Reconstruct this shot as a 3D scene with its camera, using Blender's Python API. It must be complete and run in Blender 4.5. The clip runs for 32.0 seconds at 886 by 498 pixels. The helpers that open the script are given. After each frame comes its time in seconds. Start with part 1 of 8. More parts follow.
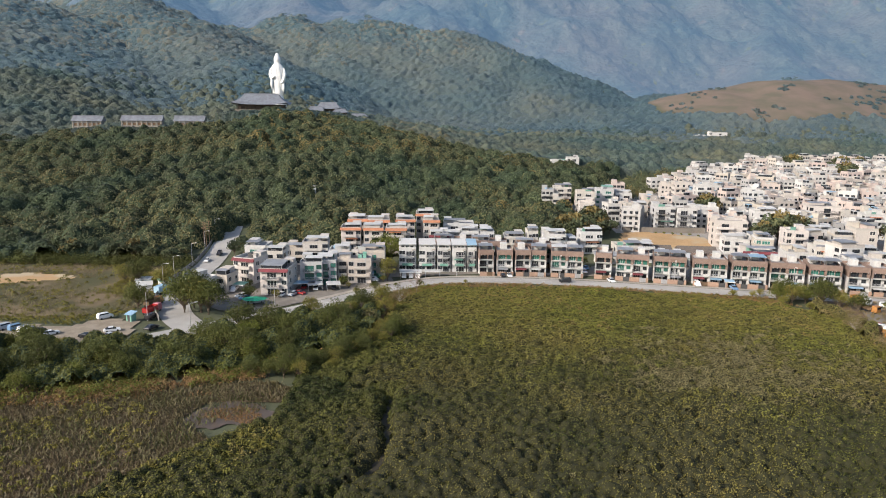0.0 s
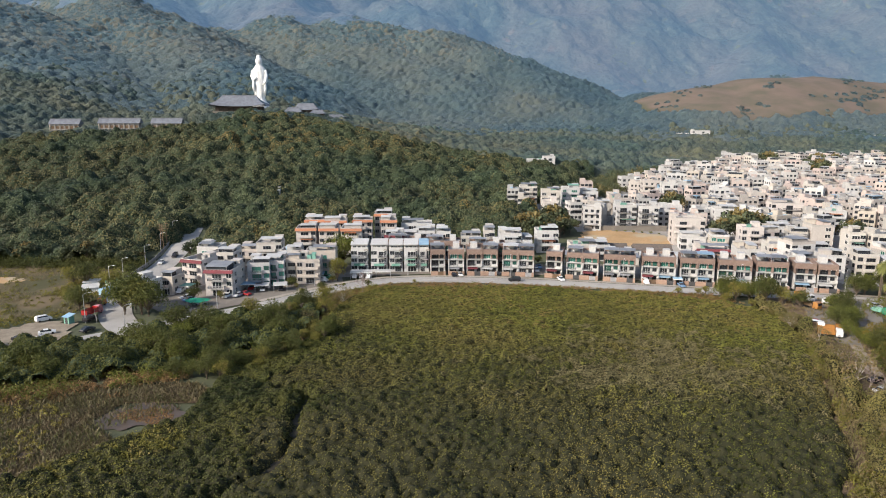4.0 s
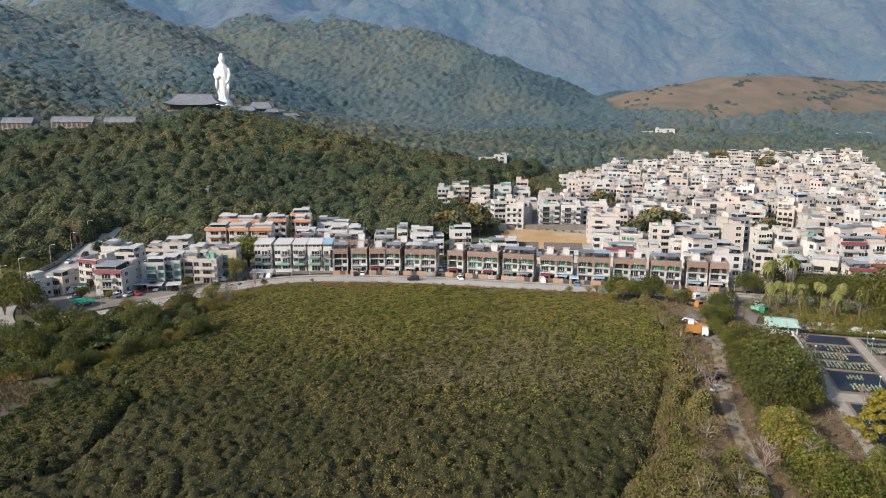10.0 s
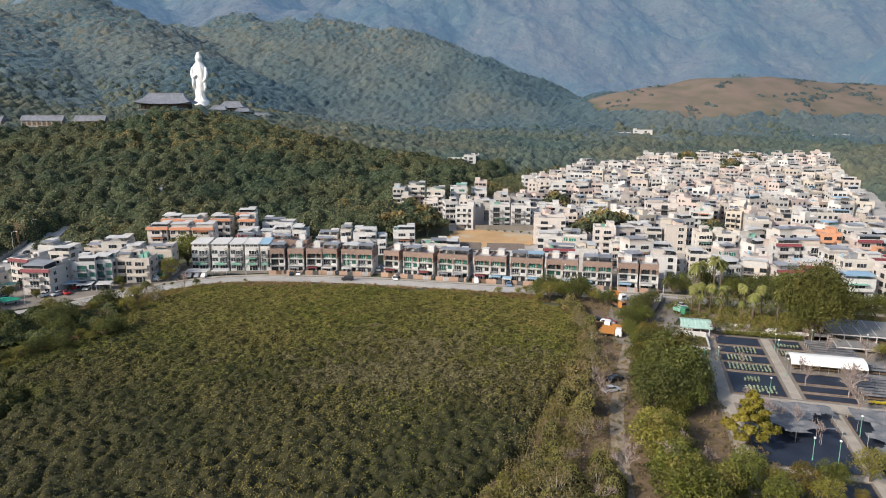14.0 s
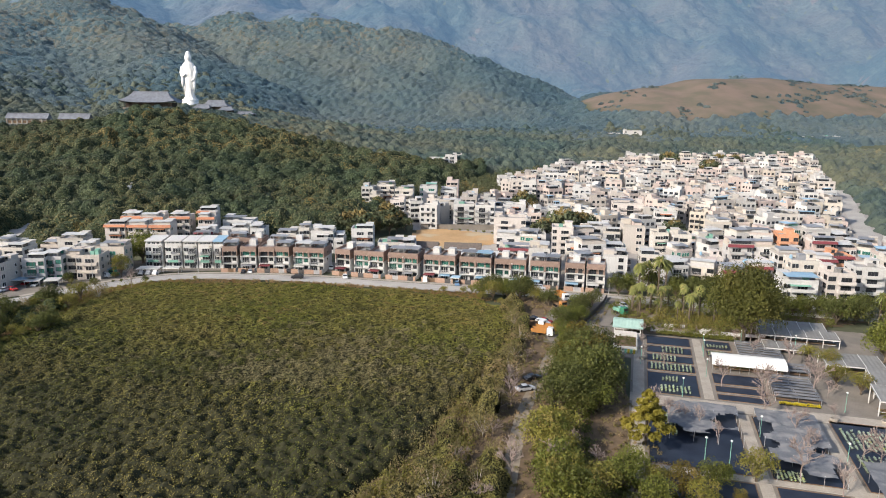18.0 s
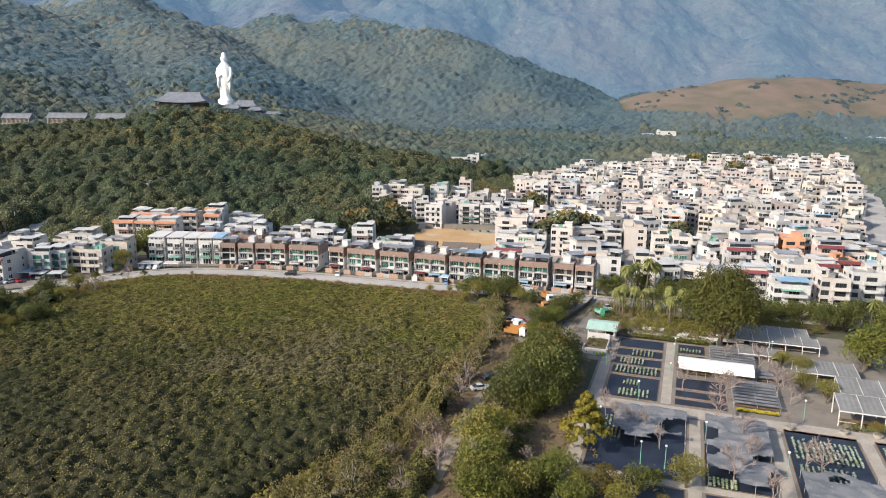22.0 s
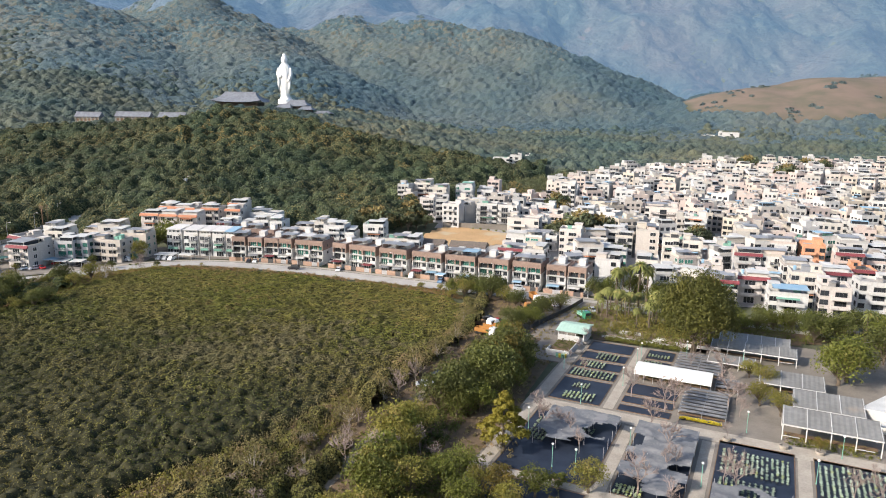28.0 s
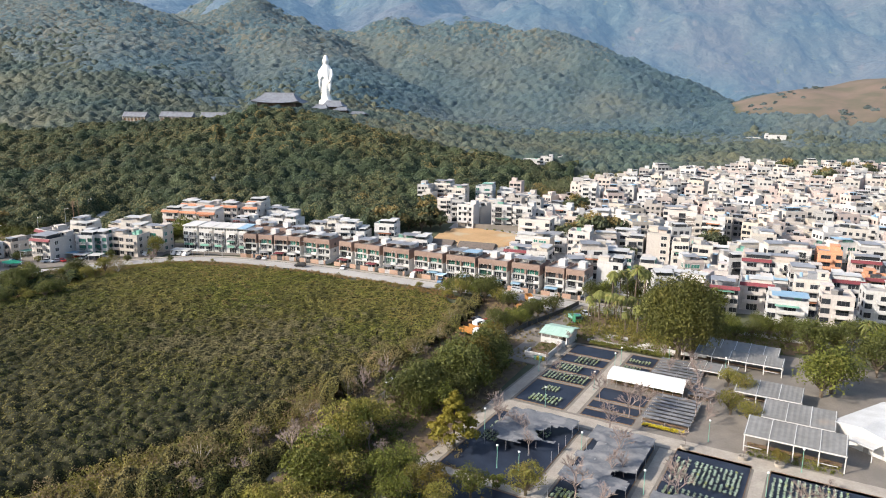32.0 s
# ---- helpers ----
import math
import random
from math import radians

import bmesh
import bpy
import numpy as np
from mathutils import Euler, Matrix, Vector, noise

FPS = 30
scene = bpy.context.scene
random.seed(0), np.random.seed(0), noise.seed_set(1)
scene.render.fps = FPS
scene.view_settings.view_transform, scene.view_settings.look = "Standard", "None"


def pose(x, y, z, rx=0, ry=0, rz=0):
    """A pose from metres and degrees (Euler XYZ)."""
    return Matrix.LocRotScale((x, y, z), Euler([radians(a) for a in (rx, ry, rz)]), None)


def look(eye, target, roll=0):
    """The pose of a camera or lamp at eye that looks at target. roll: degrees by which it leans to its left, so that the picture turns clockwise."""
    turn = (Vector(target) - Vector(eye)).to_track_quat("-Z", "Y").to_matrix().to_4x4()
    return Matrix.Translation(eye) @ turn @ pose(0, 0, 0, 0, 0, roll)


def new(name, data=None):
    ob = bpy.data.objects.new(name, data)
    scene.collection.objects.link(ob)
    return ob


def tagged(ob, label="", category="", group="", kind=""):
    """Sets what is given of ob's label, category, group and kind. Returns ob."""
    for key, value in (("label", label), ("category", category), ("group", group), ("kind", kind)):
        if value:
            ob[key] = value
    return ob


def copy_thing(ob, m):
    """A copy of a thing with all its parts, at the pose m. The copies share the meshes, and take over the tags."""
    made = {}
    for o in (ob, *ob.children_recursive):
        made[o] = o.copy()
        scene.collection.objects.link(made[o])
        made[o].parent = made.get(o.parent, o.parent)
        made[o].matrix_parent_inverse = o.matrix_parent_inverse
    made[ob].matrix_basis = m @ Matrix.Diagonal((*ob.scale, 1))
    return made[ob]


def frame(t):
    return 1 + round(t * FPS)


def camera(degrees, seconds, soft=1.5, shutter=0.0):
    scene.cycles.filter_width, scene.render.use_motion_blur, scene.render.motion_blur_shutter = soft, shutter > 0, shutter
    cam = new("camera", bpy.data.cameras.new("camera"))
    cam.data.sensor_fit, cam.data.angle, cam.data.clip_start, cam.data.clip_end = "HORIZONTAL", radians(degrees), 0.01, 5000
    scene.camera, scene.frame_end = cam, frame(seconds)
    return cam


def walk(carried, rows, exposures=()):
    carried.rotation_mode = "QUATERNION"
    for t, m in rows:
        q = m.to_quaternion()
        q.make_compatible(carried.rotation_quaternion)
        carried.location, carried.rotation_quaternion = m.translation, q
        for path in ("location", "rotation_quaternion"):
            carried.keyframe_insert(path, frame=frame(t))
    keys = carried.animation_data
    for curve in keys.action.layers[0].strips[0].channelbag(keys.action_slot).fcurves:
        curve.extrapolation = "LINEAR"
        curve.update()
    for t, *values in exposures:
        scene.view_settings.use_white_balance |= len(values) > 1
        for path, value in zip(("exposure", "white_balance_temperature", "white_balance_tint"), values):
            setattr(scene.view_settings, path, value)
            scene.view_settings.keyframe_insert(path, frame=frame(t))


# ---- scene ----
cam = camera(64.9, 32.0, 1.0)
METRES, EYE, TILT, LEAN, TURN = 170.0, 65.0, -11.5, -0.5, 0.0
ROWS = [
    (0.0, 0.0, 0.0, 0.0, 0.0, 0.0, -0.0),
    (0.5, 0.0101, -0.0, -0.0006, 0.01, 0.02, 0.05),
    (1.0, 0.0218, -0.0001, -0.0012, -0.0, 0.03, 0.11),
    (1.5, 0.0346, 0.0001, -0.0015, 0.0, 0.04, 0.2),
    (2.0, 0.0482, 0.0, -0.0023, 0.01, 0.06, 0.28),
    (2.5, 0.0631, 0.0, -0.0028, 0.0, 0.06, 0.35),
    (3.0, 0.0784, -0.0003, -0.003, -0.02, 0.05, 0.4),
    (3.5, 0.0947, -0.0006, -0.0027, -0.04, 0.04, 0.45),
    (5.5, 0.1639, -0.004, -0.0001, -0.18, -0.01, 0.57),
    (6.0, 0.1818, -0.0042, 0.0001, -0.21, -0.03, 0.6),
    (6.5, 0.1996, -0.0049, 0.0006, -0.27, -0.06, 0.58),
    (7.0, 0.2175, -0.0052, 0.0002, -0.32, -0.07, 0.61),
    (7.5, 0.2353, -0.0053, 0.0002, -0.36, -0.07, 0.58),
    (8.0, 0.2534, -0.0051, -0.0006, -0.4, -0.08, 0.58),
    (8.5, 0.2716, -0.0054, -0.001, -0.44, -0.09, 0.58),
    (9.0, 0.2897, -0.0057, -0.001, -0.47, -0.12, 0.58),
    (9.5, 0.308, -0.0065, -0.0007, -0.5, -0.14, 0.59),
    (10.0, 0.3262, -0.0063, -0.0014, -0.53, -0.13, 0.59),
    (10.5, 0.3445, -0.0069, -0.001, -0.56, -0.16, 0.59),
    (11.0, 0.3626, -0.0075, -0.0012, -0.6, -0.16, 0.58),
    (11.5, 0.3807, -0.0078, -0.0011, -0.64, -0.17, 0.55),
    (12.0, 0.3983, -0.0083, -0.0014, -0.67, -0.15, 0.54),
    (12.5, 0.4154, -0.0088, -0.0014, -0.72, -0.15, 0.5),
    (13.0, 0.4324, -0.0095, -0.0015, -0.77, -0.14, 0.46),
    (13.5, 0.4491, -0.0097, -0.0016, -0.8, -0.15, 0.42),
    (14.0, 0.4657, -0.0104, -0.0016, -0.83, -0.14, 0.39),
    (14.5, 0.4816, -0.0109, -0.002, -0.89, -0.14, 0.33),
    (16.5, 0.5454, -0.0121, -0.0037, -1.01, -0.12, 0.21),
    (17.0, 0.5605, -0.0127, -0.0042, -1.03, -0.12, 0.19),
    (17.5, 0.5758, -0.0133, -0.0044, -0.73, -0.13, 0.12),
    (18.0, 0.5912, -0.0139, -0.0048, -0.38, -0.13, 0.05),
    (18.5, 0.6064, -0.0142, -0.0052, -0.02, -0.12, -0.04),
    (19.0, 0.6219, -0.0147, -0.0055, 0.36, -0.13, -0.11),
    (19.5, 0.6372, -0.015, -0.0057, 0.8, -0.12, -0.19),
    (20.0, 0.6524, -0.0151, -0.0062, 1.3, -0.13, -0.29),
    (20.5, 0.6679, -0.0154, -0.0066, 1.82, -0.13, -0.39),
    (21.0, 0.6832, -0.0156, -0.0067, 2.33, -0.12, -0.5),
    (21.5, 0.6986, -0.0156, -0.0068, 2.83, -0.12, -0.59),
    (22.0, 0.7138, -0.0155, -0.0068, 3.33, -0.12, -0.71),
    (22.5, 0.7289, -0.0152, -0.0071, 3.83, -0.13, -0.81),
    (23.0, 0.7438, -0.0147, -0.0071, 4.32, -0.14, -0.91),
    (23.5, 0.7586, -0.0141, -0.0077, 4.81, -0.15, -1.01),
    (24.0, 0.7734, -0.0134, -0.008, 5.33, -0.16, -1.12),
    (24.5, 0.7881, -0.0126, -0.0081, 5.83, -0.15, -1.22),
    (25.0, 0.8026, -0.0117, -0.0084, 6.33, -0.16, -1.34),
    (25.5, 0.817, -0.0106, -0.0083, 6.84, -0.17, -1.45),
    (27.5, 0.8737, -0.0049, -0.0077, 8.91, -0.23, -1.92),
    (28.0, 0.8877, -0.0033, -0.0073, 9.44, -0.24, -2.05),
    (28.5, 0.9014, -0.0015, -0.0069, 9.95, -0.26, -2.18),
    (29.0, 0.9151, 0.0006, -0.0067, 10.47, -0.26, -2.31),
    (29.5, 0.9288, 0.0026, -0.0064, 10.99, -0.29, -2.44),
    (30.0, 0.9425, 0.0048, -0.006, 11.5, -0.31, -2.56),
    (30.5, 0.9562, 0.0072, -0.0056, 12.03, -0.31, -2.68),
    (31.0, 0.97, 0.0098, -0.0051, 12.56, -0.31, -2.79),
    (31.5, 0.9836, 0.0126, -0.0049, 13.09, -0.32, -2.9),
    (32.0, 0.9973, 0.0154, -0.0045, 13.63, -0.33, -3.01),
]
walk(cam, [(t, pose(0, 0, EYE, TILT, LEAN, TURN) @ pose(METRES * x, METRES * y, METRES * z, 90 + pitch, roll, yaw)) for t, x, y, z, yaw, pitch, roll in ROWS],
     [(0.0, 0.32), (7.0, 0.28), (12.0, 0.26), (18.0, 0.42), (24.0, 0.54), (32.0, 0.68)])

# ---- light ----
world = bpy.data.worlds.new("world")
scene.world = world
world.use_nodes = True
wn = world.node_tree.nodes
sky = wn.new("ShaderNodeTexSky")
sky.sky_type, sky.sun_disc = "NISHITA", False
SUN_FROM = Vector((-0.77, -0.54, 0.56)).normalized()
sky.sun_elevation = math.asin(SUN_FROM.z)
sky.sun_rotation = math.atan2(SUN_FROM.x, SUN_FROM.y)
sky.air_density, sky.dust_density = 1.0, 2.0
wn["Background"].inputs["Strength"].default_value = 0.145
world.node_tree.links.new(sky.outputs[0], wn["Background"].inputs["Color"])
sun = new("sun", bpy.data.lights.new("sun", "SUN"))
sun.data.energy, sun.data.angle, sun.data.color = 4.1, radians(0.6), (1.0, 0.91, 0.80)
sun.matrix_world = look((0, 0, 400), Vector((0, 0, 400)) - SUN_FROM)
RNG = np.random.default_rng(7)


# ---- materials ----
def ramp_mix(nt, fac, a, b):
    m = nt.nodes.new("ShaderNodeMix")
    m.data_type = "RGBA"
    m.inputs[6].default_value, m.inputs[7].default_value = (*a, 1), (*b, 1)
    nt.links.new(fac, m.inputs[0])
    return m.outputs[2]


def mix_col(nt, fac, a, b, mode="MIX"):
    m = nt.nodes.new("ShaderNodeMix")
    m.data_type, m.blend_type = "RGBA", mode
    for sock, v in ((m.inputs[0], fac), (m.inputs[6], a), (m.inputs[7], b)):
        if isinstance(v, (int, float)):
            sock.default_value = v
        elif isinstance(v, tuple):
            sock.default_value = (*v, 1)
        else:
            nt.links.new(v, sock)
    return m.outputs[2]


def noise_fac(nt, scale, detail=3.0, lo=0.35, hi=0.65, stretch=None):
    co = nt.nodes.new("ShaderNodeTexCoord")
    n = nt.nodes.new("ShaderNodeTexNoise")
    n.inputs["Scale"].default_value, n.inputs["Detail"].default_value = scale, detail
    if stretch:
        mp = nt.nodes.new("ShaderNodeMapping")
        mp.inputs["Scale"].default_value = stretch
        nt.links.new(co.outputs["Object"], mp.inputs[0])
        nt.links.new(mp.outputs[0], n.inputs["Vector"])
    else:
        nt.links.new(co.outputs["Object"], n.inputs["Vector"])
    r = nt.nodes.new("ShaderNodeMapRange")
    r.inputs[1].default_value, r.inputs[2].default_value = lo, hi
    nt.links.new(n.outputs["Fac"], r.inputs[0])
    return r.outputs[0], n.outputs["Fac"]


def mat(name, col, col2=None, rough=0.8, metal=0.0, scale=0.6, fine=8.0, bump=0.0, var=0.0, spec=0.3, third=None, tscale=0.1, tlo=0.5, thi=0.6, stretch=None):
    """A painted or weathered surface: two tones mixed by coarse and fine noise, a third in patches, var: difference from object to object."""
    m = bpy.data.materials.new(name)
    m.use_nodes = True
    nt = m.node_tree
    p = nt.nodes["Principled BSDF"]
    p.inputs["Roughness"].default_value, p.inputs["Metallic"].default_value = rough, metal
    p.inputs["Specular IOR Level"].default_value = spec
    col2 = col2 or tuple(c * 0.78 for c in col)
    coarse, _ = noise_fac(nt, scale, 4, stretch=stretch)
    out = ramp_mix(nt, coarse, col, col2)
    f, raw = noise_fac(nt, fine, 2)
    out = mix_col(nt, 0.22, out, ramp_mix(nt, f, tuple(c * 0.6 for c in col), tuple(min(1, c * 1.25) for c in col)))
    if third:
        pf, _ = noise_fac(nt, tscale, 5, tlo, thi)
        out = mix_col(nt, pf, out, third)
    if var:
        oi = nt.nodes.new("ShaderNodeObjectInfo")
        hs = nt.nodes.new("ShaderNodeHueSaturation")
        mr = nt.nodes.new("ShaderNodeMapRange")
        mr.inputs[3].default_value, mr.inputs[4].default_value = 1 - var, 1 + var * 0.5
        nt.links.new(oi.outputs["Random"], mr.inputs[0])
        nt.links.new(mr.outputs[0], hs.inputs["Value"])
        nt.links.new(out, hs.inputs["Color"])
        out = hs.outputs[0]
    nt.links.new(out, p.inputs["Base Color"])
    if bump:
        b = nt.nodes.new("ShaderNodeBump")
        b.inputs["Strength"].default_value, b.inputs["Distance"].default_value = bump, 0.05
        nt.links.new(raw, b.inputs["Height"])
        nt.links.new(b.outputs[0], p.inputs["Normal"])
    return m


def palette_mat(name, cols, rough=0.75, stain=(0.3, 0.28, 0.25)):
    """House paint: one of several colours for each object, with rain streaks and grime."""
    m = bpy.data.materials.new(name)
    m.use_nodes = True
    nt = m.node_tree
    p = nt.nodes["Principled BSDF"]
    p.inputs["Roughness"].default_value, p.inputs["Specular IOR Level"].default_value = rough, 0.25
    oi = nt.nodes.new("ShaderNodeObjectInfo")
    cr = nt.nodes.new("ShaderNodeValToRGB")
    cr.color_ramp.interpolation = "CONSTANT"
    els = cr.color_ramp.elements
    while len(els) < len(cols):
        els.new(0.5)
    for i, c in enumerate(cols):
        els[i].position, els[i].color = i / len(cols), (*c, 1)
    nt.links.new(oi.outputs["Random"], cr.inputs[0])
    streak, _ = noise_fac(nt, 1.0, 4, 0.48, 0.75, (1.4, 1.4, 0.14))
    out = mix_col(nt, streak, cr.outputs[0], mix_col(nt, 0.35, cr.outputs[0], stain))
    grain, raw = noise_fac(nt, 2.2, 5, 0.3, 0.7)
    out = mix_col(nt, 0.16, out, ramp_mix(nt, grain, (0.45, 0.43, 0.40), (0.95, 0.94, 0.92)))
    nt.links.new(out, p.inputs["Base Color"])
    return m


def leaf_mat(name, dark, light, warm, wlo=0.80, big=0.02, haze_sheen=0.0, haze_glow=None, trans=0.3, bump=None, fleck=0.45):
    """Foliage: differs from leaf clump to leaf clump, from tree to tree (tint) and in large patches."""
    m = bpy.data.materials.new(name)
    m.use_nodes = True
    nt = m.node_tree
    p = nt.nodes["Principled BSDF"]
    p.inputs["Roughness"].default_value, p.inputs["Specular IOR Level"].default_value = 0.6, 0.3
    g = nt.nodes.new("ShaderNodeNewGeometry")
    at = nt.nodes.new("ShaderNodeAttribute")
    at.attribute_name = "tint"
    oi = nt.nodes.new("ShaderNodeObjectInfo")
    a = mix_col(nt, 1 - fleck, g.outputs["Random Per Island"], at.outputs["Fac"])
    out = ramp_mix(nt, a, dark, light)
    r = nt.nodes.new("ShaderNodeMapRange")
    r.inputs[1].default_value, r.inputs[2].default_value = wlo, min(1.0, wlo + 0.12)
    nt.links.new(at.outputs["Fac"], r.inputs[0])
    out = mix_col(nt, r.outputs[0], out, warm)
    pf, _ = noise_fac(nt, big, 4, 0.38, 0.66)
    out = mix_col(nt, pf, out, mix_col(nt, 0.55, out, warm))
    hs = nt.nodes.new("ShaderNodeHueSaturation")
    mr = nt.nodes.new("ShaderNodeMapRange")
    mr.inputs[3].default_value, mr.inputs[4].default_value = 0.8, 1.2
    nt.links.new(oi.outputs["Random"], mr.inputs[0])
    nt.links.new(mr.outputs[0], hs.inputs["Value"])
    nt.links.new(out, hs.inputs["Color"])
    out = hs.outputs[0]
    nt.links.new(out, p.inputs["Base Color"])
    # Blue sheen lays a veil of distance haze over the leaves.
    if haze_sheen:
        p.inputs["Sheen Weight"].default_value = haze_sheen
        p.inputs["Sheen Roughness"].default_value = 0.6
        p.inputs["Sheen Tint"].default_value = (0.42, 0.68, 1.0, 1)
    # Blue emission imitates distance haze; the leaves themselves are no light source.
    if haze_glow:
        p.inputs["Emission Color"].default_value = (*haze_glow[0], 1)
        p.inputs["Emission Strength"].default_value = haze_glow[1]
    if bump:
        _, raw = noise_fac(nt, bump[0], 3)
        bp = nt.nodes.new("ShaderNodeBump")
        bp.inputs["Strength"].default_value, bp.inputs["Distance"].default_value = 1.0, bump[1]
        nt.links.new(raw, bp.inputs["Height"])
        nt.links.new(bp.outputs[0], p.inputs["Normal"])
    last = p.outputs[0]
    if trans:
        tr = nt.nodes.new("ShaderNodeBsdfTranslucent")
        nt.links.new(out, tr.inputs["Color"])
        mx = nt.nodes.new("ShaderNodeMixShader")
        mx.inputs[0].default_value = trans
        nt.links.new(last, mx.inputs[1])
        nt.links.new(tr.outputs[0], mx.inputs[2])
        last = mx.outputs[0]
    nt.links.new(last, nt.nodes["Material Output"].inputs["Surface"])
    return m


M = {}
# Bluer from hill to slope: distance haze put into the leaf colours.
M["leaf_hill"] = leaf_mat("leaf_hill", (0.022, 0.042, 0.034), (0.134, 0.174, 0.088), (0.22, 0.170, 0.065), 0.80, bump=(0.9, 0.9), fleck=0.32)
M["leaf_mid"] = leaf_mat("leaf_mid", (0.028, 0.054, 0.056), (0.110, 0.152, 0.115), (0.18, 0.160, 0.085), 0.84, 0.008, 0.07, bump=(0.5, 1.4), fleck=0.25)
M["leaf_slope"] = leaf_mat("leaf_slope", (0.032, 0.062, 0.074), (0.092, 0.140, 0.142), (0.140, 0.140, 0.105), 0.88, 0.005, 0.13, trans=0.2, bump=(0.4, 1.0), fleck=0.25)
# The far mountain's leaves carry haze as a faint blue emission.
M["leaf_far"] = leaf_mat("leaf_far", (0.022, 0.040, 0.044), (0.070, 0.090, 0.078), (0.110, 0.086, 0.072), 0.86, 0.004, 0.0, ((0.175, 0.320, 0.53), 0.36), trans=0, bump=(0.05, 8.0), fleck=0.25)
M["leaf_mangrove"] = leaf_mat("leaf_mangrove", (0.032, 0.042, 0.007), (0.285, 0.280, 0.046), (0.26, 0.20, 0.060), 0.90, 0.03, trans=0.15, bump=(3.0, 0.3), fleck=0.25)
M["leaf_thick"] = leaf_mat("leaf_thick", (0.024, 0.034, 0.007), (0.130, 0.140, 0.024), (0.20, 0.18, 0.04), 0.92, 0.03, trans=0.15, bump=(3.0, 0.3), fleck=0.25)
M["leaf_bare"] = leaf_mat("leaf_bare", (0.13, 0.112, 0.050), (0.31, 0.265, 0.140), (0.19, 0.17, 0.07), 0.6, 0.05)
M["leaf_lush"] = leaf_mat("leaf_lush", (0.042, 0.058, 0.011), (0.190, 0.205, 0.036), (0.17, 0.16, 0.04), 0.93)
M["leaf_dark"] = leaf_mat("leaf_dark", (0.040, 0.052, 0.014), (0.130, 0.145, 0.036), (0.13, 0.12, 0.03), 0.93)
M["leaf_banyan"] = leaf_mat("leaf_banyan", (0.034, 0.046, 0.010), (0.150, 0.150, 0.034), (0.15, 0.13, 0.03), 0.93, fleck=0.3)
M["leaf_olive"] = leaf_mat("leaf_olive", (0.085, 0.090, 0.018), (0.290, 0.270, 0.052), (0.24, 0.19, 0.06), 0.85)
M["leaf_wisp"] = leaf_mat("leaf_wisp", (0.11, 0.098, 0.038), (0.23, 0.20, 0.075), (0.26, 0.19, 0.10), 0.65)
M["leaf_gold"] = leaf_mat("leaf_gold", (0.16, 0.145, 0.018), (0.34, 0.30, 0.048), (0.36, 0.26, 0.045), 0.9)
M["leaf_rust"] = leaf_mat("leaf_rust", (0.070, 0.066, 0.014), (0.27, 0.18, 0.035), (0.15, 0.14, 0.03), 0.82)
M["leaf_palm"] = leaf_mat("leaf_palm", (0.085, 0.110, 0.030), (0.270, 0.290, 0.090), (0.32, 0.27, 0.10), 0.85)
M["reed"] = leaf_mat("reed", (0.105, 0.080, 0.045), (0.270, 0.215, 0.125), (0.115, 0.125, 0.040), 0.66, 0.05)
M["straw_red"] = leaf_mat("straw_red", (0.20, 0.11, 0.05), (0.36, 0.22, 0.10), (0.28, 0.20, 0.09), 0.7, 0.06)
# Leaf and twig tones darkened: shade between the clumps put into the colour.
M["gap_shade_leaf"] = mat("gap_shade_leaf", (0.026, 0.040, 0.020), (0.050, 0.066, 0.030), 0.9, scale=0.5)
M["gap_shade_twig"] = mat("gap_shade_twig", (0.036, 0.034, 0.013), (0.019, 0.021, 0.008), 0.9, scale=0.8)
M["twig"] = mat("twig", (0.30, 0.24, 0.215), (0.21, 0.16, 0.14), 0.9)
M["twig_pale"] = mat("twig_pale", (0.42, 0.38, 0.33), (0.30, 0.26, 0.22), 0.9)
M["bark"] = mat("bark", (0.16, 0.125, 0.09), (0.08, 0.065, 0.05), 0.95, scale=2, bump=0.4)
M["asphalt"] = mat("asphalt", (0.38, 0.365, 0.345), (0.30, 0.29, 0.275), 0.9, scale=0.12, fine=3, third=(0.40, 0.385, 0.36), tscale=0.05)
M["concrete"] = mat("concrete", (0.240, 0.213, 0.182), (0.165, 0.146, 0.125), 0.88, scale=0.2, fine=3, third=(0.17, 0.155, 0.135), tscale=0.09, tlo=0.52, thi=0.68)
M["concrete_pale"] = mat("concrete_pale", (0.40, 0.36, 0.305), (0.30, 0.265, 0.225), 0.88, scale=0.3, fine=3)
M["track"] = mat("track", (0.30, 0.255, 0.20), (0.20, 0.165, 0.12), 0.95, scale=0.3, fine=2)
M["mud"] = mat("mud", (0.045, 0.038, 0.024), (0.03, 0.027, 0.018), 0.7, scale=0.15)
M["village_ground"] = mat("village_ground", (0.36, 0.34, 0.32), (0.25, 0.24, 0.225), 0.9, scale=0.06, fine=1.5)
M["earth"] = mat("earth", (0.46, 0.30, 0.155), (0.36, 0.235, 0.12), 0.95, scale=0.12, fine=1.5, third=(0.42, 0.34, 0.23), tscale=0.06)
M["field"] = mat("field", (0.118, 0.092, 0.048), (0.062, 0.066, 0.028), 0.95, scale=0.08, fine=1.2, third=(0.165, 0.125, 0.075), tscale=0.045, tlo=0.52, thi=0.62)
M["white_statue"] = mat("white_statue", (0.90, 0.90, 0.89), (0.80, 0.80, 0.80), 0.35, scale=0.2, spec=0.5)
M["dark_tile"] = mat("dark_tile", (0.20, 0.215, 0.245), (0.13, 0.14, 0.165), 0.45, scale=0.4, fine=2)
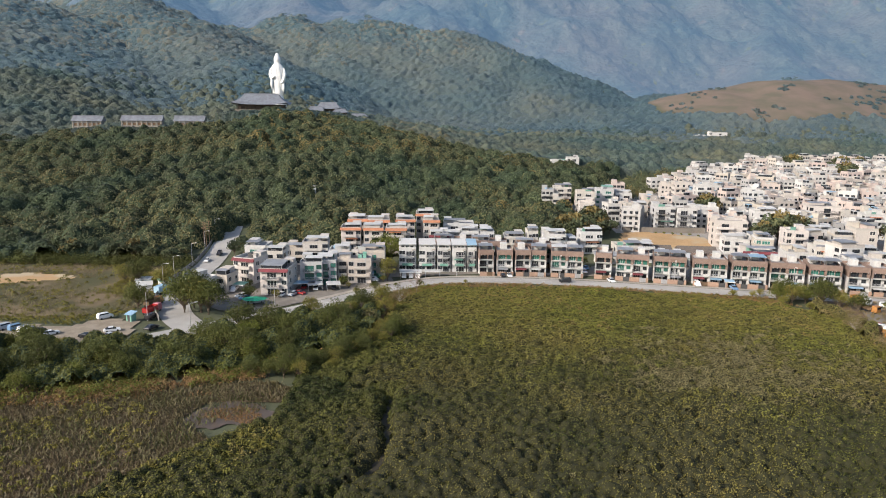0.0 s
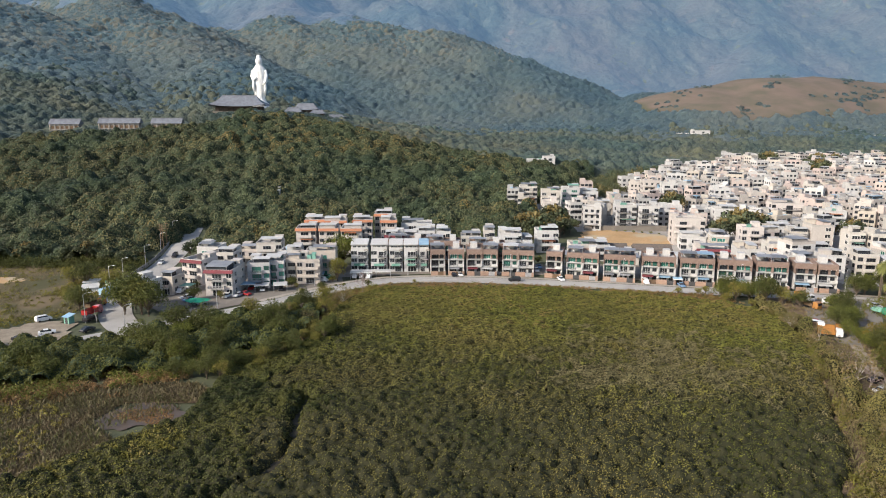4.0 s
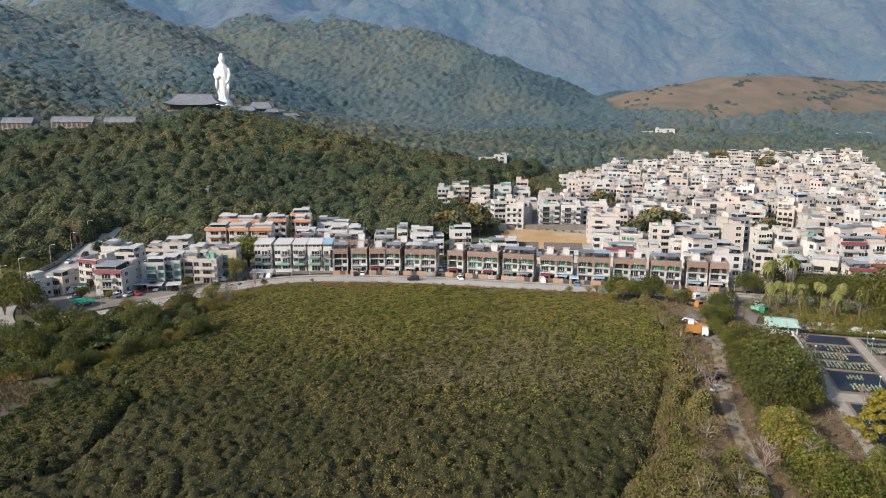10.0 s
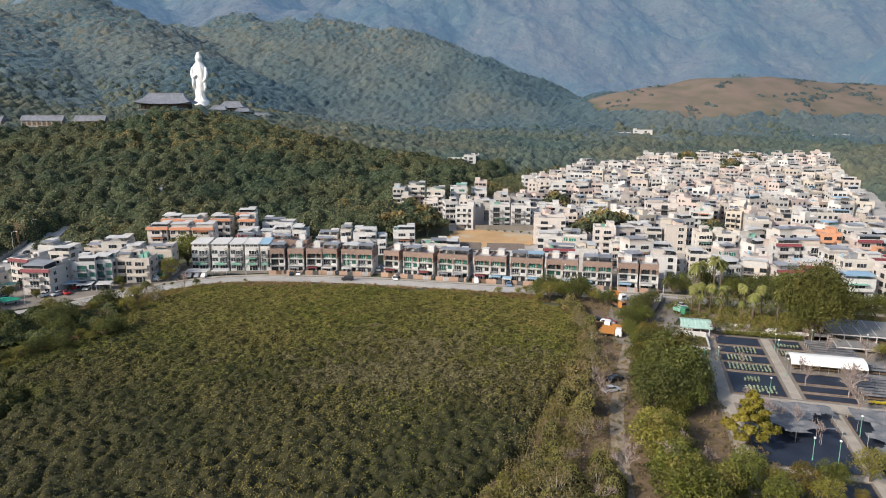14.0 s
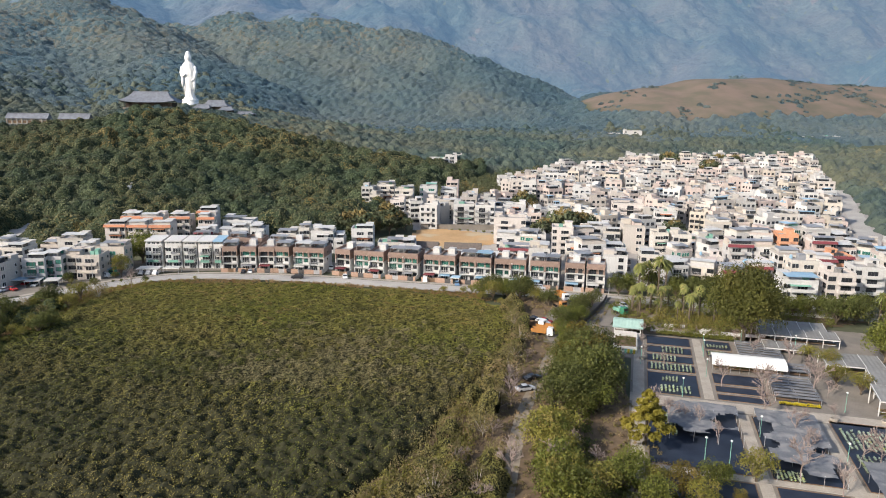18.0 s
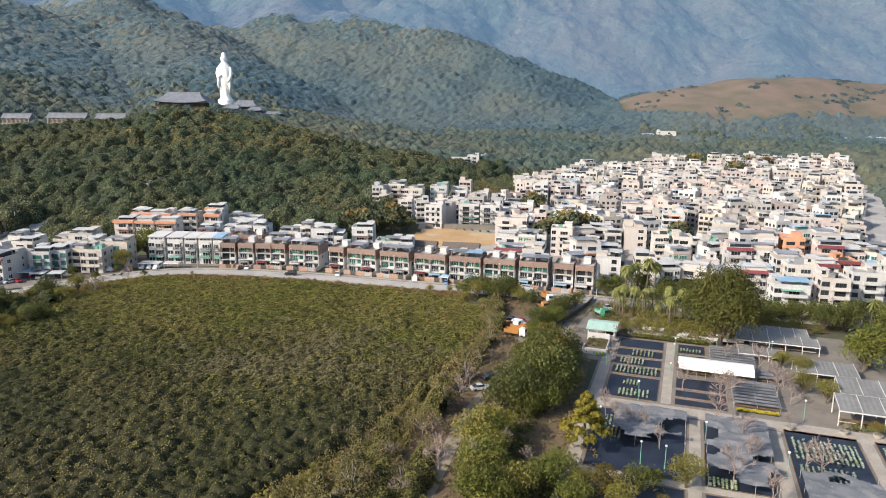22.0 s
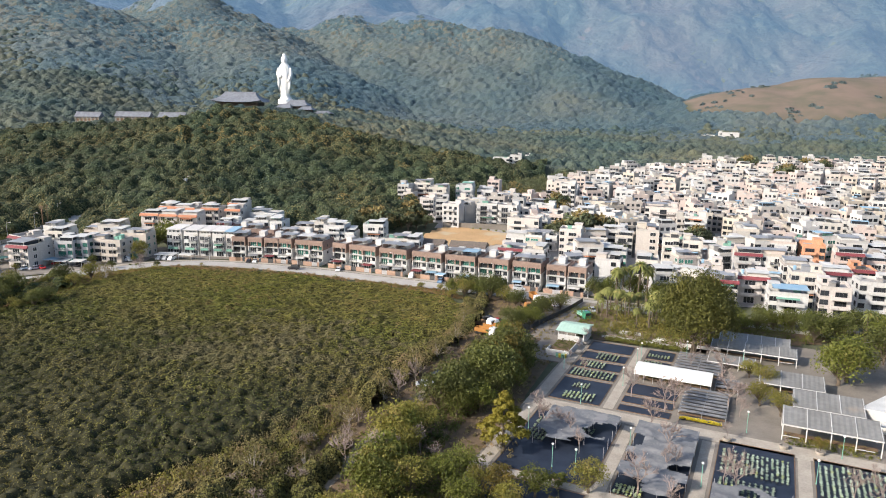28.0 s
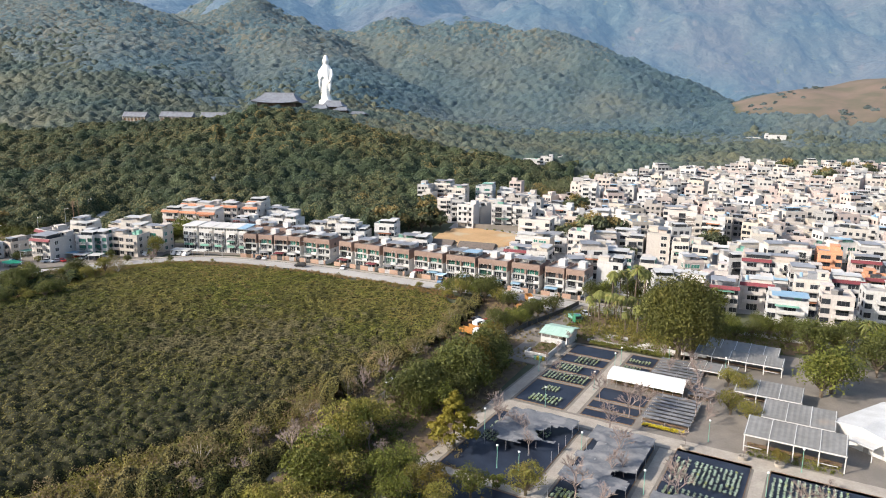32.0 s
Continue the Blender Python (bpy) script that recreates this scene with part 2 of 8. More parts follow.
M["dark_timber"] = mat("dark_timber", (0.085, 0.065, 0.052), (0.055, 0.045, 0.038), 0.8)
M["timber"] = mat("timber", (0.20, 0.13, 0.08), (0.12, 0.08, 0.05), 0.8)
M["weed_mat"] = mat("weed_mat", (0.016, 0.022, 0.038), (0.030, 0.040, 0.062), 0.55, scale=0.25, fine=2)


# ---- mesh helpers ----
class Geo:
    """Collects boxes, tubes and sheets into one mesh."""

    def __init__(self):
        self.v, self.f = [], []

    def add(self, verts, faces):
        k = len(self.v)
        self.v.extend(verts)
        self.f.extend([tuple(i + k for i in f) for f in faces])
        return self

    def box(self, x0, y0, z0, x1, y1, z1, m=None):
        vs = [(x0, y0, z0), (x1, y0, z0), (x1, y1, z0), (x0, y1, z0), (x0, y0, z1), (x1, y0, z1), (x1, y1, z1), (x0, y1, z1)]
        if m is not None:
            vs = [tuple(m @ Vector(p)) for p in vs]
        return self.add(vs, [(3, 2, 1, 0), (4, 5, 6, 7), (0, 1, 5, 4), (1, 2, 6, 5), (2, 3, 7, 6), (3, 0, 4, 7)])

    def tube(self, pts, radii, n=7, cap=True):
        """A tapered round bar through the points."""
        base, rings = len(self.v), []
        for i, p in enumerate(pts):
            p = Vector(p)
            a = Vector(pts[max(i - 1, 0)])
            b = Vector(pts[min(i + 1, len(pts) - 1)])
            q = (b - a).to_track_quat("Z", "Y")
            rings.append([tuple(p + q @ Vector((math.cos(t * 2 * math.pi / n), math.sin(t * 2 * math.pi / n), 0)) * radii[i]) for t in range(n)])
        for r in rings:
            self.v.extend(r)
        for i in range(len(rings) - 1):
            for t in range(n):
                u = (t + 1) % n
                self.f.append((base + i * n + t, base + i * n + u, base + (i + 1) * n + u, base + (i + 1) * n + t))
        if cap:
            self.f.append(tuple(base + t for t in range(n))[::-1])
            self.f.append(tuple(base + (len(rings) - 1) * n + t for t in range(n)))
        return self

    def lathe(self, prof, n=12, c=(0, 0, 0)):
        """Rings (z, radius) turned round the upright axis through c."""
        return self.tube([(c[0], c[1], c[2] + z) for z, _ in prof], [r for _, r in prof], n)

    def mesh(self, name, material, smooth=False):
        me = bpy.data.meshes.new(name)
        me.from_pydata(self.v, [], self.f)
        if material:
            me.materials.append(material)
        if smooth:
            me.polygons.foreach_set("use_smooth", np.ones(len(me.polygons), dtype=bool))
        me.update()
        return me


def part(name, geo, material, parent, label="", smooth=False, at=None):
    me = geo if isinstance(geo, bpy.types.Mesh) else geo.mesh(name, material, smooth)
    ob = new(name, me)
    ob.parent = parent
    if at is not None:
        ob.matrix_basis = at
    if label:
        ob["label"] = label
    return ob


def thing(name, m, label, category, group="", kind=""):
    e = new(name)
    e.empty_display_size = 0.5
    e.matrix_basis = m
    return tagged(e, label, category, group, kind)


def solo(name, geo, material, label, category, group="", kind="", smooth=False, m=None):
    ob = new(name, geo if isinstance(geo, bpy.types.Mesh) else geo.mesh(name, material, smooth))
    if m is not None:
        ob.matrix_basis = m
    return tagged(ob, label, category, group, kind)


def np_mesh(name, v, f, material, smooth=False):
    me = bpy.data.meshes.new(name)
    me.from_pydata(v, [], f)
    me.materials.append(material)
    if smooth:
        me.polygons.foreach_set("use_smooth", np.ones(len(me.polygons), dtype=bool))
    me.update()
    return me


# ---- the lie of the land ----
def vnoise(x, y, seed=0.0):
    xi, yi = np.floor(x), np.floor(y)
    u, v = x - xi, y - yi
    u, v = u * u * (3 - 2 * u), v * v * (3 - 2 * v)

    def hsh(a, b):
        s = np.sin(a * 127.1 + b * 311.7 + seed * 74.7) * 43758.5453
        return s - np.floor(s)
    return (hsh(xi, yi) * (1 - u) + hsh(xi + 1, yi) * u) * (1 - v) + (hsh(xi, yi + 1) * (1 - u) + hsh(xi + 1, yi + 1) * u) * v


def fbm(x, y, octaves=4, seed=0.0):
    tot, amp = 0.0, 0.5
    for o in range(octaves):
        tot = tot + amp * vnoise(x * 2 ** o, y * 2 ** o, seed + o)
        amp *= 0.5
    return tot


def seg_dist(x, y, a, b):
    dx, dy = b[0] - a[0], b[1] - a[1]
    t = np.clip(((x - a[0]) * dx + (y - a[1]) * dy) / (dx * dx + dy * dy), 0, 1)
    return np.hypot(x - a[0] - t * dx, y - a[1] - t * dy), t


def crest(x, y, pts, slope, soft=40.0):
    """Height of a ridge: falls off from a crest line."""
    best = np.full(np.shape(x), -1e3)
    for a, b in zip(pts, pts[1:]):
        d, t = seg_dist(x, y, a, b)
        best = np.maximum(best, a[2] + t * (b[2] - a[2]) - slope * (np.sqrt(d * d + soft * soft) - soft))
    return best


RIDGES = [
    ([(-331, 1700, 305), (-204, 1550, 244), (19, 1440, 203), (146, 1250, 121), (249, 1100, 63), (275, 950, 33)], 0.42),
    ([(-700, 1600, 330), (-602, 1400, 262), (-464, 1250, 200), (-381, 1150, 163), (-305, 1050, 127), (-215, 950, 70)], 0.40),
    ([(-1700, 1600, 470), (-1250, 1400, 370), (-860, 1250, 270), (-719, 1150, 225), (-600, 1000, 165), (-480, 800, 88)], 0.36),
    ([(-1500, 2300, 450), (-700, 2500, 620), (0, 2700, 700), (800, 2800, 720), (1600, 2700, 680), (2700, 2600, 640)], 0.55),
    ([(-700, 2450, 600), (-331, 1700, 305)], 0.42),
    ([(0, 2650, 660), (-60, 2250, 430), (-121, 2000, 345), (30, 1850, 235), (89, 1750, 180)], 0.50),
    ([(700, 2700, 660), (480, 2200, 360), (373, 1850, 185), (439, 1500, 95)], 0.48),
    ([(1150, 2700, 660), (900, 2150, 350), (800, 1750, 200), (760, 1500, 120)], 0.48),
    ([(1800, 2650, 640), (1450, 2000, 330), (1200, 1600, 180), (1100, 1400, 110)], 0.48),
    ([(-1200, 2350, 480), (-1000, 1800, 330), (-900, 1300, 260)], 0.42),
]
BROWN = [(350, 1140, 70), (446, 1170, 97), (551, 1200, 114), (642, 1230, 117), (740, 1230, 111), (860, 1230, 104), (1050, 1250, 90)]


def land(x, y):
    x, y = np.asarray(x, float), np.asarray(y, float)
    z = np.interp(y, [280, 640, 890, 1000, 1500, 2200, 3000], [0, 14, 29, 35, 70, 140, 160])
    z = z + 44 * np.exp(-0.5 * (((x + 130) / np.where(x < -130, 190, 108)) ** 2 + ((y - 600) / 135) ** 2)) * np.clip((y - 285) / 60, 0, 1)
    z = z + 24 * np.exp(-0.5 * (((x + 200) / 110) ** 2 + ((y - 850) / 95) ** 2))
    terrace = np.clip((-150 - x) / 30, 0, 1) * np.clip((x + 400) / 40, 0, 1) * np.clip((y - 500) / 50, 0, 1) * np.clip((700 - y) / 40, 0, 1)
    z = z - terrace * np.clip(z - 41.5, 0, 99) * np.where((x > -206) & (y > 640), 0, 1)
    rough = (fbm(x / 130, y / 130, 4, 3) - 0.47) * np.clip((y - 800) / 500, 0, 1) * 55
    gully = np.abs(fbm(x / 190 + y / 900, y / 420, 4, 17) - 0.47) * 2
    rough = rough + (0.22 - gully) * np.clip((y - 1350) / 500, 0, 1) * 95
    r = np.full(np.shape(x), -1e3)
    for pts, s in RIDGES:
        r = np.maximum(r, crest(x, y, pts, s))
    r = r + rough
    b = crest(x, y, BROWN, 0.36, 60) + (fbm(x / 60, y / 60, 3, 9) - 0.45) * 9
    top = np.maximum(r, b)
    k = 14.0
    return np.where(top > z + k, top, np.where(top < z - k, z, z + (top - z + k) ** 2 / (4 * k)))


def dry(x, y):
    """How far dry grass stands instead of wood."""
    b = crest(x, y, BROWN, 0.36, 60)
    d = np.clip((b - np.interp(y, [280, 640, 890, 1000, 1500], [0, 14, 29, 35, 70]) - 10 + (fbm(x / 50, y / 50, 3, 5) - .5) * 30) / 12, 0, 1)
    return d * (y < 1330) * (x > 330)


def spaced(*runs):
    out = []
    for a, b, s in runs:
        out.extend(np.arange(a, b, s))
    return np.array(out + [runs[-1][1]])


def grid_sheet(name, xs, ys, fn, material, smooth=True):
    gx, gy = np.meshgrid(xs, ys)
    v = np.stack([gx, gy, fn(gx, gy)], -1).reshape(-1, 3)
    n, m = len(xs), len(ys)
    i = (np.arange(m - 1)[:, None] * n + np.arange(n - 1)[None]).reshape(-1)
    return np_mesh(name, v, np.stack([i, i + 1, i + n + 1, i + n], -1), material, smooth)


def inside(x, y, poly):
    x, y = np.asarray(x, float), np.asarray(y, float)
    c = np.zeros(x.shape, bool)
    for (ax, ay), (bx, by) in zip(poly, poly[1:] + poly[:1]):
        c ^= ((ay > y) != (by > y)) & (x < (bx - ax) * (y - ay) / (by - ay + 1e-9) + ax)
    return c


def near_line(x, y, pts):
    d = np.full(np.shape(x), 1e6)
    for a, b in zip(pts, pts[1:]):
        d = np.minimum(d, seg_dist(x, y, a, b)[0])
    return d


def smooth_line(pts, step=4.0):
    """Points every few metres along a rounded line."""
    p = [Vector(q) for q in pts]
    out = []
    for i in range(len(p) - 1):
        a, b, c, d = p[max(i - 1, 0)], p[i], p[i + 1], p[min(i + 2, len(p) - 1)]
        n = max(2, int((c - b).length / step))
        for k in range(n):
            t = k / n
            out.append(0.5 * ((2 * b) + (c - a) * t + (2 * a - 5 * b + 4 * c - d) * t * t + (3 * b - a - 3 * c + d) * t ** 3))
    return out + [p[-1]]


def ribbon(line, left, right, z, thick=0.0):
    """A strip along a line, from left to right of it, as a slab if thick."""
    g = Geo()
    pts = []
    for i, p in enumerate(line):
        d = (line[min(i + 1, len(line) - 1)] - line[max(i - 1, 0)]).to_2d().normalized()
        n = Vector((-d.y, d.x))
        h = float(land(p.x, p.y)) + z
        pts.append(((p.x + n.x * left, p.y + n.y * left, h), (p.x + n.x * right, p.y + n.y * right, h)))
    for (a, b), (c, d) in zip(pts, pts[1:]):
        g.add([a, b, d, c], [(0, 1, 2, 3)])
        if thick:
            lo = [(q[0], q[1], q[2] - thick) for q in (a, b, d, c)]
            g.add([a, b, d, c] + lo, [(0, 4, 5, 1)[::-1], (2, 6, 7, 3)[::-1]])
    return g


ROAD = smooth_line([(-84, 188, 0), (-62, 206, 0), (-42, 223, 0), (-24, 242, 0), (-6, 256, 0), (12, 260, 0), (34, 259, 0), (55, 256, 0), (77, 251, 0), (98, 246, 0),
                    (116, 242, 0), (140, 237, 0), (165, 231, 0), (200, 222, 0), (260, 205, 0), (330, 190, 0)])
SIDE_ROAD = smooth_line([(-72, 196, 0), (-84, 212, 0), (-93, 236, 0), (-96, 268, 0), (-98, 300, 0), (-102, 335, 0)])
TRACK = smooth_line([(152, 232, 0), (146, 212, 0), (133, 180, 0), (125, 156, 0), (119, 137, 0), (113, 108, 0), (108, 80, 0)])
LANE = smooth_line([(164, 232, 0), (160, 222, 0), (155, 212, 0), (150, 203, 0), (146, 192, 0)])
VILLAGE = [(58, 400), (75, 372), (100, 335), (122, 296), (150, 266), (170, 252), (215, 236), (250, 232), (330, 250), (340, 330), (385, 470), (440, 610), (455, 640), (290, 640), (200, 555), (110, 440)]
FRONT = [(-75, 235), (-30, 262), (20, 271), (60, 268), (120, 253), (170, 240), (170, 262), (120, 300), (60, 310), (50, 330), (-5, 335), (-45, 318), (-60, 285), (-82, 285), (-85, 245)]
NURSERY = [(140, 95), (134, 125), (141, 150), (148, 170), (152, 196), (150, 222), (175, 215), (230, 208), (290, 205), (300, 140), (260, 95)]
MANGROVE = [(-62, 96), (-56, 110), (-44, 125), (-35, 134), (-33, 156), (-34, 168), (-22, 180), (-14, 196), (-16, 214), (-10, 236), (-2, 246), (34, 247), (55, 245), (96, 235), (112, 228), (124, 214), (122, 190),
            (112, 165), (104, 142), (96, 122), (84, 104), (70, 80), (-66, 80)]
FIELD = [(-250, 210), (-126, 207), (-112, 208), (-98, 218), (-104, 268), (-110, 280), (-150, 284), (-260, 300)]
EARTH_YARD = [(84, 312), (86, 330), (92, 348), (104, 350), (131, 340), (130, 322), (112, 310)]

ground_mat = mat("hill_ground", (0.092, 0.100, 0.058), (0.070, 0.078, 0.045), 0.95, scale=0.02, fine=0.4)
nt = ground_mat.node_tree
att = nt.nodes.new("ShaderNodeAttribute")
att.attribute_name = "dry"
pb = nt.nodes["Principled BSDF"]
was = pb.inputs["Base Color"].links[0].from_socket
straw_f, _ = noise_fac(nt, 0.03, 5)
straw = ramp_mix(nt, straw_f, (0.175, 0.132, 0.108), (0.112, 0.102, 0.076))
nt.links.new(mix_col(nt, att.outputs["Fac"], was, straw), pb.inputs["Base Color"])
# Far ground emits blue as well, so haze is painted over it.
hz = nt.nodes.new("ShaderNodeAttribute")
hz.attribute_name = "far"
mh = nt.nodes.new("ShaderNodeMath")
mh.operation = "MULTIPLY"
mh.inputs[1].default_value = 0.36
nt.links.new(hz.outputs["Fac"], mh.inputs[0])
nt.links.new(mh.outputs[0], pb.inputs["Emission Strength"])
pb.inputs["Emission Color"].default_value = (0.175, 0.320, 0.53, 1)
gxs = spaced((-4200, -2100, 100), (-2100, -1100, 25), (-1100, 1100, 11), (1100, 2200, 20), (2200, 4400, 100))
gys = spaced((-1500, 60, 60), (60, 1300, 8), (1300, 2900, 20), (2900, 4600, 100))
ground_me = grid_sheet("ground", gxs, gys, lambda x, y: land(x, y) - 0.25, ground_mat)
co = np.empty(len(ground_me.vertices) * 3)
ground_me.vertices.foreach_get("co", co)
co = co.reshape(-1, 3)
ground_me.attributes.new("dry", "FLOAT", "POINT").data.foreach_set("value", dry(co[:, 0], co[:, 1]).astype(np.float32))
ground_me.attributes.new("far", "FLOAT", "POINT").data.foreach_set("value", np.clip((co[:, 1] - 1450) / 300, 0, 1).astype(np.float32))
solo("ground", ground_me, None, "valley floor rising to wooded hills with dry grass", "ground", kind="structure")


def patch(name, poly, z, material, label, category="ground"):
    bm = bmesh.new()
    bm.faces.new([bm.verts.new((x, y, z)) for x, y in poly])
    bmesh.ops.triangulate(bm, faces=bm.faces[:])
    bmesh.ops.recalc_face_normals(bm, faces=bm.faces[:])
    me = bpy.data.meshes.new(name)
    bm.to_mesh(me)
    bm.free()
    me.materials.append(material)
    return solo(name, me, None, label, category, kind="structure")


def draped(name, poly, z, material, label, category="ground", step=6.0):
    """A sheet over the land inside an outline."""
    xs = np.arange(min(p[0] for p in poly), max(p[0] for p in poly) + step, step)
    ys = np.arange(min(p[1] for p in poly), max(p[1] for p in poly) + step, step)
    gx, gy = np.meshgrid(xs, ys)
    v = np.stack([gx, gy, land(gx, gy) + z], -1).reshape(-1, 3)
    n = len(xs)
    i = (np.arange(len(ys) - 1)[:, None] * n + np.arange(n - 1)[None]).reshape(-1)
    c = v[i] + np.array([step / 2, step / 2, 0])
    i = i[inside(c[:, 0], c[:, 1], poly)]
    return solo(name, np_mesh(name, v, np.stack([i, i + 1, i + n + 1, i + n], -1), material, True), None, label, category, kind="structure")

# ---- roads and open ground ----
solo("road", ribbon(ROAD, 4.2, -4.2, 0.06), M["asphalt"], "grey asphalt two-lane road round the mangrove", "road", kind="structure")
solo("side_road", ribbon(SIDE_ROAD, 5.0, -5.0, 0.05), M["asphalt"], "grey asphalt road climbing to the wood", "road", kind="structure")
solo("pavement", ribbon(ROAD[14:], 6.6, 4.2, 0.18, 0.14), M["concrete_pale"], "pale concrete pavement with kerb beside the road", "pavement", kind="structure")
solo("dirt_track", ribbon(TRACK, 1.5, -1.5, 0.04), M["track"], "dusty grey track beside the mangrove", "track", kind="structure")
solo("lane", ribbon(LANE, 3.6, -3.6, 0.07), M["concrete"], "concrete lane to the nursery gate", "road", kind="structure")
draped("village_ground", VILLAGE, 0.0, M["village_ground"], "grey concrete lanes between village houses")
patch("house_forecourt", FRONT[:7] + [(120, 300), (60, 296), (0, 292), (-40, 290), (-82, 285), (-85, 245)], 0.03, M["concrete"], "grey concrete forecourts of the roadside houses", "pavement")
draped("rough_field", FIELD, 0.02, M["field"], "dry grass field with bare patches", step=4)
patch("mudflat", MANGROVE, -0.1, M["mud"], "dark mud under the mangrove")
draped("earth_yard", EARTH_YARD, 0.15, M["earth"], "bare orange earth building plot", step=2)

# ---- woods ----
def fan(x, y):
    return (x > np.minimum(-0.66 * y, 170 - 1.06 * y) - 40) & (x < 140 + 0.70 * y)


def scatter(x0, x1, y0, y1, step, keep):
    gx, gy = np.meshgrid(np.arange(x0, x1, step), np.arange(y0, y1, step))
    x = gx.ravel() + RNG.uniform(-.48, .48, gx.size) * step
    y = gy.ravel() + RNG.uniform(-.48, .48, gx.size) * step
    k = keep(x, y)
    return x[k], y[k]


def leaf_tris(pos, nrm, size):
    """Ragged three-cornered leaf clumps at pos, facing nrm."""
    a = np.cross(nrm, RNG.normal(size=pos.shape))
    a /= np.linalg.norm(a, axis=1, keepdims=True) + 1e-9
    b = np.cross(nrm, a)
    s = np.broadcast_to(np.asarray(size, float), (len(pos),))[:, None] * RNG.uniform(.65, 1.4, (len(pos), 1))
    j = RNG.uniform(.6, 1.25, (4, len(pos), 1))
    q = np.stack([pos - a * s * j[0] - b * s * .55 * j[1], pos + a * s * j[2] - b * s * .5 * j[3], pos + a * s * (j[1] - .9) + b * s * 1.15 * j[3]], 1)
    return q.reshape(-1, 3)


def crowns(c, r, h, n, size, low=-0.15, wild=0.55):
    """Leaf clumps on lumpy domes round the centres c, n for each; gives corners and a tint for each clump."""
    N = len(c)
    u = RNG.normal(size=(N, n, 3))
    u /= np.linalg.norm(u, axis=2, keepdims=True)
    u[..., 2] = np.abs(u[..., 2]) * (1 - low) + low
    lump = 0.80 + 0.30 * np.sin(u[..., 0] * 5 + RNG.uniform(0, 6, (N, 1))) * np.sin(u[..., 1] * 5 + RNG.uniform(0, 6, (N, 1))) + RNG.uniform(-.12, .12, (N, n))
    pos = c[:, None] + u * lump[..., None] * np.stack([r, r, h], -1)[:, None]
    nrm = u + wild * RNG.normal(size=u.shape)
    nrm /= np.linalg.norm(nrm, axis=2, keepdims=True)
    s = np.repeat(size if np.ndim(size) else np.full(N, size), n)
    v = leaf_tris(pos.reshape(-1, 3), nrm.reshape(-1, 3), s)
    return v, np.repeat(RNG.uniform(0, 1, N), n)


def leaf_mesh(name, v, tint, material):
    me = np_mesh(name, v, np.arange(len(v)).reshape(-1, len(v) // len(tint)), material)
    me.attributes.new("tint", "FLOAT", "FACE").data.foreach_set("value", np.asarray(tint, np.float32))
    return me


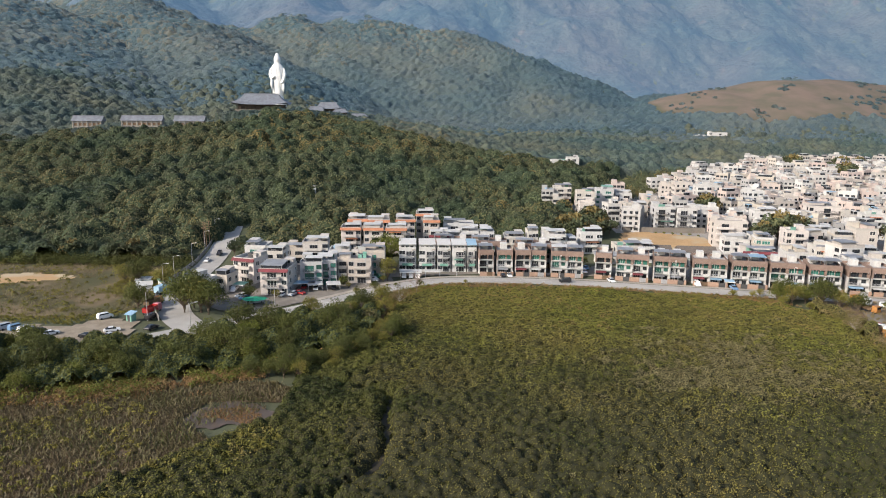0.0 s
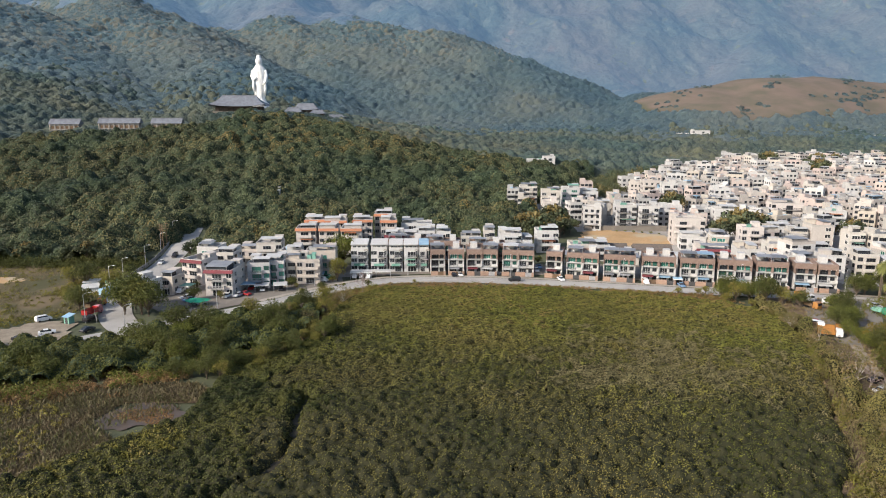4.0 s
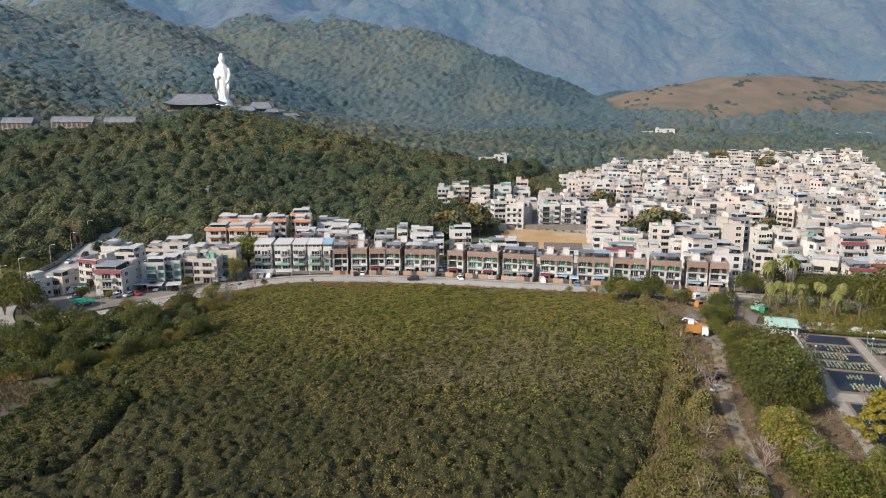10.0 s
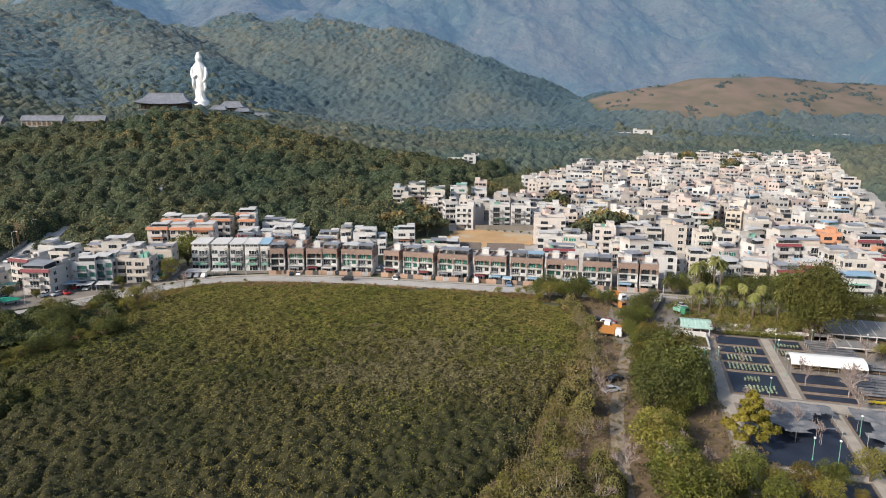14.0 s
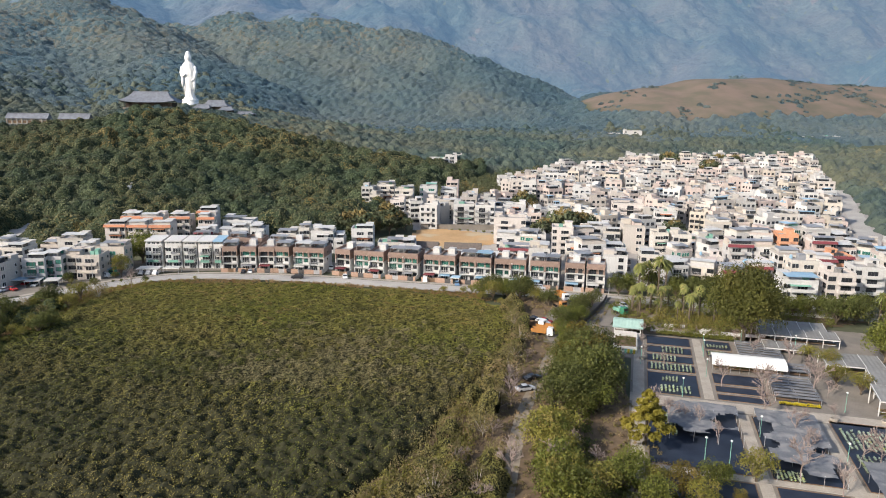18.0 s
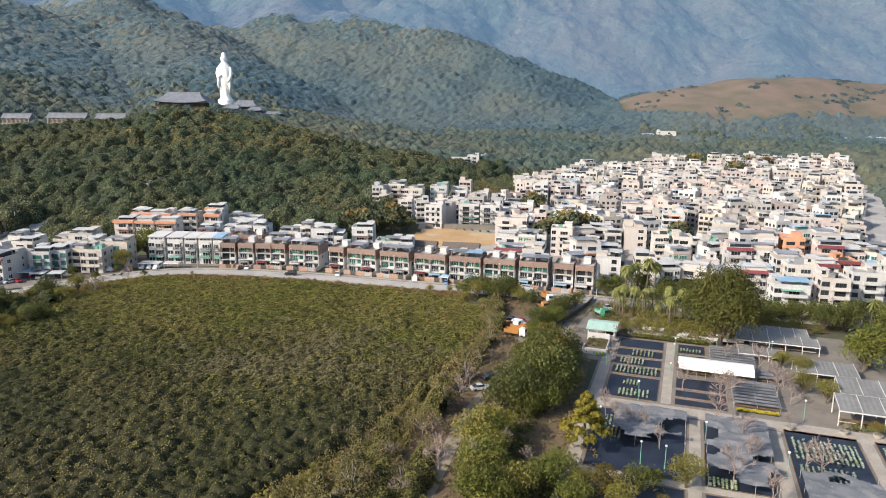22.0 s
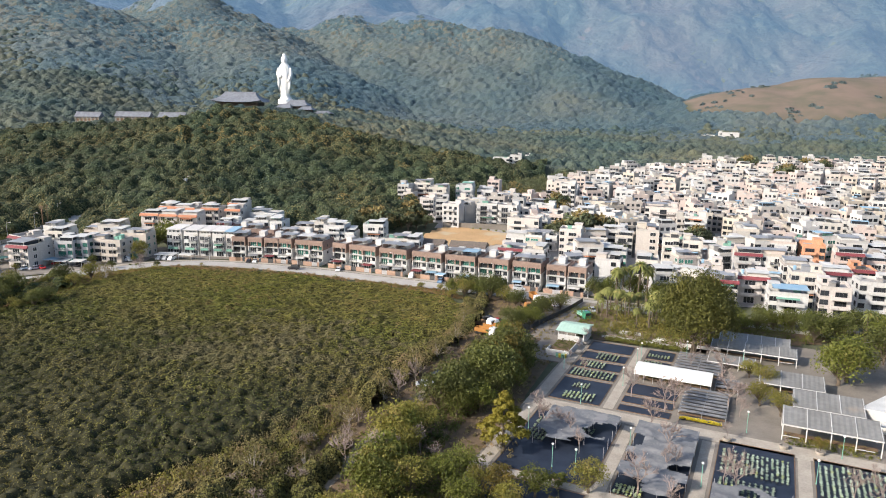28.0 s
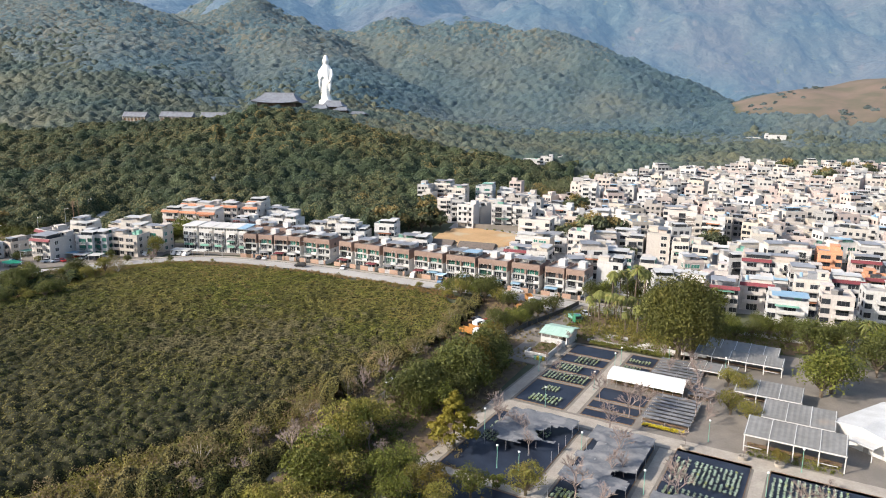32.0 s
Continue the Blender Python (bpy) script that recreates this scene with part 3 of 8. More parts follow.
def cover(name, box, step, keep, trees, under, rough, n, size, material, wild=.6, inner=None, dense=None, zone=None):
    """A closed leaf canopy: crowns of uneven size grown together into one lumpy skin, with loose leaf clumps on it."""
    x0, x1, y0, y1 = box
    nx, ny = int((x1 - x0) / step), int((y1 - y0) / step)
    gx, gy = np.meshgrid(x0 + np.arange(nx) * step, y0 + np.arange(ny) * step)
    gx = gx + RNG.uniform(-.3, .3, gx.shape) * step
    gy = gy + RNG.uniform(-.3, .3, gy.shape) * step
    tx, ty, tr, th = trees
    tint = np.clip(RNG.uniform(0, 1, len(tx)) ** 1.4 * .75 + (fbm(tx / 35, ty / 35, 3, 19) - .3) * .7, 0, 1)
    if zone:
        tint = np.clip(tint + zone(tx, ty), 0, 1)
    ph = RNG.uniform(0, 6.28, (2, len(tx)))
    Z, T = np.zeros(nx * ny), np.full(nx * ny, .3)
    fx, fy = gx.ravel(), gy.ravel()
    ci, cj = np.round((tx - x0) / step).astype(int), np.round((ty - y0) / step).astype(int)
    w = int(np.ceil(tr.max() / step))
    for again in (False, True):
        for di in range(-w, w + 1):
            for dj in range(-w, w + 1):
                i, j = ci + di, cj + dj
                ok = (i >= 0) & (i < nx) & (j >= 0) & (j < ny)
                k = np.where(ok, j * nx + i, 0)
                dx, dy = fx[k] - tx, fy[k] - ty
                az = np.arctan2(dy, dx)
                q = np.hypot(dx, dy) / (tr * (1 + .16 * np.sin(3 * az + ph[0]) + .12 * np.sin(5 * az + ph[1])))
                v = np.where(ok & (q < 1), th * (1 - q ** 2.6), 0)
                if again:
                    hit = (v > 0) & (v >= Z[k] - 1e-9)
                    T[k[hit]] = tint[hit]
                else:
                    np.maximum.at(Z, k, v)
    grown = Z > 0
    Z = Z + np.where(grown, under + rough * (fbm(fx / (step * 2.2), fy / (step * 2.2), 3, 5) - .45) * 2, -.3) + land(fx, fy)
    i = (np.arange(ny - 1)[:, None] * nx + np.arange(nx - 1)[None]).reshape(-1)
    mx, my = (fx[i] + fx[i + nx + 1]) / 2, (fy[i] + fy[i + nx + 1]) / 2
    i = i[keep(mx, my) & (grown[i] | grown[i + 1] | grown[i + nx] | grown[i + nx + 1])]
    P = np.stack([fx, fy, Z], -1)
    tris = np.concatenate([np.stack([i, i + 1, i + nx + 1], -1), np.stack([i, i + nx + 1, i + nx], -1)])
    used, tri = np.unique(tris, return_inverse=True)
    tri = tri.reshape(-1, 3)
    V = P[used]
    ft = T[tris[:, 0]]
    nd = len(tri)
    lv = []
    if n:
        e1, e2 = V[tri[:, 1]] - V[tri[:, 0]], V[tri[:, 2]] - V[tri[:, 0]]
        nm = np.cross(e1, e2)
        area = np.linalg.norm(nm, axis=1)
        if dense:
            area_w = area * dense(V[tri[:, 0], 0], V[tri[:, 0], 1])
        else:
            area_w = area
        pick = RNG.choice(nd, n, p=area_w / area_w.sum())
        a, b = RNG.uniform(size=(2, n, 1))
        a, b = np.where(a + b > 1, 1 - a, a), np.where(a + b > 1, 1 - b, b)
        nn = nm[pick] / area[pick, None]
        pos = V[tri[pick, 0]] + e1[pick] * a + e2[pick] * b + nn * RNG.uniform(0, 1.3, (n, 1)) * size
        nn = nn + wild * RNG.normal(size=nn.shape)
        nn /= np.linalg.norm(nn, axis=1, keepdims=True)
        lv = leaf_tris(pos, nn, size)
        tri = np.concatenate([tri, np.arange(3 * n).reshape(-1, 3) + len(V)])
        ft = np.concatenate([ft, ft[pick]])
        V = np.concatenate([V, lv])
    me = np_mesh(name, V, tri, material)
    me.polygons.foreach_set("use_smooth", np.arange(len(tri)) < nd)
    # The skin below the loose leaves takes the darkened tone as painted shade.
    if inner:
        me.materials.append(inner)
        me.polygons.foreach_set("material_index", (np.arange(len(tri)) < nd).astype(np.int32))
    me.attributes.new("tint", "FLOAT", "FACE").data.foreach_set("value", ft.astype(np.float32))
    return me


CLEARED = []


def wooded(x, y):
    k = fan(x, y) & (dry(x, y) < 0.4 + 0.25 * (RNG.uniform(size=x.shape) < 0.06))
    k &= ~(inside(x, y, VILLAGE) & (x < np.interp(y, [300, 341, 406, 517, 630, 685], [300, 317, 348, 400, 450, 477]) + 8)) & ~inside(x, y, EARTH_YARD)
    k &= (near_line(x, y, [(p.x, p.y) for p in SIDE_ROAD[::4]]) > 8)
    for cx, cy, rx, ry in CLEARED:
        k &= (((x - cx) / rx) ** 2 + ((y - cy) / ry) ** 2 > 1)
    return k


def wood_edge(x, y):
    """Where the near hill's wood begins behind houses and field."""
    return (x > 300) | (y > np.interp(x, [-260, -150, -112, -106, -92, -80, -60, -40, 0, 30, 52, 70, 95, 150, 190], [292, 286, 284, 340, 340, 292, 296, 322, 338, 328, 322, 345, 480, 560, 600]))


def seam(x, y, mid):
    """A ragged line where one kind of wood passes into the next."""
    return y - mid - (fbm(x / 90, y / 90, 4, 12) - .47) * 260


def tree_field(box, spacing, r0, r1, tall, keep, blotch=30):
    x, y = scatter(*box, spacing, keep)
    r = (r0 + (r1 - r0) * RNG.uniform(0, 1, len(x)) ** 1.7) * (.6 + .95 * fbm(x / blotch, y / blotch, 2, 8))
    return x, y, r, r * tall * RNG.uniform(.6, 1.35, len(x))


def add_wood(name, box, step, keep, trees, under, rough, n, size, material, label, inner=None, zone=None):
    solo(name, cover(name, box, step, keep, trees, under, rough, n, size, material, .6, inner, None, zone), None, label, "forest", kind="stuff")


def everywhere(x, y):
    return np.ones(x.shape, bool)


CLEARED += [(-232, 594, 24, 64), (-276, 594, 30, 64), (-326, 594, 24, 64), (-172, 640, 38, 46), (-104, 622, 34, 46), (-197, 830, 18, 48), (-73, 376, 6, 7), (107, 590, 26, 22), (345, 880, 26, 18)]
near_wood = (-460, 140, 285, 690)
kept = lambda x, y: wooded(x, y) & wood_edge(x, y) & (seam(x, y, 600) < 0)


def knoll_tint(x, y):
    """Open scrub with yellowing crowns on the knoll's brow, a darker tint on its left shoulder, random patches."""
    return .42 * np.exp(-.5 * (((x + 70) / 55) ** 2 + ((y - 560) / 70) ** 2)) - .22 * np.clip((-120 - x) / 60, 0, 1) + (fbm(x / 60, y / 60, 3, 51) - .47) * .9


add_wood("hillside_wood", near_wood, 1.5, everywhere, tree_field(near_wood, 4.6, 2.1, 6.6, 1.1, kept), 1.2, 1.2, 380000, 0.48, M["leaf_hill"], "dense green broadleaf wood on the near knoll", M["gap_shade_leaf"], knoll_tint)
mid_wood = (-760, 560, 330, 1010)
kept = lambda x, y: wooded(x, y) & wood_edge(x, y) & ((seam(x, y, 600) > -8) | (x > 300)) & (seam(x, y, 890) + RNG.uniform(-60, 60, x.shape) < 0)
add_wood("valley_wood", mid_wood, 2.2, everywhere, tree_field(mid_wood, 5.4, 2.3, 6.0, 1.0, kept, 45), 1.5, 1.2, 110000, 0.55, M["leaf_mid"], "dense green wood on slopes round the temple", None, knoll_tint)
x, y = scatter(-400, 20, 528, 672, 3.0, lambda x, y: fan(x, y) & ~wooded(x, y) & (RNG.uniform(size=x.shape) < .8) & (y < np.where((x > -215) & (x < -130), 664, 643)))
r = RNG.uniform(1.4, 3.2, len(x))
add_wood("temple_shrubs", (-400, 20, 520, 680), 1.5, everywhere, (x, y, r, r * 1.3), .4, .5, 26000, 0.5, M["leaf_mid"], "low shrubs below the temple terraces")
def height_tint(x, y):
    """Tint by height: darker in the hollows, lighter and browner up on the spurs."""
    high = land(x, y) - np.interp(y, [700, 1500], [25, 90])
    return np.clip((high - 30) / 170, -.15, .55) - .12 + (fbm(x / 120, y / 120, 3, 71) - .47) * .6


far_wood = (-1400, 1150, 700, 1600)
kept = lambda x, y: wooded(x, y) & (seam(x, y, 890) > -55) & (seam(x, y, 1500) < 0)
add_wood("slope_wood", far_wood, 3.3, everywhere, tree_field(far_wood, 6.4, 2.8, 6.4, .9, kept, 70), 1.0, 1.0, 150000, 0.75, M["leaf_slope"], "green wood on the slopes behind the statue", None, height_tint)
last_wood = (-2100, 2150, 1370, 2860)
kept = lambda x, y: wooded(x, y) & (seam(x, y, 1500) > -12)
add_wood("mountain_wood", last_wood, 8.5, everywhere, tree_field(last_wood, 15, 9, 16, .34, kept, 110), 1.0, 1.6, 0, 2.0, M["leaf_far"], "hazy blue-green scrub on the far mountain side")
x, y = scatter(330, 1150, 950, 1330, 13, lambda x, y: fan(x, y) & (dry(x, y) > .4) & (fbm(x / 45, y / 45, 3, 14) > .57))
r = RNG.uniform(1.2, 3.2, len(x))
add_wood("hill_shrubs", (320, 1160, 940, 1340), 2.6, everywhere, (x, y, r, r * .7), .2, .5, 9000, 1.0, M["leaf_slope"], "scattered shrubs on the dry brown hill")

# mangrove canopy with channels and a patch that has dropped its leaves
CHANNELS = [([(-17, 84), (-17, 108), (-8, 132), (-14, 148), (-30, 160)], 1.5), ([(-2, 170), (14, 180), (40, 186)], 0.8), ([(97, 190), (108, 178), (110, 160)], 0.9)]


def channel(x, y):
    k = np.zeros(x.shape, bool)
    for pts, w in CHANNELS:
        k |= near_line(x + 2 * np.sin(y / 5), y, pts) < w
    return k


def bareness(x, y):
    return .72 * np.exp(-0.5 * (((x - 84) / 30) ** 2 + ((y - 162) / 30) ** 2)) + 0.28 * np.exp(-0.5 * (((x - 50) / 22) ** 2 + ((y - 160) / 20) ** 2)) + (fbm(x / 16, y / 16, 3, 21) - .5) * 0.9


marsh_box = (-80, 150, 80, 256)
x, y = scatter(*marsh_box, 1.2, lambda x, y: inside(x, y, MANGROVE) & ~channel(x, y))
r = RNG.uniform(.8, 2.0, len(x))
lumpy = np.interp(y, [100, 230], [1.5, .6])
bushes = (x, y, r, .1 + 1.5 * fbm(x / 12, y / 12, 3, 4) + 1.3 * fbm(x / 4.5, y / 4.5, 2, 9) * lumpy + r * RNG.uniform(.25, .8, len(x)) * lumpy)


def view_shade(x, y):
    """Light and shade put into the tint: darker near and left, lighter near the road, plus patches."""
    return np.interp(y, [90, 125, 175, 240], [-.46, -.30, .05, .30]) - .46 * np.clip((75 - x) / 70, 0, 1) * np.clip((215 - y) / 70, 0, 1) + (fbm(x / 22, y / 22, 3, 61) - .47) * .5


def thick(x, y):
    return x < -4 - (y - 90) * .12 + (fbm(x / 10, y / 10, 3, 27) - .47) * 40


def leafless(x, y):
    return np.clip(bareness(x, y), 0, 1) * .75 > vnoise(x / 1.3, y / 1.3, 3) * .6 + vnoise(x / 4, y / 4, 6) * .4


# Leaves thin out on the near side so more of the darkened skin shows.
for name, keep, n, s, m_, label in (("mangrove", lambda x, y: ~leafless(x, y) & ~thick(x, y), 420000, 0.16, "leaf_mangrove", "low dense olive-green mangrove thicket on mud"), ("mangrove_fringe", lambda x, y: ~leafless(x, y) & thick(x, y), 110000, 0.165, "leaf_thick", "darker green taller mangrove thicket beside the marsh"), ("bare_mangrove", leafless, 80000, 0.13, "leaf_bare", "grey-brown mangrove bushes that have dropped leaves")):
    solo(name, cover(name, marsh_box, .55, keep, bushes, -.4, .35, n, s, M[m_], .5, M["gap_shade_twig"], lambda x, y: np.interp(y, [90, 130, 170, 240], [.32, .5, 1.2, 2.1]), view_shade), None, label, "mangrove", kind="stuff")

# ---- statue and temple ----
def statue():
    """A tall robed figure as one plain white form."""
    prof = [(0, 7.4, 5.8, 0), (1.2, 7.0, 5.6, 0), (3, 5.9, 5.0, 0), (6, 5.7, 4.8, 0), (10, 5.9, 4.8, 0), (18, 6.8, 5.0, 0), (26, 7.8, 5.2, 0), (31, 8.2, 5.0, 0), (35, 7.9, 4.8, 0), (38.5, 7.3, 4.5, 0),
            (41, 6.2, 4.1, 0), (42.8, 4.6, 3.4, -.1), (44, 3.5, 3.0, -.1), (45.2, 3.4, 3.1, -.2), (46.8, 3.8, 3.5, -.3), (48.6, 4.0, 3.8, -.3), (50.4, 3.7, 3.6, -.2), (51.8, 3.0, 3.0, 0), (52.6, 2.5, 2.5, .1), (53.6, 2.5, 2.5, .2), (54.8, 2.2, 2.2, .2), (55.7, 1.3, 1.3, .2), (56, .3, .3, .2)]
    n = 48
    g = Geo()
    for z, rx, ry, cy in prof:
        for k in range(n):
            a = 2 * math.pi * k / n
            fold = 1 + (0.055 * math.sin(a * 11 + z * 0.25) + 0.03 * math.sin(a * 5 - z * 0.4)) * (1 if z < 40 else 0.15)
            g.v.append((math.cos(a) * rx * fold, math.sin(a) * ry * fold + cy, z))
    for i in range(len(prof) - 1):
        for k in range(n):
            u = (k + 1) % n
            g.f.append((i * n + k, i * n + u, (i + 1) * n + u, (i + 1) * n + k))
    g.f.append(tuple((len(prof) - 1) * n + k for k in range(n)))
    g.tube([(-6.8, -1, 38), (-8.2, -1.8, 31), (-6.5, -4.6, 26), (-2.4, -6.0, 29)], [2.0, 2.3, 2.0, 1.1], 10)
    g.tube([(6.8, -1, 38), (8.4, -1.8, 31), (7.6, -4.2, 24), (4.6, -5.8, 21)], [2.0, 2.3, 2.0, 1.1], 10)
    g.tube([(-6.2, -4.2, 27), (-6.6, -4.8, 18), (-6.2, -4.6, 9)], [1.6, 1.7, .7], 8)
    g.tube([(6.6, -4.0, 25), (7.2, -4.6, 16), (6.6, -4.4, 7)], [1.6, 1.7, .7], 8)
    g.lathe([(-16, 10.5), (-7, 10.2), (-6, 9.5), (-3.5, 9.8), (-3, 8.8), (-1.5, 9.6), (-.2, 9.0), (0, 7.2)], 24)
    return g


solo("statue", statue(), M["white_statue"], "colossal white robed statue standing on a lotus plinth", "statue", smooth=True, m=pose(-198, 858, 70.5, 0, 0, 4))


def hip_roof(w, d, h, over, z):
    """A curved hipped roof with turned-up corners."""
    g = Geo()
    W, D = w / 2 + over, d / 2 + over
    levels = [(0, 1.0, 1.0), (0.12, .93, .86), (0.32, .83, .62), (0.62, .72, .34), (1.0, .62, .05)]
    n = 6
    rings = []
    for t, fx, fy in levels:
        ring = []
        for s in range(4):
            cx = [(-1, -1), (1, -1), (1, 1), (-1, 1)]
            a, b = cx[s], cx[(s + 1) % 4]
            for k in range(n):
                u = k / n
                px, py = a[0] + (b[0] - a[0]) * u, a[1] + (b[1] - a[1]) * u
                lift = (abs(2 * u - 1) ** 3) * 0.35 * h * (1 - t) ** 2 * 0.6
                ring.append((px * W * fx, py * D * fy, z + t * h + lift))
        rings.append(ring)
    m = len(rings[0])
    for r in rings:
        g.v.extend(r)
    for i in range(len(rings) - 1):
        for k in range(m):
            u = (k + 1) % m
            g.f.append((i * m + k, i * m + u, (i + 1) * m + u, (i + 1) * m + k))
    g.f.append(tuple(range(m))[::-1])
    g.f.append(tuple((len(rings) - 1) * m + k for k in range(m)))
    g.box(-W * .62, -.35, z + h - .3, W * .62, .35, z + h + .7)
    return g


def temple_hall(m, w, d, wall_h, roof_h, label, over=2.2, tiers=1):
    e = thing("temple_hall", m, label, "temple hall", "temple buildings")
    part("base", Geo().box(-w / 2 - 2, -d / 2 - 2, -13, w / 2 + 2, d / 2 + 2, 0.4), M["concrete"], e)
    part("wall", Geo().box(-w / 2, -d / 2, 0.4, w / 2, d / 2, wall_h), M["dark_timber"], e)
    part("roof", hip_roof(w, d, roof_h, over, wall_h), M["dark_tile"], e, "grey tiled hipped roof with upturned corners")
    n = max(4, int(w / 4))
    col = Geo().lathe([(0.4, .35), (wall_h, .32)], 8).mesh("column", M["dark_timber"])
    for k in range(n + 1):
        part("column", col, None, e, at=pose(-w / 2 - .9 + (w + 1.8) * k / n, -d / 2 - .9, 0))
    return e


temple_hall(pose(-172, 676, 61.0, 0, 0, 3), 42, 18, 5.0, 9.6, "large temple hall with a grey tiled hipped roof", 5)
temple_hall(pose(-117, 656, 56.0, 0, 0, 3), 13, 9, 4.6, 3.8, "temple gate hall with upturned grey roof")
temple_hall(pose(-107, 664, 57.5, 0, 0, 3), 20, 11, 5.2, 5.5, "middle temple hall with a grey tiled roof")
temple_hall(pose(-95, 656, 55.5, 0, 0, 3), 11, 8, 3.8, 3.0, "low temple wing with a grey roof")
temple_hall(pose(-78, 655, 53.0, 0, 0, 3), 15, 6, 3.0, 2.0, "long low temple corridor with grey roof")


def pavilion(m, w):
    """A long two-storey monastery range with a pitched grey roof."""
    e = thing("monastery_range", m, "long monastery range with a pitched grey tiled roof", "monastery building", "temple buildings")
    d, h = 10, 6.2
    part("wall", Geo().box(-w / 2 + 1.5, -d / 2 + 1.5, -12, w / 2 - 1.5, d / 2 - 1.5, h), M["grey_paint_far"], e)
    part("roof", Geo().add([(-w / 2, -d / 2, h), (w / 2, -d / 2, h), (w / 2, 0, h + 4.4), (-w / 2, 0, h + 4.4), (w / 2, d / 2, h), (-w / 2, d / 2, h)], [(0, 1, 2, 3), (3, 2, 4, 5), (0, 3, 5), (1, 4, 2), (0, 5, 4, 1)]), M["dark_tile"], e)
    part("ridge", Geo().box(-w / 2, -.4, h + 4.3, w / 2, .4, h + 5.0), M["dark_tile"], e)
    n = int(w / 4.5)
    col = Geo().box(-.25, -.25, -4, .25, .25, h).mesh("column", M["concrete_pale"])
    opening = Geo().box(-1.3, -.1, 0, 1.3, .1, 2.4).mesh("window", M["timber"])
    for k in range(n + 1):
        part("column", col, None, e, at=pose(-w / 2 + 1.2 + (w - 2.4) * k / n, -d / 2 + .6, 0))
    for k in range(n):
        for z in (-2.5, 2.0):
            part("window", opening, None, e, at=pose(-w / 2 + 1.2 + (w - 2.4) * (k + .5) / n, -d / 2 + 1.45, z))
    part("balcony", Geo().box(-w / 2 + 1, -d / 2 + .3, .8, w / 2 - 1, -d / 2 + 1.5, 1.1), M["concrete_pale"], e)
    return e


M["grey_paint_far"] = mat("grey_paint_far", (0.30, 0.28, 0.27), (0.22, 0.21, 0.20), 0.8, scale=0.3)
pavilion(pose(-326, 652, 43.6, 0, 0, 2), 28)
pavilion(pose(-276, 652, 44.4, 0, 0, 2), 38)
pavilion(pose(-231, 648, 44.4, 0, 0, 2), 28)

# ---- houses ----
WALLS = palette_mat("render_paint", [(0.452, 0.439, 0.422), (0.383, 0.357, 0.326), (0.461, 0.413, 0.352), (0.452, 0.357, 0.322), (0.522, 0.518, 0.513), (0.400, 0.348, 0.283), (0.313, 0.309, 0.304), (0.496, 0.483, 0.470), (0.461, 0.413, 0.374), (0.435, 0.426, 0.422), (0.287, 0.257, 0.235), (0.479, 0.392, 0.348)])
M["white_paint"] = palette_mat("white_paint", [(0.534, 0.530, 0.522), (0.453, 0.449, 0.441), (0.502, 0.493, 0.485)])
M["cream_paint"] = palette_mat("cream_paint", [(0.496, 0.457, 0.406), (0.513, 0.483, 0.440), (0.410, 0.376, 0.333)])
M["pink_paint"] = palette_mat("pink_paint", [(0.540, 0.486, 0.455), (0.468, 0.423, 0.392)])
M["beige_tile"] = palette_mat("beige_tile", [(0.50, 0.43, 0.36), (0.47, 0.41, 0.36)])
M["grey_paint"] = palette_mat("grey_paint", [(0.42, 0.42, 0.43), (0.46, 0.46, 0.46)])
M["orange_paint"] = palette_mat("orange_paint", [(0.56, 0.22, 0.08)])
M["brown_clad"] = mat("brown_clad", (0.27, 0.195, 0.16), (0.22, 0.155, 0.128), 0.8, scale=0.7, fine=5, var=0.1)
M["brick_wall"] = mat("brick_wall", (0.40, 0.27, 0.20), (0.31, 0.21, 0.16), 0.9, scale=1.5, fine=7, var=0.12)
M["roof_deck"] = mat("roof_deck", (0.40, 0.385, 0.37), (0.28, 0.27, 0.26), 0.9, scale=0.3, fine=2, var=0.25)
M["sheet_grey"] = mat("sheet_grey", (0.32, 0.33, 0.35), (0.22, 0.23, 0.25), 0.5, metal=0.2, scale=0.3, var=0.3)
M["sheet_white"] = mat("sheet_white", (0.58, 0.58, 0.57), (0.45, 0.45, 0.44), 0.5, scale=0.3, var=0.1)
M["sheet_blue"] = mat("sheet_blue", (0.25, 0.42, 0.58), (0.36, 0.50, 0.60), 0.5, scale=0.4, var=0.2)
M["sheet_green"] = mat("sheet_green", (0.16, 0.36, 0.28), (0.24, 0.44, 0.36), 0.5, scale=0.4, var=0.2)
M["red_tile"] = mat("red_tile", (0.20, 0.045, 0.055), (0.14, 0.045, 0.05), 0.7, scale=0.8, var=0.2)
M["orange_tile"] = mat("orange_tile", (0.46, 0.21, 0.12), (0.38, 0.16, 0.09), 0.7, scale=0.8, var=0.15)
M["metal_rail"] = mat("metal_rail", (0.55, 0.55, 0.56), (0.40, 0.40, 0.41), 0.4, metal=0.5)
M["dark_metal"] = mat("dark_metal", (0.06, 0.06, 0.065), (0.10, 0.10, 0.10), 0.5, metal=0.3)
M["plastic_white"] = mat("plastic_white", (0.72, 0.72, 0.70), (0.6, 0.6, 0.58), 0.5)


def glass_mat(name, col, rough=0.08, var=0.4):
    m = bpy.data.materials.new(name)
    m.use_nodes = True
    nt = m.node_tree
    p = nt.nodes["Principled BSDF"]
    oi = nt.nodes.new("ShaderNodeObjectInfo")
    nt.links.new(ramp_mix(nt, oi.outputs["Random"], tuple(c * (1 - var) for c in col), tuple(c * (1 + var) for c in col)), p.inputs["Base Color"])
    p.inputs["Roughness"].default_value, p.inputs["Specular IOR Level"].default_value = rough, 0.6
    return m


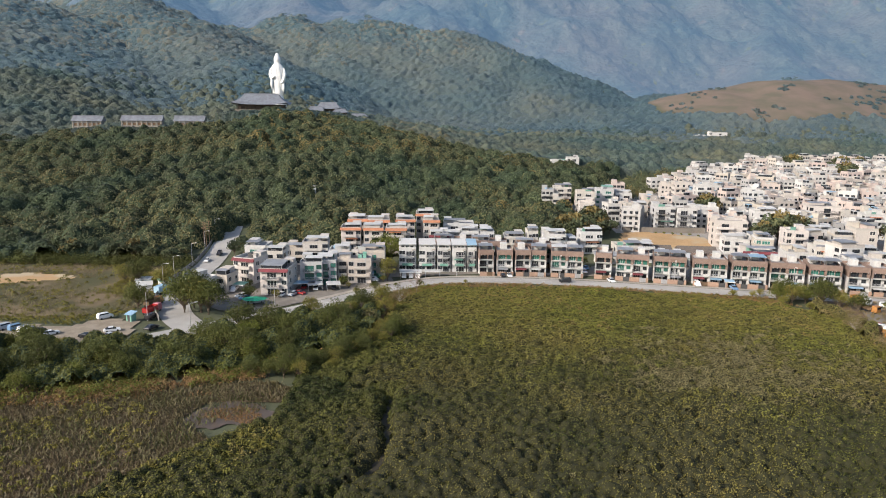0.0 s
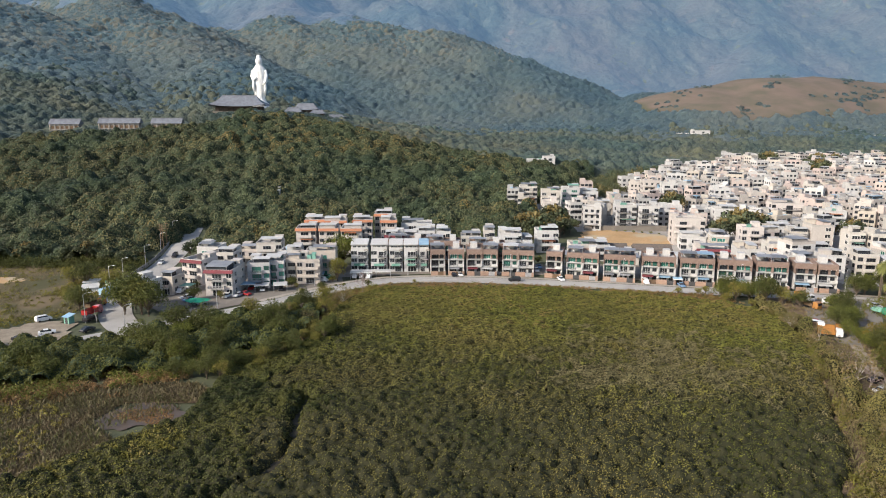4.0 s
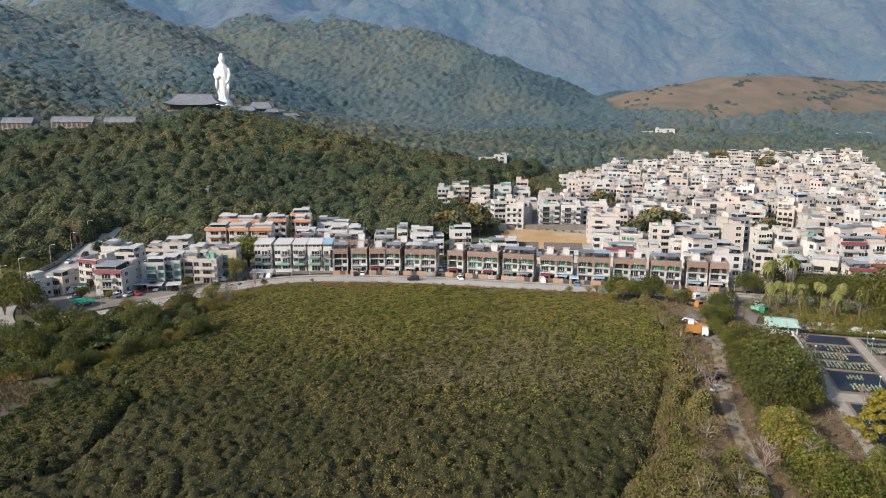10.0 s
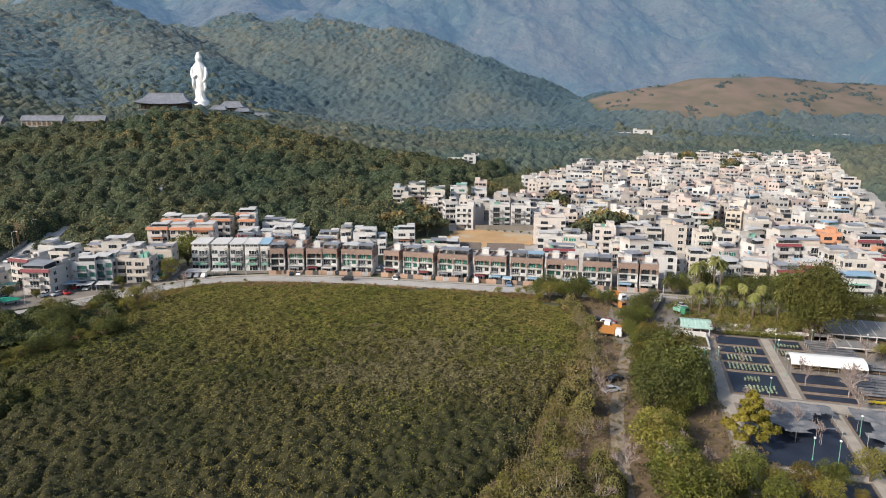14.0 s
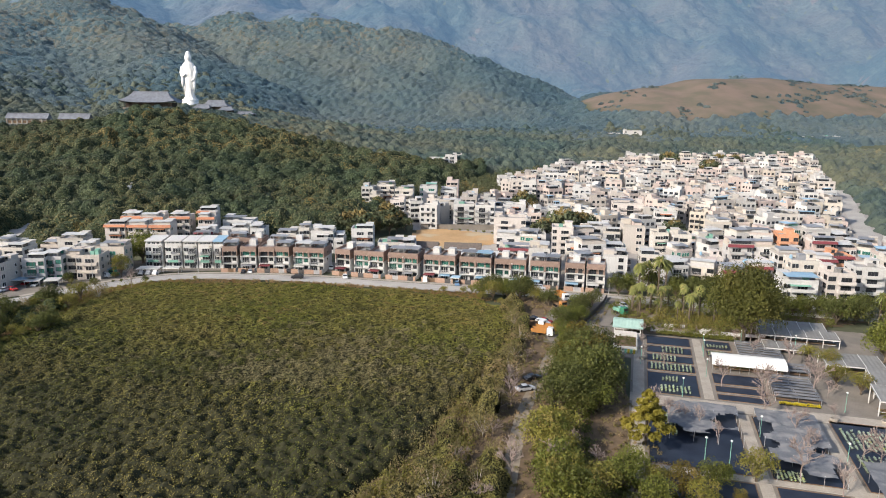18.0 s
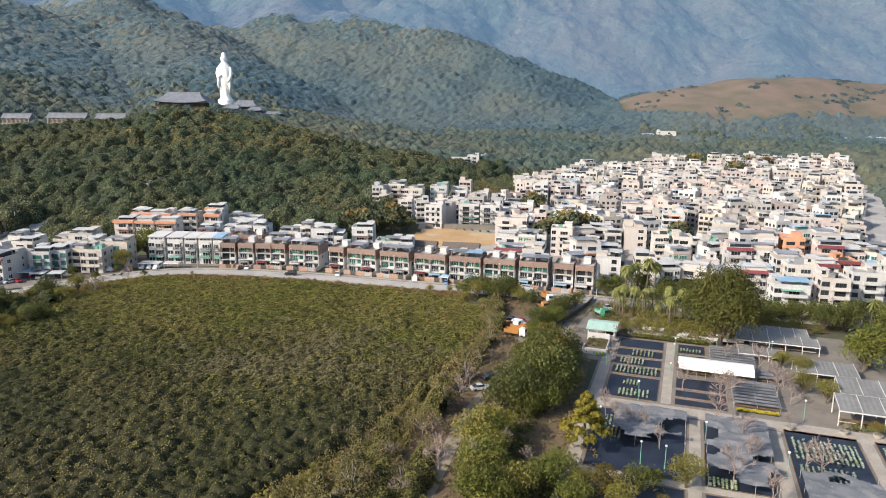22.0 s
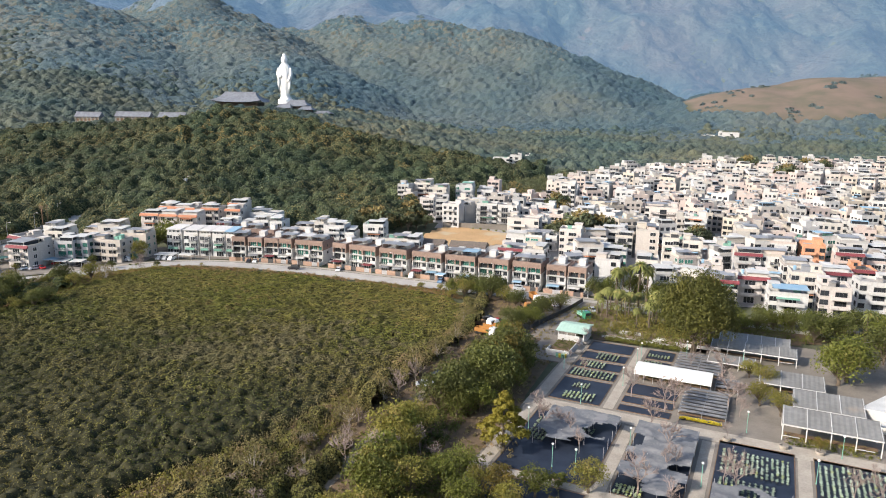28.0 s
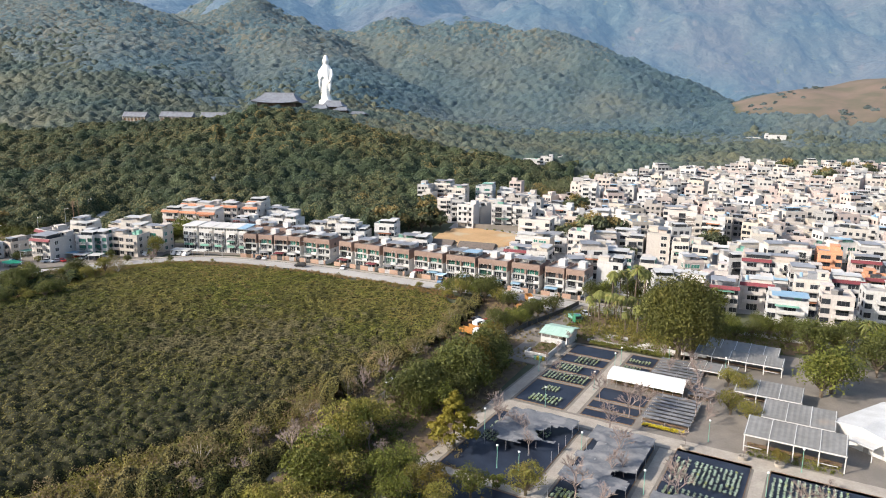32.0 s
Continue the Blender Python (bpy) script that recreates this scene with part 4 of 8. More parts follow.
M["glass_dark"] = glass_mat("glass_dark", (0.030, 0.034, 0.040))
M["glass_green"] = glass_mat("glass_green", (0.035, 0.13, 0.105), var=.6)
FRAMES = [M["plastic_white"], M["dark_metal"], M["metal_rail"]]
_win = {}


def window_mesh(w, h, frame_m, glass_m, bars=1, sill=True):
    """A window that looks to -y: one skin of frame and mullions, with the panes set back in it."""
    key = (w, h, frame_m.name, glass_m.name, bars, sill)
    if key in _win:
        return _win[key]
    t, g, panes = 0.07, Geo(), []
    xs = [-w / 2]
    for k in range(bars + 1):
        a, b = -w / 2 + w * k / (bars + 1), -w / 2 + w * (k + 1) / (bars + 1)
        xs += [a + (t if k == 0 else t / 2), b - (t if k == bars else t / 2)]
    xs.append(w / 2)
    zs = [0, t, h - t, h]
    n = len(xs)
    g.v = [(x, -.10, z) for z in zs for x in xs] + [(x, -.03, z) for z in zs for x in xs]
    o = n * 4
    for j in range(3):
        for i in range(n - 1):
            a, b, c, d = j * n + i, j * n + i + 1, (j + 1) * n + i + 1, (j + 1) * n + i
            if j == 1 and i % 2 == 1:
                panes.append(len(g.f))
                g.f += [(a + o, b + o, c + o, d + o), (a, b, b + o, a + o), (b, c, c + o, b + o), (c, d, d + o, c + o), (d, a, a + o, d + o)]
            else:
                g.f.append((a, b, c, d))
    k = len(g.v)
    g.v += [(-w / 2, .05, 0), (w / 2, .05, 0), (w / 2, .05, h), (-w / 2, .05, h)]
    c0, c1, c2, c3 = 0, n - 1, 4 * n - 1, 3 * n
    g.f += [(k, k + 1, c1, c0), (k + 1, k + 2, c2, c1), (k + 2, k + 3, c3, c2), (k + 3, k, c0, c3)]
    me = g.mesh("window", frame_m)
    me.materials.append(glass_m)
    for p in panes:
        me.polygons[p].material_index = 1
    _win[key] = me
    return me


def rail_mesh(w, d, h, solid=False):
    """A balcony front: a U-shaped parapet, or a rail with bars."""
    g = Geo()
    if solid:
        o = [(-w / 2, 0), (-w / 2, -d), (w / 2, -d), (w / 2, 0)]
        i = [(-w / 2 + .12, 0), (-w / 2 + .12, -d + .12), (w / 2 - .12, -d + .12), (w / 2 - .12, 0)]
        vs = [(x, y, z) for z in (0, h) for x, y in o + i]
        fs = []
        for k in range(3):
            fs += [(k, k + 1, k + 9, k + 8), (k + 5, k + 4, k + 12, k + 13), (k + 8, k + 9, k + 13, k + 12)]
        return g.add(vs, fs + [(4, 0, 8, 12), (3, 7, 15, 11)])
    n = max(3, int(w / .4))
    path = [(-w / 2, 0, 1, 0), (-w / 2, -d, 1, 1)]
    for k in range(1, n):
        x = -w / 2 + w * k / n
        path += [(x - .04, -d, 0, 1), (x + .04, -d, 0, 1)]
    path += [(w / 2, -d, -1, 1), (w / 2, 0, -1, 0)]
    zs = [0, .08, h - .1, h]
    m = len(path)
    g.v = [(x + ix * t, y + iy * t, z) for t in (0, .06) for z in zs for x, y, ix, iy in path]
    o = 4 * m
    for j in range(3):
        for i in range(m - 1):
            if j == 1 and i % 2 == 1 and 0 < i < m - 2:
                continue
            a, b, c, e = j * m + i, j * m + i + 1, (j + 1) * m + i + 1, (j + 1) * m + i
            g.f += [(a, b, c, e), (e + o, c + o, b + o, a + o)]
    for i in range(m - 1):
        g.f += [(3 * m + i, 3 * m + i + 1, 3 * m + i + 1 + o, 3 * m + i + o), (i + o, i + 1 + o, i + 1, i)]
    return g


def hull(w, d, levels, cy=0.0):
    """Four walls in one skin: (height, step out) from the foot to the top."""
    g = Geo()
    for z, o in levels:
        g.v += [(-w / 2 - o, cy - d / 2 - o, z), (w / 2 + o, cy - d / 2 - o, z), (w / 2 + o, cy + d / 2 + o, z), (-w / 2 - o, cy + d / 2 + o, z)]
    for i in range(len(levels) - 1):
        for k in range(4):
            u = (k + 1) % 4
            g.f.append((i * 4 + k, i * 4 + u, i * 4 + 4 + u, i * 4 + 4 + k))
    t = (len(levels) - 1) * 4
    g.f.append((t, t + 1, t + 2, t + 3))
    return g


def kerb_ring(w, d, z0, z1, t=.18, cap=.06):
    """A parapet: outer face, coping, inner face."""
    g = Geo()
    for z, o in ((z0, 0), (z1 - .1, 0), (z1 - .1, cap), (z1, cap), (z1, -t - cap), (z1 - .1, -t - cap), (z1 - .1, -t), (z0, -t)):
        g.v += [(-w / 2 - o, -d / 2 - o, z), (w / 2 + o, -d / 2 - o, z), (w / 2 + o, d / 2 + o, z), (-w / 2 - o, d / 2 + o, z)]
    for i in range(7):
        for k in range(4):
            u = (k + 1) % 4
            g.f.append((i * 4 + k, i * 4 + u, i * 4 + 4 + u, i * 4 + 4 + k))
    return g


def storey_levels(n, fh, foot=-1.5):
    lv = [(foot, 0)]
    for k in range(1, n + 1):
        lv += [(k * fh - .14, 0), (k * fh - .14, .08), (k * fh + .06, .08), (k * fh + .06, 0)]
    return lv


def village_house(m, w=9.0, d=9.5, n=3, fh=2.85, wall=None, seed=0, label="", canopy="sheet_grey", balcony="solid", tiled=None, stair=True, glass="glass_dark", frame_m=None, sides=(-1, 1), group="village houses", full=True):
    """A flat-roofed village house: walls with floor bands, parapet, balconies, windows, a stair house and a rooftop canopy."""
    rs = random.Random(seed)
    wall = M[wall] if wall else WALLS
    e = thing("village_house", m, label or "pale rendered village house with balconies and flat roof", "house", group)
    H = n * fh
    part("wall", hull(w, d, storey_levels(n, fh)), wall, e)
    part("parapet", kerb_ring(w, d, H, H + rs.uniform(.9, 1.25)), wall, e)
    part("roof", Geo().box(-w / 2 + .2, -d / 2 + .2, H + .06, w / 2 - .2, d / 2 - .2, H + .12), M["roof_deck"], e)
    if tiled:
        lo, hi = -d / 2 - 1.0, -d / 2 - .05
        g = Geo().add([(-w / 2 - .4, lo, H - .1), (w / 2 + .4, lo, H - .1), (w / 2 + .4, hi, H + .95), (-w / 2 - .4, hi, H + .95), (-w / 2 - .4, hi, H - .1), (w / 2 + .4, hi, H - .1)],
                      [(0, 1, 2, 3), (0, 3, 4), (1, 5, 2), (0, 4, 5, 1), (3, 2, 5, 4)])
        part("eave", g, M[tiled], e, "sloping tiled eave")
    fm = frame_m or rs.choice(FRAMES)
    gm = M[glass]
    bw = w * rs.uniform(.5, .75)
    bx = rs.choice((-1, 1)) * (w - bw) / 2 * rs.uniform(.3, .9)
    door = window_mesh(round(min(bw - .4, 3.3), 1), 2.2, fm, gm, 2, False)
    win = window_mesh(rs.choice((1.9, 2.4)), 1.6, fm, gm, 1)
    small = window_mesh(1.2, 1.2, fm, gm, 0)
    for k in range(n):
        z = k * fh
        part("window", door, None, e, at=pose(bx, -d / 2 - .02, z + .12))
        side = -1 if bx > 0 else 1
        if (w - bw) / 2 + abs(bx) > 1.4:
            part("window", win, None, e, at=pose(side * (w / 2 - 1.15), -d / 2 - .02, z + 1.0))
        if k > 0 and balcony:
            b = part("balcony", Geo().box(bx - bw / 2, -d / 2 - 1.3, z - .1, bx + bw / 2, -d / 2 - .09, z + .08), wall, e)
            part("railing", rail_mesh(bw, 1.3, 1.05, balcony == "solid").mesh("railing", wall if balcony == "solid" else M["metal_rail" if balcony == "metal" else "dark_metal"]), None, b, at=pose(bx, -d / 2 - .09, z + .08))
        for s in sides:
            part("window", win, None, e, at=pose(s * (w / 2 + .02), -d * .24, z + 1.0, 0, 0, 90 * s))
            if full:
                part("window", small, None, e, at=pose(s * (w / 2 + .02), d * .3, z + 1.1, 0, 0, 90 * s))
    if stair:
        sx = rs.choice((-1, 1)) * (w / 2 - 1.9)
        s = part("stair_house", hull(3.2, 3.9, [(H, 0), (H + 2.4, 0), (H + 2.4, .2), (H + 2.6, .2)], 0), wall, e, at=pose(sx, d / 2 - 2.2, 0))
        if full:
            part("window", small, None, s, at=pose(0, -1.98, H + 1.0))
    if canopy:
        cw, cd = w * rs.uniform(.55, .92), d * rs.uniform(.35, .6)
        cx = (w - cw) / 2 * rs.choice((-1, 1)) * .8
        y0 = -d / 2 + rs.uniform(.3, 1.5)
        z0 = H + 2.35
        c = part("canopy", Geo().box(cx - cw / 2 - .3, y0 - .3, 0, cx + cw / 2 + .3, y0 + cd + .3, .1, pose(0, 0, z0, 3, 0, 0)), M[canopy], e, "sheet metal rooftop canopy")
        if rs.random() < .5:
            part("rooftop_room", Geo().box(cx - cw / 2 + .1, y0 + .2, H, cx + cw / 2 - .1, y0 + cd - .1, z0 - .35), M["glass_dark"] if rs.random() < .4 else wall, c)
        if full:
            post = Geo().box(-.06, -.06, H, .06, .06, z0 - .05).mesh("post", M["metal_rail"])
            for px in (cx - cw / 2 - .1, cx + cw / 2 + .1):
                for py in (y0, y0 + cd):
                    part("post", post, None, c, at=pose(px, py, 0))
    for _ in range(rs.choice((1, 1, 2))):
        ax, ay, aw, ad = rs.uniform(-.3, .3) * w, rs.uniform(-.32, .3) * d, rs.uniform(.6, 1.5), rs.uniform(.5, 1.2)
        lean = rs.uniform(1.2, 2.1)
        g = hull(aw * 2, ad * 2, [(H + .12, 0), (H + lean, 0), (H + lean, .15), (H + lean + .09, .15)])
        part("rooftop_shed", g, M[rs.choice(("sheet_grey", "sheet_white", "roof_deck", "dark_metal", "sheet_green"))], e, at=pose(ax, ay, 0))
    if n > 1 and rs.random() < .45:
        k = rs.randrange(1, n)
        part("awning", Geo().box(-w * .3, -1.5, 0, w * .3, 0, .07, pose(-bx * .6, -d / 2 - .05, k * fh + 2.35, 8, 0, 0)), M[rs.choice(("sheet_green", "sheet_white", "sheet_blue", "sheet_grey", "orange_tile"))], e, "sloping sheet awning")
    if full and rs.random() < .6:
        part("water_tank", Geo().lathe([(0, .55), (1.3, .55), (1.45, .3)], 10), M["sheet_blue"] if rs.random() < .3 else M["metal_rail"], e, at=pose(-w * .3, d * .3, H + .12))
    if full:
        ac = Geo().box(-.45, -.35, 0, .45, 0, .6).mesh("air_conditioner", M["plastic_white"])
        for k in range(1, n):
            if rs.random() < .6:
                part("air_conditioner", ac, None, e, at=pose(-(w / 2), rs.uniform(-.1, .05) * d, k * fh + .6, 0, 0, -90))
    return e


def townhouse(m, w=6.1, d=10.0, seed=0, canopy="sheet_grey", yard=4.6):
    """A terraced villa: white lower floors, a projecting brown top floor, green glazing and a brick-walled yard."""
    rs = random.Random(seed)
    e = thing("townhouse", m, "white and brown three-storey townhouse with green glazing and brick yard wall", "house", "roadside townhouses")
    h1, h2 = 3.0, 5.9
    H = 8.8
    part("wall", Geo().box(-w / 2, 0, -.3, w / 2, d, h2).box(-w / 2, -.9, 0, -w / 2 + .3, 0, h2).box(w / 2 - .3, -.9, 0, w / 2, 0, h2), M["white_paint"], e)
    part("upper_wall", Geo().box(-w / 2, -.05, h2, w / 2, d, H).box(-w / 2, -1.1, h2 + 1.9, w / 2, -.05, H + .95).box(-w / 2, -1.1, h2 - .05, -w / 2 + .35, -.05, h2 + 1.9).box(w / 2 - .35, -1.1, h2 - .05, w / 2, -.05, h2 + 1.9)
         .box(-w / 2, -.05, H, -w / 2 + .2, d, H + .95).box(w / 2 - .2, -.05, H, w / 2, d, H + .95).box(-w / 2 + .2, d - .2, H, w / 2 - .2, d, H + .95), M["brown_clad"], e, "dark brown clad top floor")
    part("roof", Geo().box(-w / 2 + .2, 0, H, w / 2 - .2, d - .2, H + .08), M["roof_deck"], e)
    br = Geo()
    for k in range(4):
        bx = -w / 2 + .8 + (w - 1.6) * k / 3
        br.box(bx - .07, -1.25, h2 + 1.75, bx + .07, -1.1, h2 + 1.95)
    part("trim", br.box(-w / 2, -1.14, h2 - .2, w / 2, -.02, h2 - .05), M["white_paint"], e)
    green = rs.random() < .65
    gm = M["glass_green"] if green else M["glass_dark"]
    for z, gmat in ((.1, M["glass_dark"]), (h1 + .1, M["glass_green"] if rs.random() < .4 else M["glass_dark"]), (h2 + .05, gm)):
        part("window", window_mesh(2.6, 2.2 if z < h2 else 1.8, M["plastic_white"] if green else M["dark_metal"], gmat, 2, False), None, e, at=pose(-w * .2 if z < h2 else -w * .17, -.06, z))
        part("window", window_mesh(1.5, 2.0 if z < h2 else 1.8, M["dark_metal"], gmat, 1, False), None, e, at=pose(w * .27, -.06, z))
    b = part("balcony", Geo().box(-w / 2, -1.3, h1 - .15, w / 2, 0, h1 + .05), M["white_paint"], e)
    part("railing", rail_mesh(w * .55, 1.3, 1.0), M["dark_metal"] if rs.random() < .5 else M["metal_rail"], b, at=pose(-w * .2, 0, h1 + .05))
    part("balcony_wall", Geo().box(w * .1, -1.32, h1 + .05, w / 2, -1.2, h1 + 1.0), M["white_paint"], b)
    for s in (-1, 1):
        for z in (h1 + 1.0, h2 + .9):
            part("window", window_mesh(.9, 1.1, M["dark_metal"], M["glass_dark"], 0), None, e, at=pose(s * (w / 2 + .02), d * .35, z, 0, 0, 90 * s))
    part("yard_wall", Geo().box(-w / 2, -yard, 0, -w * .02, -yard + .22, 1.8), M["brick_wall"], e, "brick yard wall")
    part("yard_wall", Geo().box(w * .36, -yard, 0, w / 2, -yard + .22, 1.8), M["brick_wall"], e, "brick yard wall")
    part("gate", Geo().box(-w * .02, -yard + .06, .05, w * .36, -yard + .14, 1.65), rs.choice([M["dark_metal"], M["timber"], M["metal_rail"]]), e)
    part("side_wall", Geo().box(w / 2 - .15, -yard + .22, 0, w / 2, -.9, 1.6), M["white_paint"], e)
    if rs.random() < .6:
        part("awning", Geo().box(-w * .45, -2.9, 0, w * .2, 0, .08, pose(0, -.2, 2.45, 4, 0, 0)), rs.choice([M["sheet_white"], M["red_tile"], M["sheet_blue"], M["sheet_grey"]]), e)
    if canopy:
        c = part("canopy", Geo().box(-w / 2 + .05, .6, H + 2.3, w / 2 - .05, d * .64, H + 2.42), M[canopy], e, "rooftop canopy")
        post = Geo().box(-.06, -.06, H, .06, .06, H + 2.3).mesh("post", M["metal_rail"])
        for px in (-w / 2 + .3, w / 2 - .3):
            for py in (1.0, d * .6):
                part("post", post, None, c, at=pose(px, py, 0))
    part("stair_house", Geo().box(-1.2, d * .62, H, 1.4, d - .4, H + 2.3), M["white_paint"], e)
    return e


def line_at(pts, x):
    for a, b in zip(pts, pts[1:]):
        if a[0] <= x <= b[0]:
            return a[1] + (b[1] - a[1]) * (x - a[0]) / (b[0] - a[0]), math.degrees(math.atan2(b[1] - a[1], b[0] - a[0]))


FACADE = [(-30, 262), (0, 270), (20, 271), (38, 271), (60, 268), (82, 262), (103, 257), (120, 253), (145, 247), (165, 242)]
UNITS = [(14.8, 20.6), (21.9, 28.2), (29.2, 41.6), (43.4, 55.8), (60.5, 66.6), (68.2, 80.0), (81.7, 93.3), (95.6, 107.6), (109.2, 121.0), (122.2, 133.6), (135.2, 145.6), (147.6, 154.5), (155.1, 161.5)]
ROOFS = ["sheet_grey", None, None, "sheet_grey", "sheet_white", "sheet_grey", None, "sheet_grey", None, "sheet_grey", "sheet_grey", None, None, "sheet_grey", "sheet_blue", None, None, "sheet_grey", "sheet_grey", None, None, None, "sheet_grey", None]
k = 0
for a, b in UNITS:
    n = 2 if b - a > 8 else 1
    for i in range(n):
        x = a + (b - a) * (i + .5) / n
        y, turn = line_at(FACADE, x)
        townhouse(pose(x, y, 0.05, 0, 0, turn), (b - a) / n / max(.9, math.cos(radians(turn))) - .02, 10, k, ROOFS[k])
        k += 1


def behind(x, y, turn, d):
    """The middle of a house whose front's middle stands at x, y."""
    return x - math.sin(radians(turn)) * d / 2, y + math.cos(radians(turn)) * d / 2


def row_house(x, y, w, n, wall, turn=0, d=9.5, dz=0.0, **more):
    cx, cy = behind(x, y, turn, d)
    TAKEN.append((cx, cy, max(w, d) * .62))
    more.setdefault("full", y < 280)
    return village_house(pose(cx, cy, float(land(cx, cy)) + dz, 0, 0, turn), w, d, n, wall=wall, seed=len(TAKEN), **more)


TAKEN = []
# white blocks beside the townhouses, with tall stair windows and carports
for x, w, can in ((-13.7, 7.4, "sheet_white"), (-5.8, 7.2, "sheet_white"), (0.9, 6.0, "sheet_white"), (7.0, 6.4, "sheet_white"), (12.2, 4.4, "sheet_blue")):
    w -= .7
    h = row_house(x, 273.2 + abs(x) * .02, w, 3, "white_paint", 2, 10, fh=3.0, canopy=None, stair=False, balcony="metal", label="white four-level villa with rooftop room and green balconies")
    part("stair_window", window_mesh(.9, 7.2, M["metal_rail"], M["glass_dark"], 0, False), None, h, at=pose(w * .38, -5.06, 1.5), label="tall dark stair window")
    part("rooftop_wall", hull(w - .5, 8.6, [(9.0, 0), (11.3, 0)]), M["white_paint"], h, at=pose(-.1, -.4, 0))
    part("roof_slab", Geo().box(-w / 2 - .2, -5.5, -.12, w / 2 + .1, 4.6, .14, pose(0, 0, 11.5, 3.5, 0, 0)), M["white_paint"] if can != "sheet_blue" else M[can], h, "pale oversailing roof slab")
    arch = Geo()
    for q in range(9):
        a0 = math.pi * q / 8
        arch.v += [(math.cos(a0) * .75, -.12, 8.6 + math.sin(a0) * .75), (math.cos(a0) * .45, -.12, 8.6 + math.sin(a0) * .45), (math.cos(a0) * .75, .1, 8.6 + math.sin(a0) * .75), (math.cos(a0) * .45, .1, 8.6 + math.sin(a0) * .45)]
    for q in range(8):
        j = q * 4
        arch.f += [(j, j + 4, j + 5, j + 1), (j, j + 2, j + 6, j + 4), (j + 1, j + 5, j + 7, j + 3)]
    part("stair_arch", arch, M["concrete_pale"], h, at=pose(w * .38, -5.06, 0))
    part("planter_balcony", Geo().box(-w * .32, -6.5, 2.75, w * .3, -5.1, 2.95).box(-w * .32, -6.5, 2.95, w * .3, -6.38, 3.7), M["sheet_green"], h, "green-glazed front balcony")
    for k in range(3):
        part("window", window_mesh(1.3, 1.1, M["plastic_white"], M["glass_dark"], 1, False), None, h, at=pose((k - 1) * w * .27 - .1, -4.72, 9.6))

# houses on the bend of the road
row_house(-73.6, 252.3, 8.8, 3, "pink_paint", -20, tiled="red_tile", canopy=None, label="pale pink village house with red tiled eaves")
row_house(-58.5, 235.8, 9.6, 3, "pink_paint", -4, d=13, tiled="red_tile", canopy="sheet_grey", balcony="metal", label="white house with a red tiled roof band and glazed balcony")
row_house(-47.6, 247.5, 8.0, 3, "grey_paint", 3, canopy="sheet_white", balcony="metal", glass="glass_green", label="grey rendered house with long glazed balconies")
row_house(-42.4, 250.5, 7.0, 3, "grey_paint", 3, canopy="sheet_white", balcony="dark", glass="glass_green", label="grey rendered house with green balcony railing")
row_house(-36.6, 254.5, 5.0, 3, "beige_tile", 3, d=8, canopy="sheet_grey", label="narrow brown-tiled house with stacked balconies")
row_house(-30.6, 253.5, 8.6, 3, "beige_tile", 3, canopy=None, tiled=None, label="beige stone-clad house with arched balconies")
row_house(-28.0, 265.5, 11.5, 3, "beige_tile", 2, d=8, fh=3.1, canopy="sheet_grey", balcony="metal", glass="glass_green", label="beige house with dark rooftop rooms and green railings")
row_house(-77.6, 238.0, 4.6, 2, "beige_tile", -12, d=8, canopy="sheet_grey", label="small house with air conditioners on its wall")
row_house(-52.6, 284.0, 10.4, 3, "cream_paint", 4, canopy="sheet_white", label="cream house with arched parapet and white rooftop shed")
row_house(-75.5, 276.0, 8.6, 3, "white_paint", -4, canopy="sheet_grey", glass="glass_green", label="white house with green awnings")
row_house(-66.5, 266.0, 9.0, 3, "cream_paint", -4, canopy="sheet_white", label="cream house with white rooftop sheds")
row_house(-60.0, 284.0, 10.4, 2, "beige_tile", 0, canopy="sheet_grey", label="low brown house with dark rooftop canopies")
row_house(-40.6, 270.0, 8.0, 3, "white_paint", 2, d=8, canopy="sheet_white", label="white house behind the tiled houses")
row_house(-86.0, 232.0, 8.0, 2, "white_paint", -30, d=8, canopy=None, balcony=None, label="low roadside house with brick ground floor")
for x, y, w in ((-39.3, 296, 8.4), (-29.6, 296, 8.0), (-19.8, 296, 8.6), (-28.5, 309, 9.6), (-16.5, 311, 8.4), (-4.7, 311, 7.0), (-38, 310, 8.4), (-8.0, 322, 8.0)):
    row_house(x, y, w, 3, "pink_paint", 3, tiled="orange_tile", canopy="sheet_white", fh=3.0, dz=2.4, label="cream terraced house with orange tiled eave")
for x, y, w, n, wall, lab in ((-1.3, 296.8, 7.8, 3, "white_paint", "white house with a maroon roof edge"), (5.8, 307, 8.2, 2, "white_paint", "low white gabled house"), (12.6, 304, 7.6, 3, "white_paint", "white house with glazed roof terrace"),
                              (20.1, 304, 6.2, 3, "white_paint", "white house with glazed roof terrace"), (7.7, 318, 14, 3, "grey_paint", "grey house with greenhouse roof terrace"), (32.4, 307, 8.7, 2, "cream_paint", "cream house with flat terrace"),
                              (40.6, 306, 4.6, 3, "cream_paint", "narrow white rooftop house"), (49.5, 300.9, 9.9, 3, "white_paint", "plain white three-storey house"), (57.0, 300.3, 4.2, 2, "white_paint", "small white two-storey annexe"),
                              (66.7, 306, 9.6, 3, "white_paint", "white house with stepped terraces"), (80.3, 293, 11, 2, "cream_paint", "beige house with dark canopies"), (88.5, 292, 5.5, 2, "white_paint", "white annexe with flat roof")):
    row_house(x, y, w, n, wall, 0, canopy="sheet_grey" if wall != "white_paint" else "sheet_white", tiled="red_tile" if "maroon" in lab else None, label=lab)
